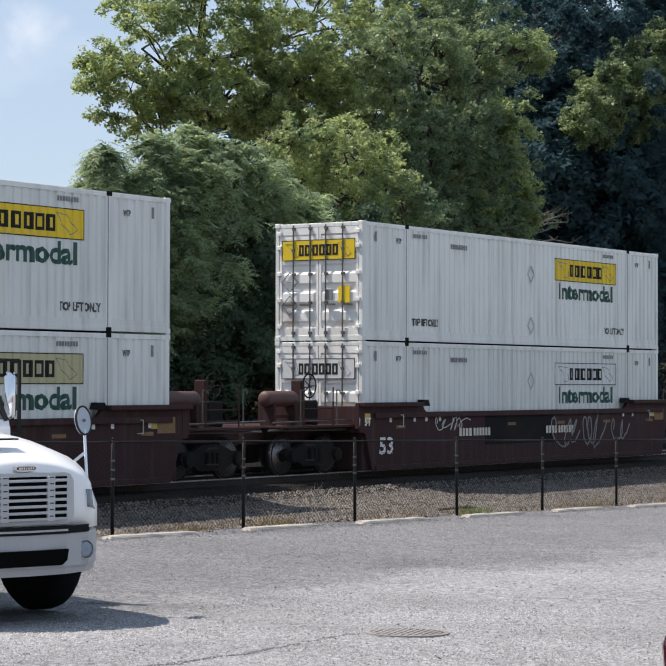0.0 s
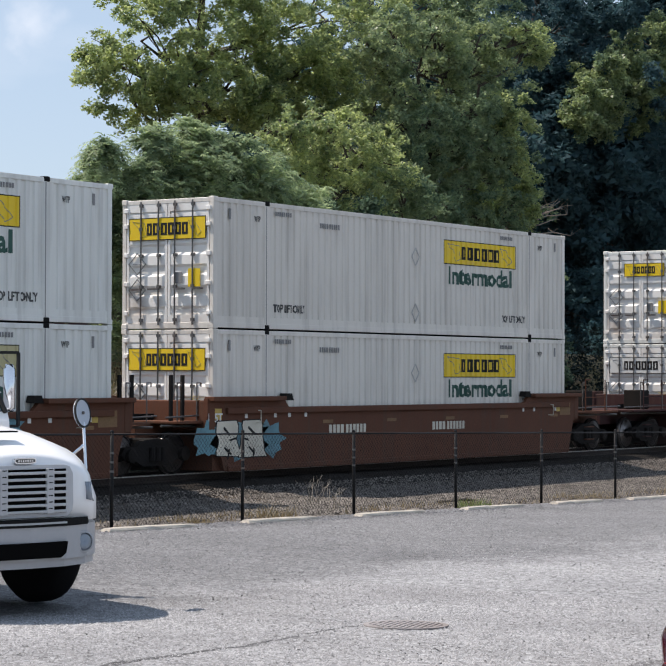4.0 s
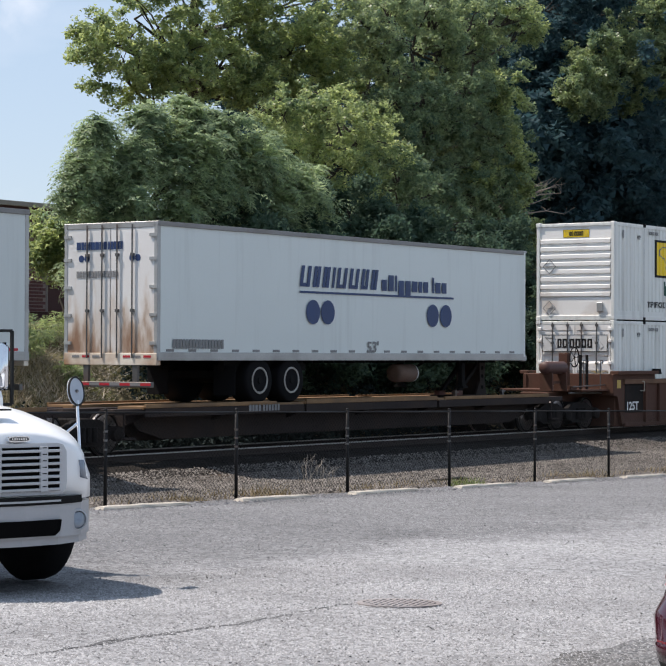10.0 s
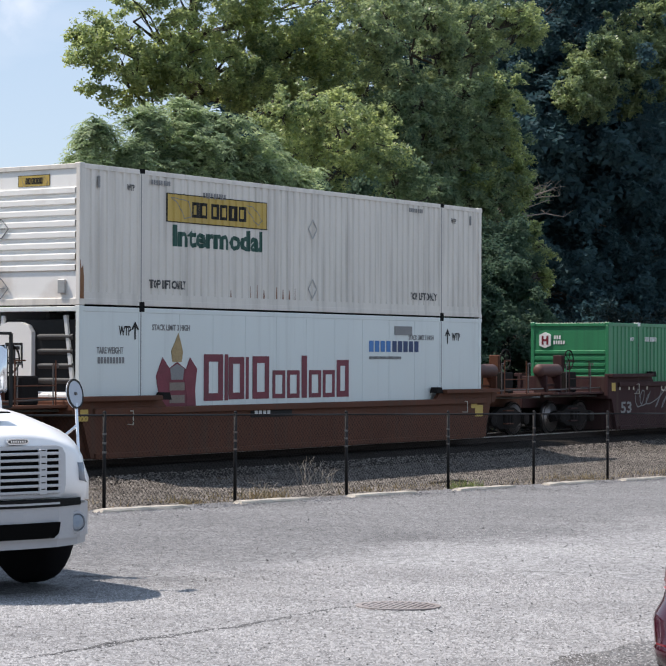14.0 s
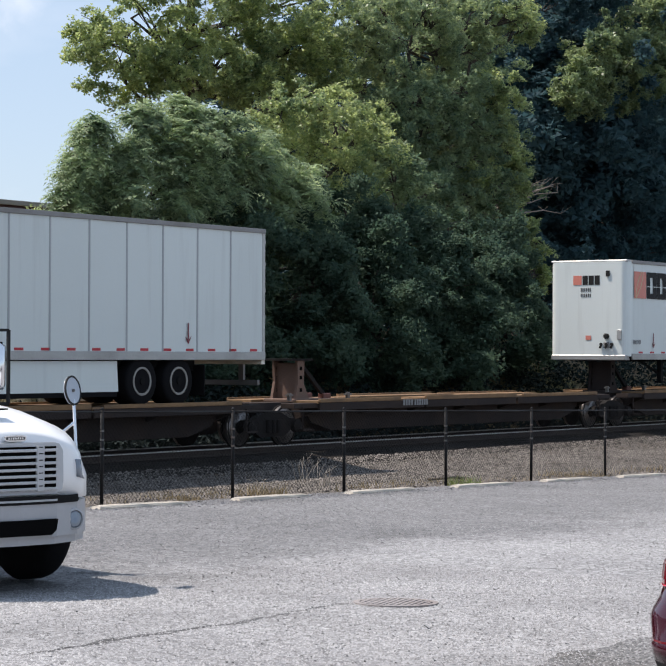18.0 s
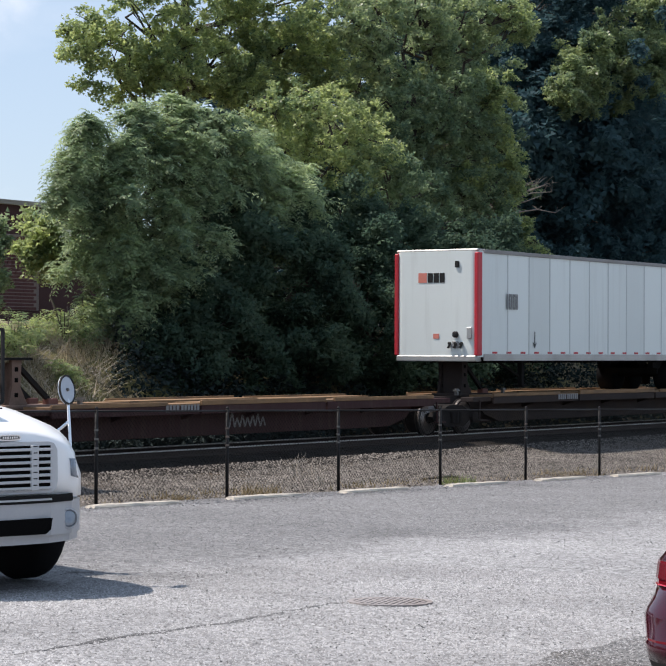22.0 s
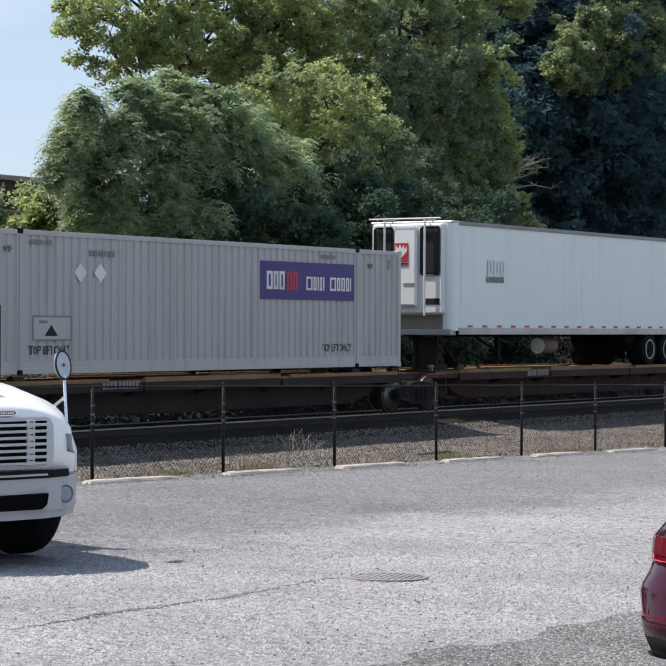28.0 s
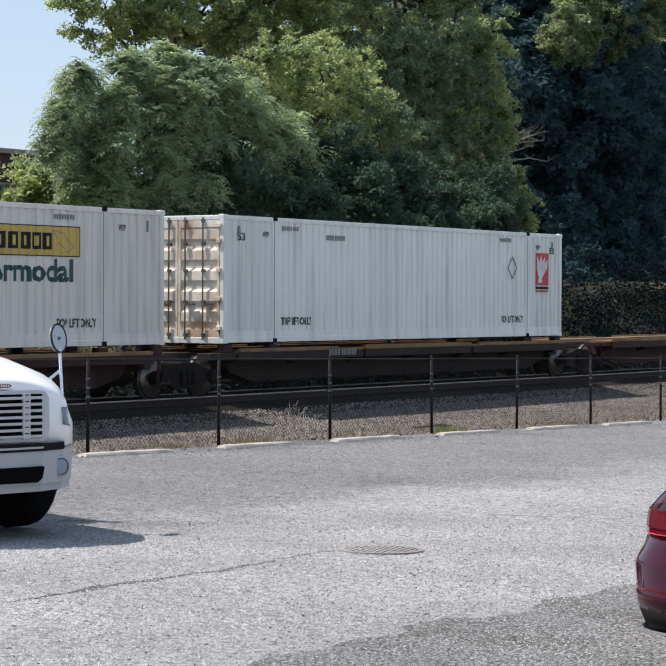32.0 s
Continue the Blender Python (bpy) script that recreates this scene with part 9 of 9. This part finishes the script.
def reel_gear():
    """Hand brake wheels and a bright orange reel at one joint of the spine cars."""
    car = [ob for ob, off, y, z, turn in MOVERS if ob.name.startswith("spine_car") and abs(off - SLOTS[19][1]) < 0.01][0]
    off = SLOTS[19][1]
    x, y, z = -343.75 - off, -1.02, 1.58
    reel = part("brake_wheel", Geo().lathe([(-0.02, 0.21), (-0.03, 0.235), (0.0, 0.25), (0.03, 0.235), (0.02, 0.21), (0.02, 0.185), (-0.02, 0.185)], (x, y, z), "y", 28), "orange_wheel", car, "bright orange hand brake wheel", True)
    part("hub", Geo().lathe([(-0.04, 0.05), (-0.05, 0.09), (0.03, 0.11), (0.03, 0.0)], (x, y, z), "y", 18), "orange_wheel", reel, "", True)
    for k in range(8):
        a = 2 * math.pi * k / 8
        part("spoke", Geo().bar((x + 0.08 * math.cos(a), y, z + 0.08 * math.sin(a)), (x + 0.20 * math.cos(a), y, z + 0.20 * math.sin(a)), 0.03, 0.035), "orange_wheel", reel)
    part("reel_post", Geo().box(x - 0.10, x + 0.10, y + 0.06, y + 0.22, 0.95, z + 0.1, 0.02), "bogie", car)
    x = -341.85 - off
    part("brake_housing", Geo().prism([(x - 0.20, 1.26), (x - 0.15, 1.80), (x + 0.20, 1.77), (x + 0.16, 1.22)], y - 0.05, y + 0.30, "y"), "dead_wood", car, "rusty square brake housing")
    part("housing_post", Geo().box(x - 0.10, x + 0.10, y, y + 0.2, 0.95, 1.25), "bogie", car)
    w = part("brake_wheel", kept("bwheel2", lambda: brake_wheel().mesh("brake_wheel")), "rod", car, "spoked hand brake wheel")
    w.location = (x + 0.35, y, 1.56)
    w.rotation_euler = (0, 0, radians(35))
    w.scale = (1.0, 1.0, 1.0)


reel_gear()


def dead_stalks(x, y, tall, wide, count, seed):
    t = thing("dead_weed", "bare dry weed with thin pale forked stalks", "weed", "dry weeds on the verge")
    rng = random.Random(seed)
    z = ground_z(x, y)
    for k in range(count):
        a = rng.uniform(-1, 1)
        p = Vector((x + rng.gauss(0, 0.08), y + rng.gauss(0, 0.08), z - 0.02))
        q = p + Vector((a * wide, rng.gauss(0, 0.1), tall * rng.uniform(0.6, 1.0)))
        m = p.lerp(q, 0.55) + Vector((0, 0, 0.08))
        g = Geo().cyl(p, m, 0.006, 4, 0.005, False).cyl(m, q, 0.005, 4, 0.003, False).cyl(m, m + Vector((rng.gauss(0, 0.12), 0, tall * 0.3)), 0.004, 4, 0.002, False)
        part("stalk", g, "dry_stalk", t)


dead_stalks(36.4, 25.3, 0.65, 0.40, 8, 1)
dead_stalks(37.9, 26.0, 0.5, 0.30, 4, 2)
dead_stalks(28.8, 19.6, 0.40, 0.20, 7, 3)
dead_stalks(26.5, 19.2, 0.25, 0.20, 6, 4)
log = part("fallen_branch", Geo().cyl((33.6, 20.6, ground_z(33.6, 20.6) + 0.02), (34.3, 20.45, ground_z(34.3, 20.45) + 0.05), 0.045, 8, 0.035).cyl((34.3, 20.45, ground_z(34.3, 20.45) + 0.05), (34.8, 20.5, ground_z(34.8, 20.5) + 0.02), 0.035, 8, 0.02), "bark", None, "", True)
tagged(log, "short brown fallen branch lying on the verge", "branch")


# ---- parked vehicles ----
def loft(rings, close=True):
    """A skin through rings of equal length."""
    g = Geo()
    n = len(rings[0])
    for r in rings:
        g.v += r
    for i in range(len(rings) - 1):
        for j in range(n if close else n - 1):
            k = (j + 1) % n
            g.f.append((i * n + j, i * n + k, i * n + n + k, i * n + n + j))
    g.f += [tuple(range(n)), tuple(range(len(rings) * n - 1, (len(rings) - 1) * n - 1, -1))]
    return g


def arch(x, hw, z0, shoulder, top, n=9, power=2.05, flare=1.0):
    """A cross-section: upright flanks, rounded shoulders, a crowned top."""
    ring = [(x, -hw * flare, z0), (x, -hw * flare, shoulder * 0.6 + z0 * 0.4)]
    for i in range(2 * n + 1):
        a = math.pi * i / (2 * n)
        c, s = -math.cos(a), math.sin(a)
        y = hw * math.copysign(abs(c) ** (2 / power), c)
        z = shoulder + (top - shoulder) * s ** (2 / power)
        ring.append((x, y, z))
    ring += [(x, hw * flare, shoulder * 0.6 + z0 * 0.4), (x, hw * flare, z0)]
    return ring


def build_truck():
    t = thing("truck", "white conventional-cab delivery truck parked on the lot", "truck")
    hood = part("hood", loft([arch(-0.03, 0.48, 0.72, 1.08, 1.22), arch(-0.08, 0.62, 0.72, 1.02, 1.255, flare=1.06), arch(-0.2, 0.735, 0.72, 1.00, 1.30, flare=1.065), arch(-0.45, 0.86, 0.74, 1.04, 1.375, flare=1.06),
                              arch(-0.9, 0.94, 0.95, 1.10, 1.45), arch(-1.4, 0.94, 0.98, 1.16, 1.50), arch(-1.75, 0.92, 0.80, 1.20, 1.54)]), "truck_white", t, "", True)
    # grille: frame, dark recess and seven bright bars with two dividers
    g = Geo().prism([(-0.37, 0.76), (0.37, 0.76), (0.415, 0.80), (0.425, 0.86), (0.42, 1.09), (0.39, 1.14), (0.34, 1.155), (-0.34, 1.155), (-0.39, 1.14), (-0.42, 1.09), (-0.425, 0.86), (-0.415, 0.80)], -0.06, 0.02, "x")
    grille = part("grille", g, "silver", t, "silver-grey grille surround")
    part("grille_recess", Geo().box(0.0, 0.025, -0.355, 0.355, 0.79, 1.125), "void", grille)
    for i in range(7):
        z = 0.792 + i * 0.049
        part("grille_bar", Geo().box(0.02, 0.045, -0.36, 0.36, z, z + 0.021, 0.004), "silver", grille)
    for y in (-0.205, 0.205):
        post = part("grille_divider", Geo().box(0.02, 0.048, y - 0.033, y + 0.033, 0.785, 1.13, 0.004), "silver", grille)
        for i in range(7):
            z = 0.822 + i * 0.049
            part("divider_slot", Geo().box(0.046, 0.050, y - 0.018, y + 0.018, z, z + 0.008), "void", post)
    def oval(hw, hh, x0, x1):
        return Geo().prism([(hw * math.copysign(abs(math.cos(2 * math.pi * k / 24)) ** 0.45, math.cos(2 * math.pi * k / 24)), 1.19 + hh * math.copysign(abs(math.sin(2 * math.pi * k / 24)) ** 0.6, math.sin(2 * math.pi * k / 24))) for k in range(24)], x0, x1, "x")
    em = part("emblem", oval(0.095, 0.023, -0.06, 0.012), "chrome", t, "rounded chrome maker's badge")
    part("emblem_field", oval(0.084, 0.014, 0.008, 0.015), "soft_ink", em)
    for k in range(7):
        part("emblem_stroke", Geo().box(0.014, 0.017, -0.066 + 0.020 * k, -0.054 + 0.020 * k, 1.182, 1.198), "chrome", em)
    part("hood_vent", Geo().box(-0.36, -0.26, -0.16, 0.10, 1.398, 1.41), "dark_gap", t)

    # bumper swept back at the ends
    def sweep(z0, z1, grow):
        xs = [(-0.60, 0.92), (-0.45, 0.90), (-0.24, 0.80), (-0.05, 0.60), (0.06, 0.34), (0.09, 0.0)]
        out = [(x + grow, y) for x, y in xs] + [(x + grow, -y) for x, y in reversed(xs[:-1])]
        inn = [(x - 0.22, y * 0.86) for x, y in reversed(out)]
        return Geo().prism(out + inn, z0, z1, "z")
    bumper = part("bumper", sweep(0.44, 0.695, 0.0), "bumper", t, "bumper with its front's shade put into a grey colour")
    part("bumper_lip", sweep(0.38, 0.45, -0.03), "bumper", t)
    # Near-black filler puts the dark of the gap above the bumper into colour.
    part("bumper_step", Geo().prism([(-0.12, 0.66), (-0.03, 0.59), (0.07, 0.34), (0.10, 0.0), (0.07, -0.34), (-0.03, -0.59), (-0.12, -0.66), (-0.3, -0.6), (-0.3, 0.6)], 0.69, 0.745, "z"), "dark_gap", t)
    part("step_trim", Geo().prism([(0.07, 0.34), (0.105, 0.0), (0.07, -0.34), (0.06, -0.34), (0.09, 0.0), (0.06, 0.34)], 0.71, 0.725, "z"), "bumper", t)
    part("bumper_slot", Geo().prism([(-0.27, 0.455), (0.27, 0.455), (0.315, 0.49), (0.33, 0.575), (-0.33, 0.575), (-0.315, 0.49)], 0.0, 0.099, "x"), "void", bumper)
    for s in (-1, 1):
        lamp = part("fog_lamp", Geo().lathe([(-0.03, 0.065), (0.012, 0.065), (0.018, 0.05), (0.006, 0.0)], (-0.03, s * 0.555, 0.555), "x", 20), "lamp_glass", bumper, "round clear fog lamp", True)
        part("lamp_ring", Geo().lathe([(-0.03, 0.088), (0.016, 0.085), (0.020, 0.070), (0.0, 0.066)], (-0.03, s * 0.555, 0.555), "x", 22), "bumper", lamp)
        part("headlamp", loft([[(-0.043, s * 0.615, 0.88), (-0.037, s * 0.602, 1.015), (-0.075, s * 0.580, 1.015), (-0.075, s * 0.590, 0.88)], [(-0.090, s * 0.678, 0.862), (-0.090, s * 0.656, 1.012), (-0.125, s * 0.630, 1.012), (-0.125, s * 0.650, 0.862)],
                                      [(-0.155, s * 0.736, 0.852), (-0.160, s * 0.708, 0.975), (-0.185, s * 0.680, 0.975), (-0.185, s * 0.700, 0.852)], [(-0.255, s * 0.785, 0.86), (-0.265, s * 0.770, 0.93), (-0.285, s * 0.730, 0.93), (-0.285, s * 0.750, 0.86)]]), "lamp_glass", t, "clear slanting headlamp", True)
        # fender mirror on a bent stalk
        g = Geo().cyl((-0.51, s * 0.895, 1.02), (-0.60, s * 0.925, 1.46), 0.013, 8).cyl((-0.62, s * 0.83, 1.20), (-0.58, s * 0.90, 1.265), 0.012, 8).cyl((-0.58, s * 0.90, 1.265), (-0.565, s * 0.915, 1.275), 0.016, 8)
        stalk = part("mirror_stalk", g, "chrome", t)
        mir = part("fender_mirror", Geo().lathe([(0.0, 0.0), (0.004, 0.106), (-0.004, 0.116), (-0.016, 0.116), (-0.03, 0.07), (-0.034, 0.0)], (0, 0, 0), "x", 32), "mirror_back", t, "round fender mirror with a grey back")
        mir.location = (-0.60, s * 0.915, 1.535)
        mir.rotation_euler = (0, radians(-8), radians(s * 26))
        part("mirror_rim", Geo().lathe([(-0.006, 0.121), (0.007, 0.121), (0.007, 0.106), (-0.006, 0.106)], (0, 0, 0), "x", 32), "ink", mir)
        part("mirror_bolt", Geo().lathe([(0.0, 0.014), (0.016, 0.012), (0.02, 0.0)], (0, 0, 0), "x", 12), "rod", mir)
        tyre = part("wheel", Geo().lathe([(0, 0.30), (0.0, 0.46), (-0.03 * s, 0.495), (-0.07 * s, 0.505), (-0.22 * s, 0.505), (-0.27 * s, 0.46), (-0.27 * s, 0.30)], (-1.05, s * 0.925, 0.50), "y", 32), "rubber", t, "", True)
        part("rim", Geo().lathe([(-0.02 * s, 0.305), (-0.01 * s, 0.28), (-0.10 * s, 0.24), (-0.06 * s, 0.12), (0.02 * s, 0.08), (0.02 * s, 0.0)], (-1.05, s * 0.925, 0.50), "y", 24), "rim", tyre, "", True)
        part("fender_liner", Geo().prism([(-1.75, 0.70), (-1.62, 1.02), (-1.05, 1.14), (-0.50, 1.02), (-0.42, 0.74), (-0.46, 0.74), (-0.55, 0.98), (-1.05, 1.09), (-1.57, 0.97), (-1.70, 0.70)], s * 0.5, s * 0.9, "y"), "dark_gap", t)
        # tall cab mirror in a black frame
        part("cab_mirror", Geo().box(-2.0, -1.90, s * 1.06 - 0.055, s * 1.06 + 0.055, 1.52, 1.93, 0.04), "chrome", t, "tall chrome cab mirror", True)
        part("mirror_frame", Geo().bar((-1.95, s * 0.9, 1.40), (-1.95, s * 1.15, 1.40), 0.025, 0.025).bar((-1.95, s * 1.15, 1.40), (-1.95, s * 1.15, 2.03), 0.025, 0.025).bar((-1.95, s * 1.15, 2.03), (-1.95, s * 0.9, 2.03), 0.025, 0.025), "ink", t)
    # cab
    part("cab", loft([[(-1.72, -0.94, 0.7), (-1.72, 0.94, 0.7), (-1.75, 0.94, 1.45), (-1.75, -0.94, 1.45)], [(-1.76, -0.97, 0.6), (-1.76, 0.97, 0.6), (-1.80, 0.95, 1.53), (-1.80, -0.95, 1.53)],
                      [(-2.3, -0.99, 0.6), (-2.3, 0.99, 0.6), (-2.35, 0.86, 2.36), (-2.35, -0.86, 2.36)], [(-3.4, -0.99, 0.6), (-3.4, 0.99, 0.6), (-3.4, 0.88, 2.42), (-3.4, -0.88, 2.42)]]), "truck_white", t)
    part("windshield", loft([[(-1.79, -0.91, 1.53), (-1.79, 0.91, 1.53), (-1.82, 0.91, 1.53), (-1.82, -0.91, 1.53)], [(-2.27, -0.82, 2.28), (-2.27, 0.82, 2.28), (-2.32, 0.82, 2.28), (-2.32, -0.82, 2.28)]]), "glass", t, "dark blue-green windshield")
    for s in (-1, 1):
        part("windshield_seal", Geo().bar((-1.78, s * 0.92, 1.52), (-2.27, s * 0.83, 2.30), 0.03, 0.03), "ink", t)
    part("wiper", Geo().bar((-1.74, 0.5, 1.53), (-1.88, -0.1, 1.74), 0.02, 0.02), "ink", t)
    part("chassis", Geo().box(-4.6, -0.1, -0.45, -0.35, 0.55, 0.80).box(-4.6, -0.1, 0.35, 0.45, 0.55, 0.80).box(-0.9, -0.1, -0.6, 0.6, 0.42, 0.7), "dark_gap", t)
    part("axle", Geo().cyl((-1.05, -0.9, 0.45), (-1.05, 0.9, 0.45), 0.07, 10), "bogie", t)
    x, y = 12.309, 11.205
    t.location = (x, y, ground_z(x, y))
    t.rotation_euler = (0, 0, radians(-105.7))
    return t


build_truck()


def build_car():
    c = thing("car", "dark red metallic sedan parked on the lot, seen at its tail", "car")
    # height, half width, tail, nose
    levels = ((0.225, 0.79, 0.16, 4.55), (0.255, 0.835, 0.11, 4.60), (0.30, 0.868, 0.07, 4.66), (0.37, 0.886, 0.03, 4.70), (0.452, 0.899, 0.005, 4.70), (0.462, 0.893, 0.015, 4.70),
              (0.575, 0.902, 0.005, 4.68), (0.605, 0.893, 0.02, 4.64), (0.66, 0.868, 0.06, 4.58), (0.71, 0.856, 0.08, 4.56), (0.83, 0.850, 0.09, 4.42), (0.885, 0.790, 0.06, 4.20), (0.93, 0.74, 0.05, 3.9),
              (0.98, 0.70, 0.12, 3.4), (1.00, 0.66, 0.42, 3.2), (1.22, 0.60, 0.95, 2.8), (1.40, 0.53, 1.45, 2.45), (1.44, 0.45, 1.6, 2.3))
    rings = []
    for z, hw, x0, x1 in levels:
        ring = []
        r = min(0.42, hw * 0.45)
        for sx, sy in ((-1, -1), (1, -1), (1, 1), (-1, 1)):
            cx, cy = (x0 + r if sx < 0 else x1 - r), sy * (hw - r)
            a0 = {(-1, -1): 180, (1, -1): 270, (1, 1): 0, (-1, 1): 90}[(sx, sy)]
            for k in range(7):
                a = radians(a0 + 15 * k)
                ring.append((cx + r * math.cos(a), cy + r * math.sin(a), z))
        rings.append(ring)

    def band(k0, k1, grow=0.0):
        sel = rings[k0:k1 + 1]
        return loft([[(2.3 + (x - 2.3) * (1 + grow / 2.3), y * (1 + grow / 0.9), z) for x, y, z in r] for r in sel])
    part("valance", band(0, 3), "rubber", c, "black lower bumper insert", True)
    body = part("body", band(3, 9), "car_red", c, "", True)
    part("deck", band(9, 14), "car_red", c, "", True)
    part("cabin_glass", band(14, 16), "glass", c, "", True)
    part("roof", band(16, 17), "car_red", c, "", True)

    def wrap(k0, k1, za, zb, grow, y_in):
        """A strip laid round a tail corner between two heights."""
        out = []
        for s in (-1, 1):
            cols = []
            lo, hi = rings[k0], rings[k1]
            idx = list(range(21, 28)) if s > 0 else list(range(6, -1, -1))
            for base, z in ((lo, za), (hi, zb)):
                pts = [base[i] for i in idx]
                pts = pts + [(pts[-1][0], s * y_in, z)]
                cols.append([Vector((p[0], p[1], z)) for p in pts])
            g = Geo()
            n = len(cols[0])
            for row in cols:
                for p in row:
                    d = Vector((p.x - 0.9, p.y, 0)).normalized()
                    g.v.append(tuple(p + d * grow))
            for row in cols:
                for p in row:
                    d = Vector((p.x - 0.9, p.y, 0)).normalized()
                    g.v.append(tuple(p - d * 0.03))
            for i in range(n - 1):
                g.f += [(i, i + 1, n + i + 1, n + i), (2 * n + i, 3 * n + i, 3 * n + i + 1, 2 * n + i + 1), (i, 2 * n + i, 2 * n + i + 1, i + 1), (n + i, n + i + 1, 3 * n + i + 1, 3 * n + i)]
            out.append(g)
        return out
    for g in wrap(9, 10, 0.715, 0.828, 0.006, 0.42):
        part("tail_lamp", g, "tail_red", c, "glossy red tail lamp")
    for g in wrap(9, 10, 0.745, 0.815, 0.009, 0.60):
        part("lamp_core", g, "lamp_core", c, "darker lamp core")
    for g in wrap(9, 10, 0.716, 0.726, 0.010, 0.42):
        part("lamp_lip", g, "lamp_lip", c, "bright red lower lamp edge")
    # Red strip colours in the line of light along the bumper's crease.
    for g in wrap(5, 5, 0.462, 0.472, 0.002, 0.3):
        part("reflector", g, "tail_red", c, "thin red strip drawn for the lit crease of the bumper")
    for g in wrap(9, 9, 0.703, 0.708, 0.002, 0.0):
        part("trunk_seam", g, "lamp_core", c)
    for g in wrap(2, 2, 0.262, 0.276, 0.010, 0.1):
        part("valance_trim", g, "chrome", c, "bright metal trim")
    for s in (-1, 1):
        for x in (1.2, 3.75):
            w = part("wheel", Geo().lathe([(0, 0.2), (0.0, 0.30), (-0.03 * s, 0.325), (-0.19 * s, 0.325), (-0.21 * s, 0.2)], (x, s * 0.84, 0.325), "y", 28), "rubber", c, "", True)
            part("rim", Geo().lathe([(-0.01 * s, 0.21), (-0.04 * s, 0.19), (-0.03 * s, 0.05), (0.0, 0.0)], (x, s * 0.84, 0.325), "y", 20), "alu", w)
    turn = radians(8)
    # the tail's outer corner stands at this point of the lot
    px, py = 9.42, 4.53
    x = px - (0.45 * math.cos(turn) - 0.92 * math.sin(turn))
    y = py - (0.45 * math.sin(turn) + 0.92 * math.cos(turn))
    c.location = (x, y, ground_z(x, y))
    c.rotation_euler = (0, radians(1), turn)
    return c


build_car()

crack([(9.6, 8.75), (10.72, 8.84), (11.37, 8.83), (11.88, 8.83), (12.76, 8.96), (13.42, 9.03), (13.68, 8.98)], 0.05, 1)
crack([(10.2, 8.78), (10.9, 8.86), (11.5, 8.84)], 0.08, 2)
crack([(13.99, 10.4), (13.74, 9.64), (13.77, 9.08)], 0.016, 3)
crack([(17.2, 9.7), (17.6, 8.91), (17.46, 8.31)], 0.016, 4)
# These last two stand for thin dark sticks lying on the lot.
crack([(13.72, 11.06), (13.9, 11.05)], 0.02, 5)
crack([(14.11, 12.23), (14.22, 12.08), (14.32, 11.95)], 0.04, 6)


def patch(name, columns, label, material):
    g = Geo()
    n = 5
    for x, y0, y1 in columns:
        for k in range(n):
            y = y0 + (y1 - y0) * k / (n - 1)
            g.v.append((x, y, ground_z(x, y) + 0.004))
    g.f = [(i * n + k, i * n + n + k, i * n + n + k + 1, i * n + k + 1) for i in range(len(columns) - 1) for k in range(n - 1)]
    tagged(part(name, g, material, None, "", True), label, "ground", "", "structure")


patch("gravel_patch", [(6.5 + k * 0.08, 1.5, 6.25 + 0.25 * noise.noise((k * 0.11, 0, 1)) + 0.12 * noise.noise((k * 0.5, 0, 2))) for k in range(120)], "dark loose gravel on the near lot", "loose")
stones("lot_chips", 170000, 7, 38, 4.6, 18.25, 0.006, 0.014, "bound grey chippings and loose grit of the lot", "chip", wedge=True)
stones("near_chips", 75000, 7.5, 17, 4.8, 11.5, 0.006, 0.013, "bound grey chippings of the lot where it is swept", "chip", wedge=True)
stones("edge_stones", 16000, 14, 40, 17.2, 18.45, 0.008, 0.026, "pale loose stones gathered along the wheel stops", "chip", 0.45, wedge=True)
stones("patch_stones", 9000, 8, 14.5, 4.2, 6.4, 0.005, 0.013, "loose pale stones on the dark gravel", "chip")


# ---- what moves ----
def motions():
    for ob, offset, y, z, turn in MOVERS:
        rows = [(t, pose(offset + travelled(t), y, z, 0, 0, turn)) for t in range(0, 33, 2)]
        walk(ob, rows)


motions()
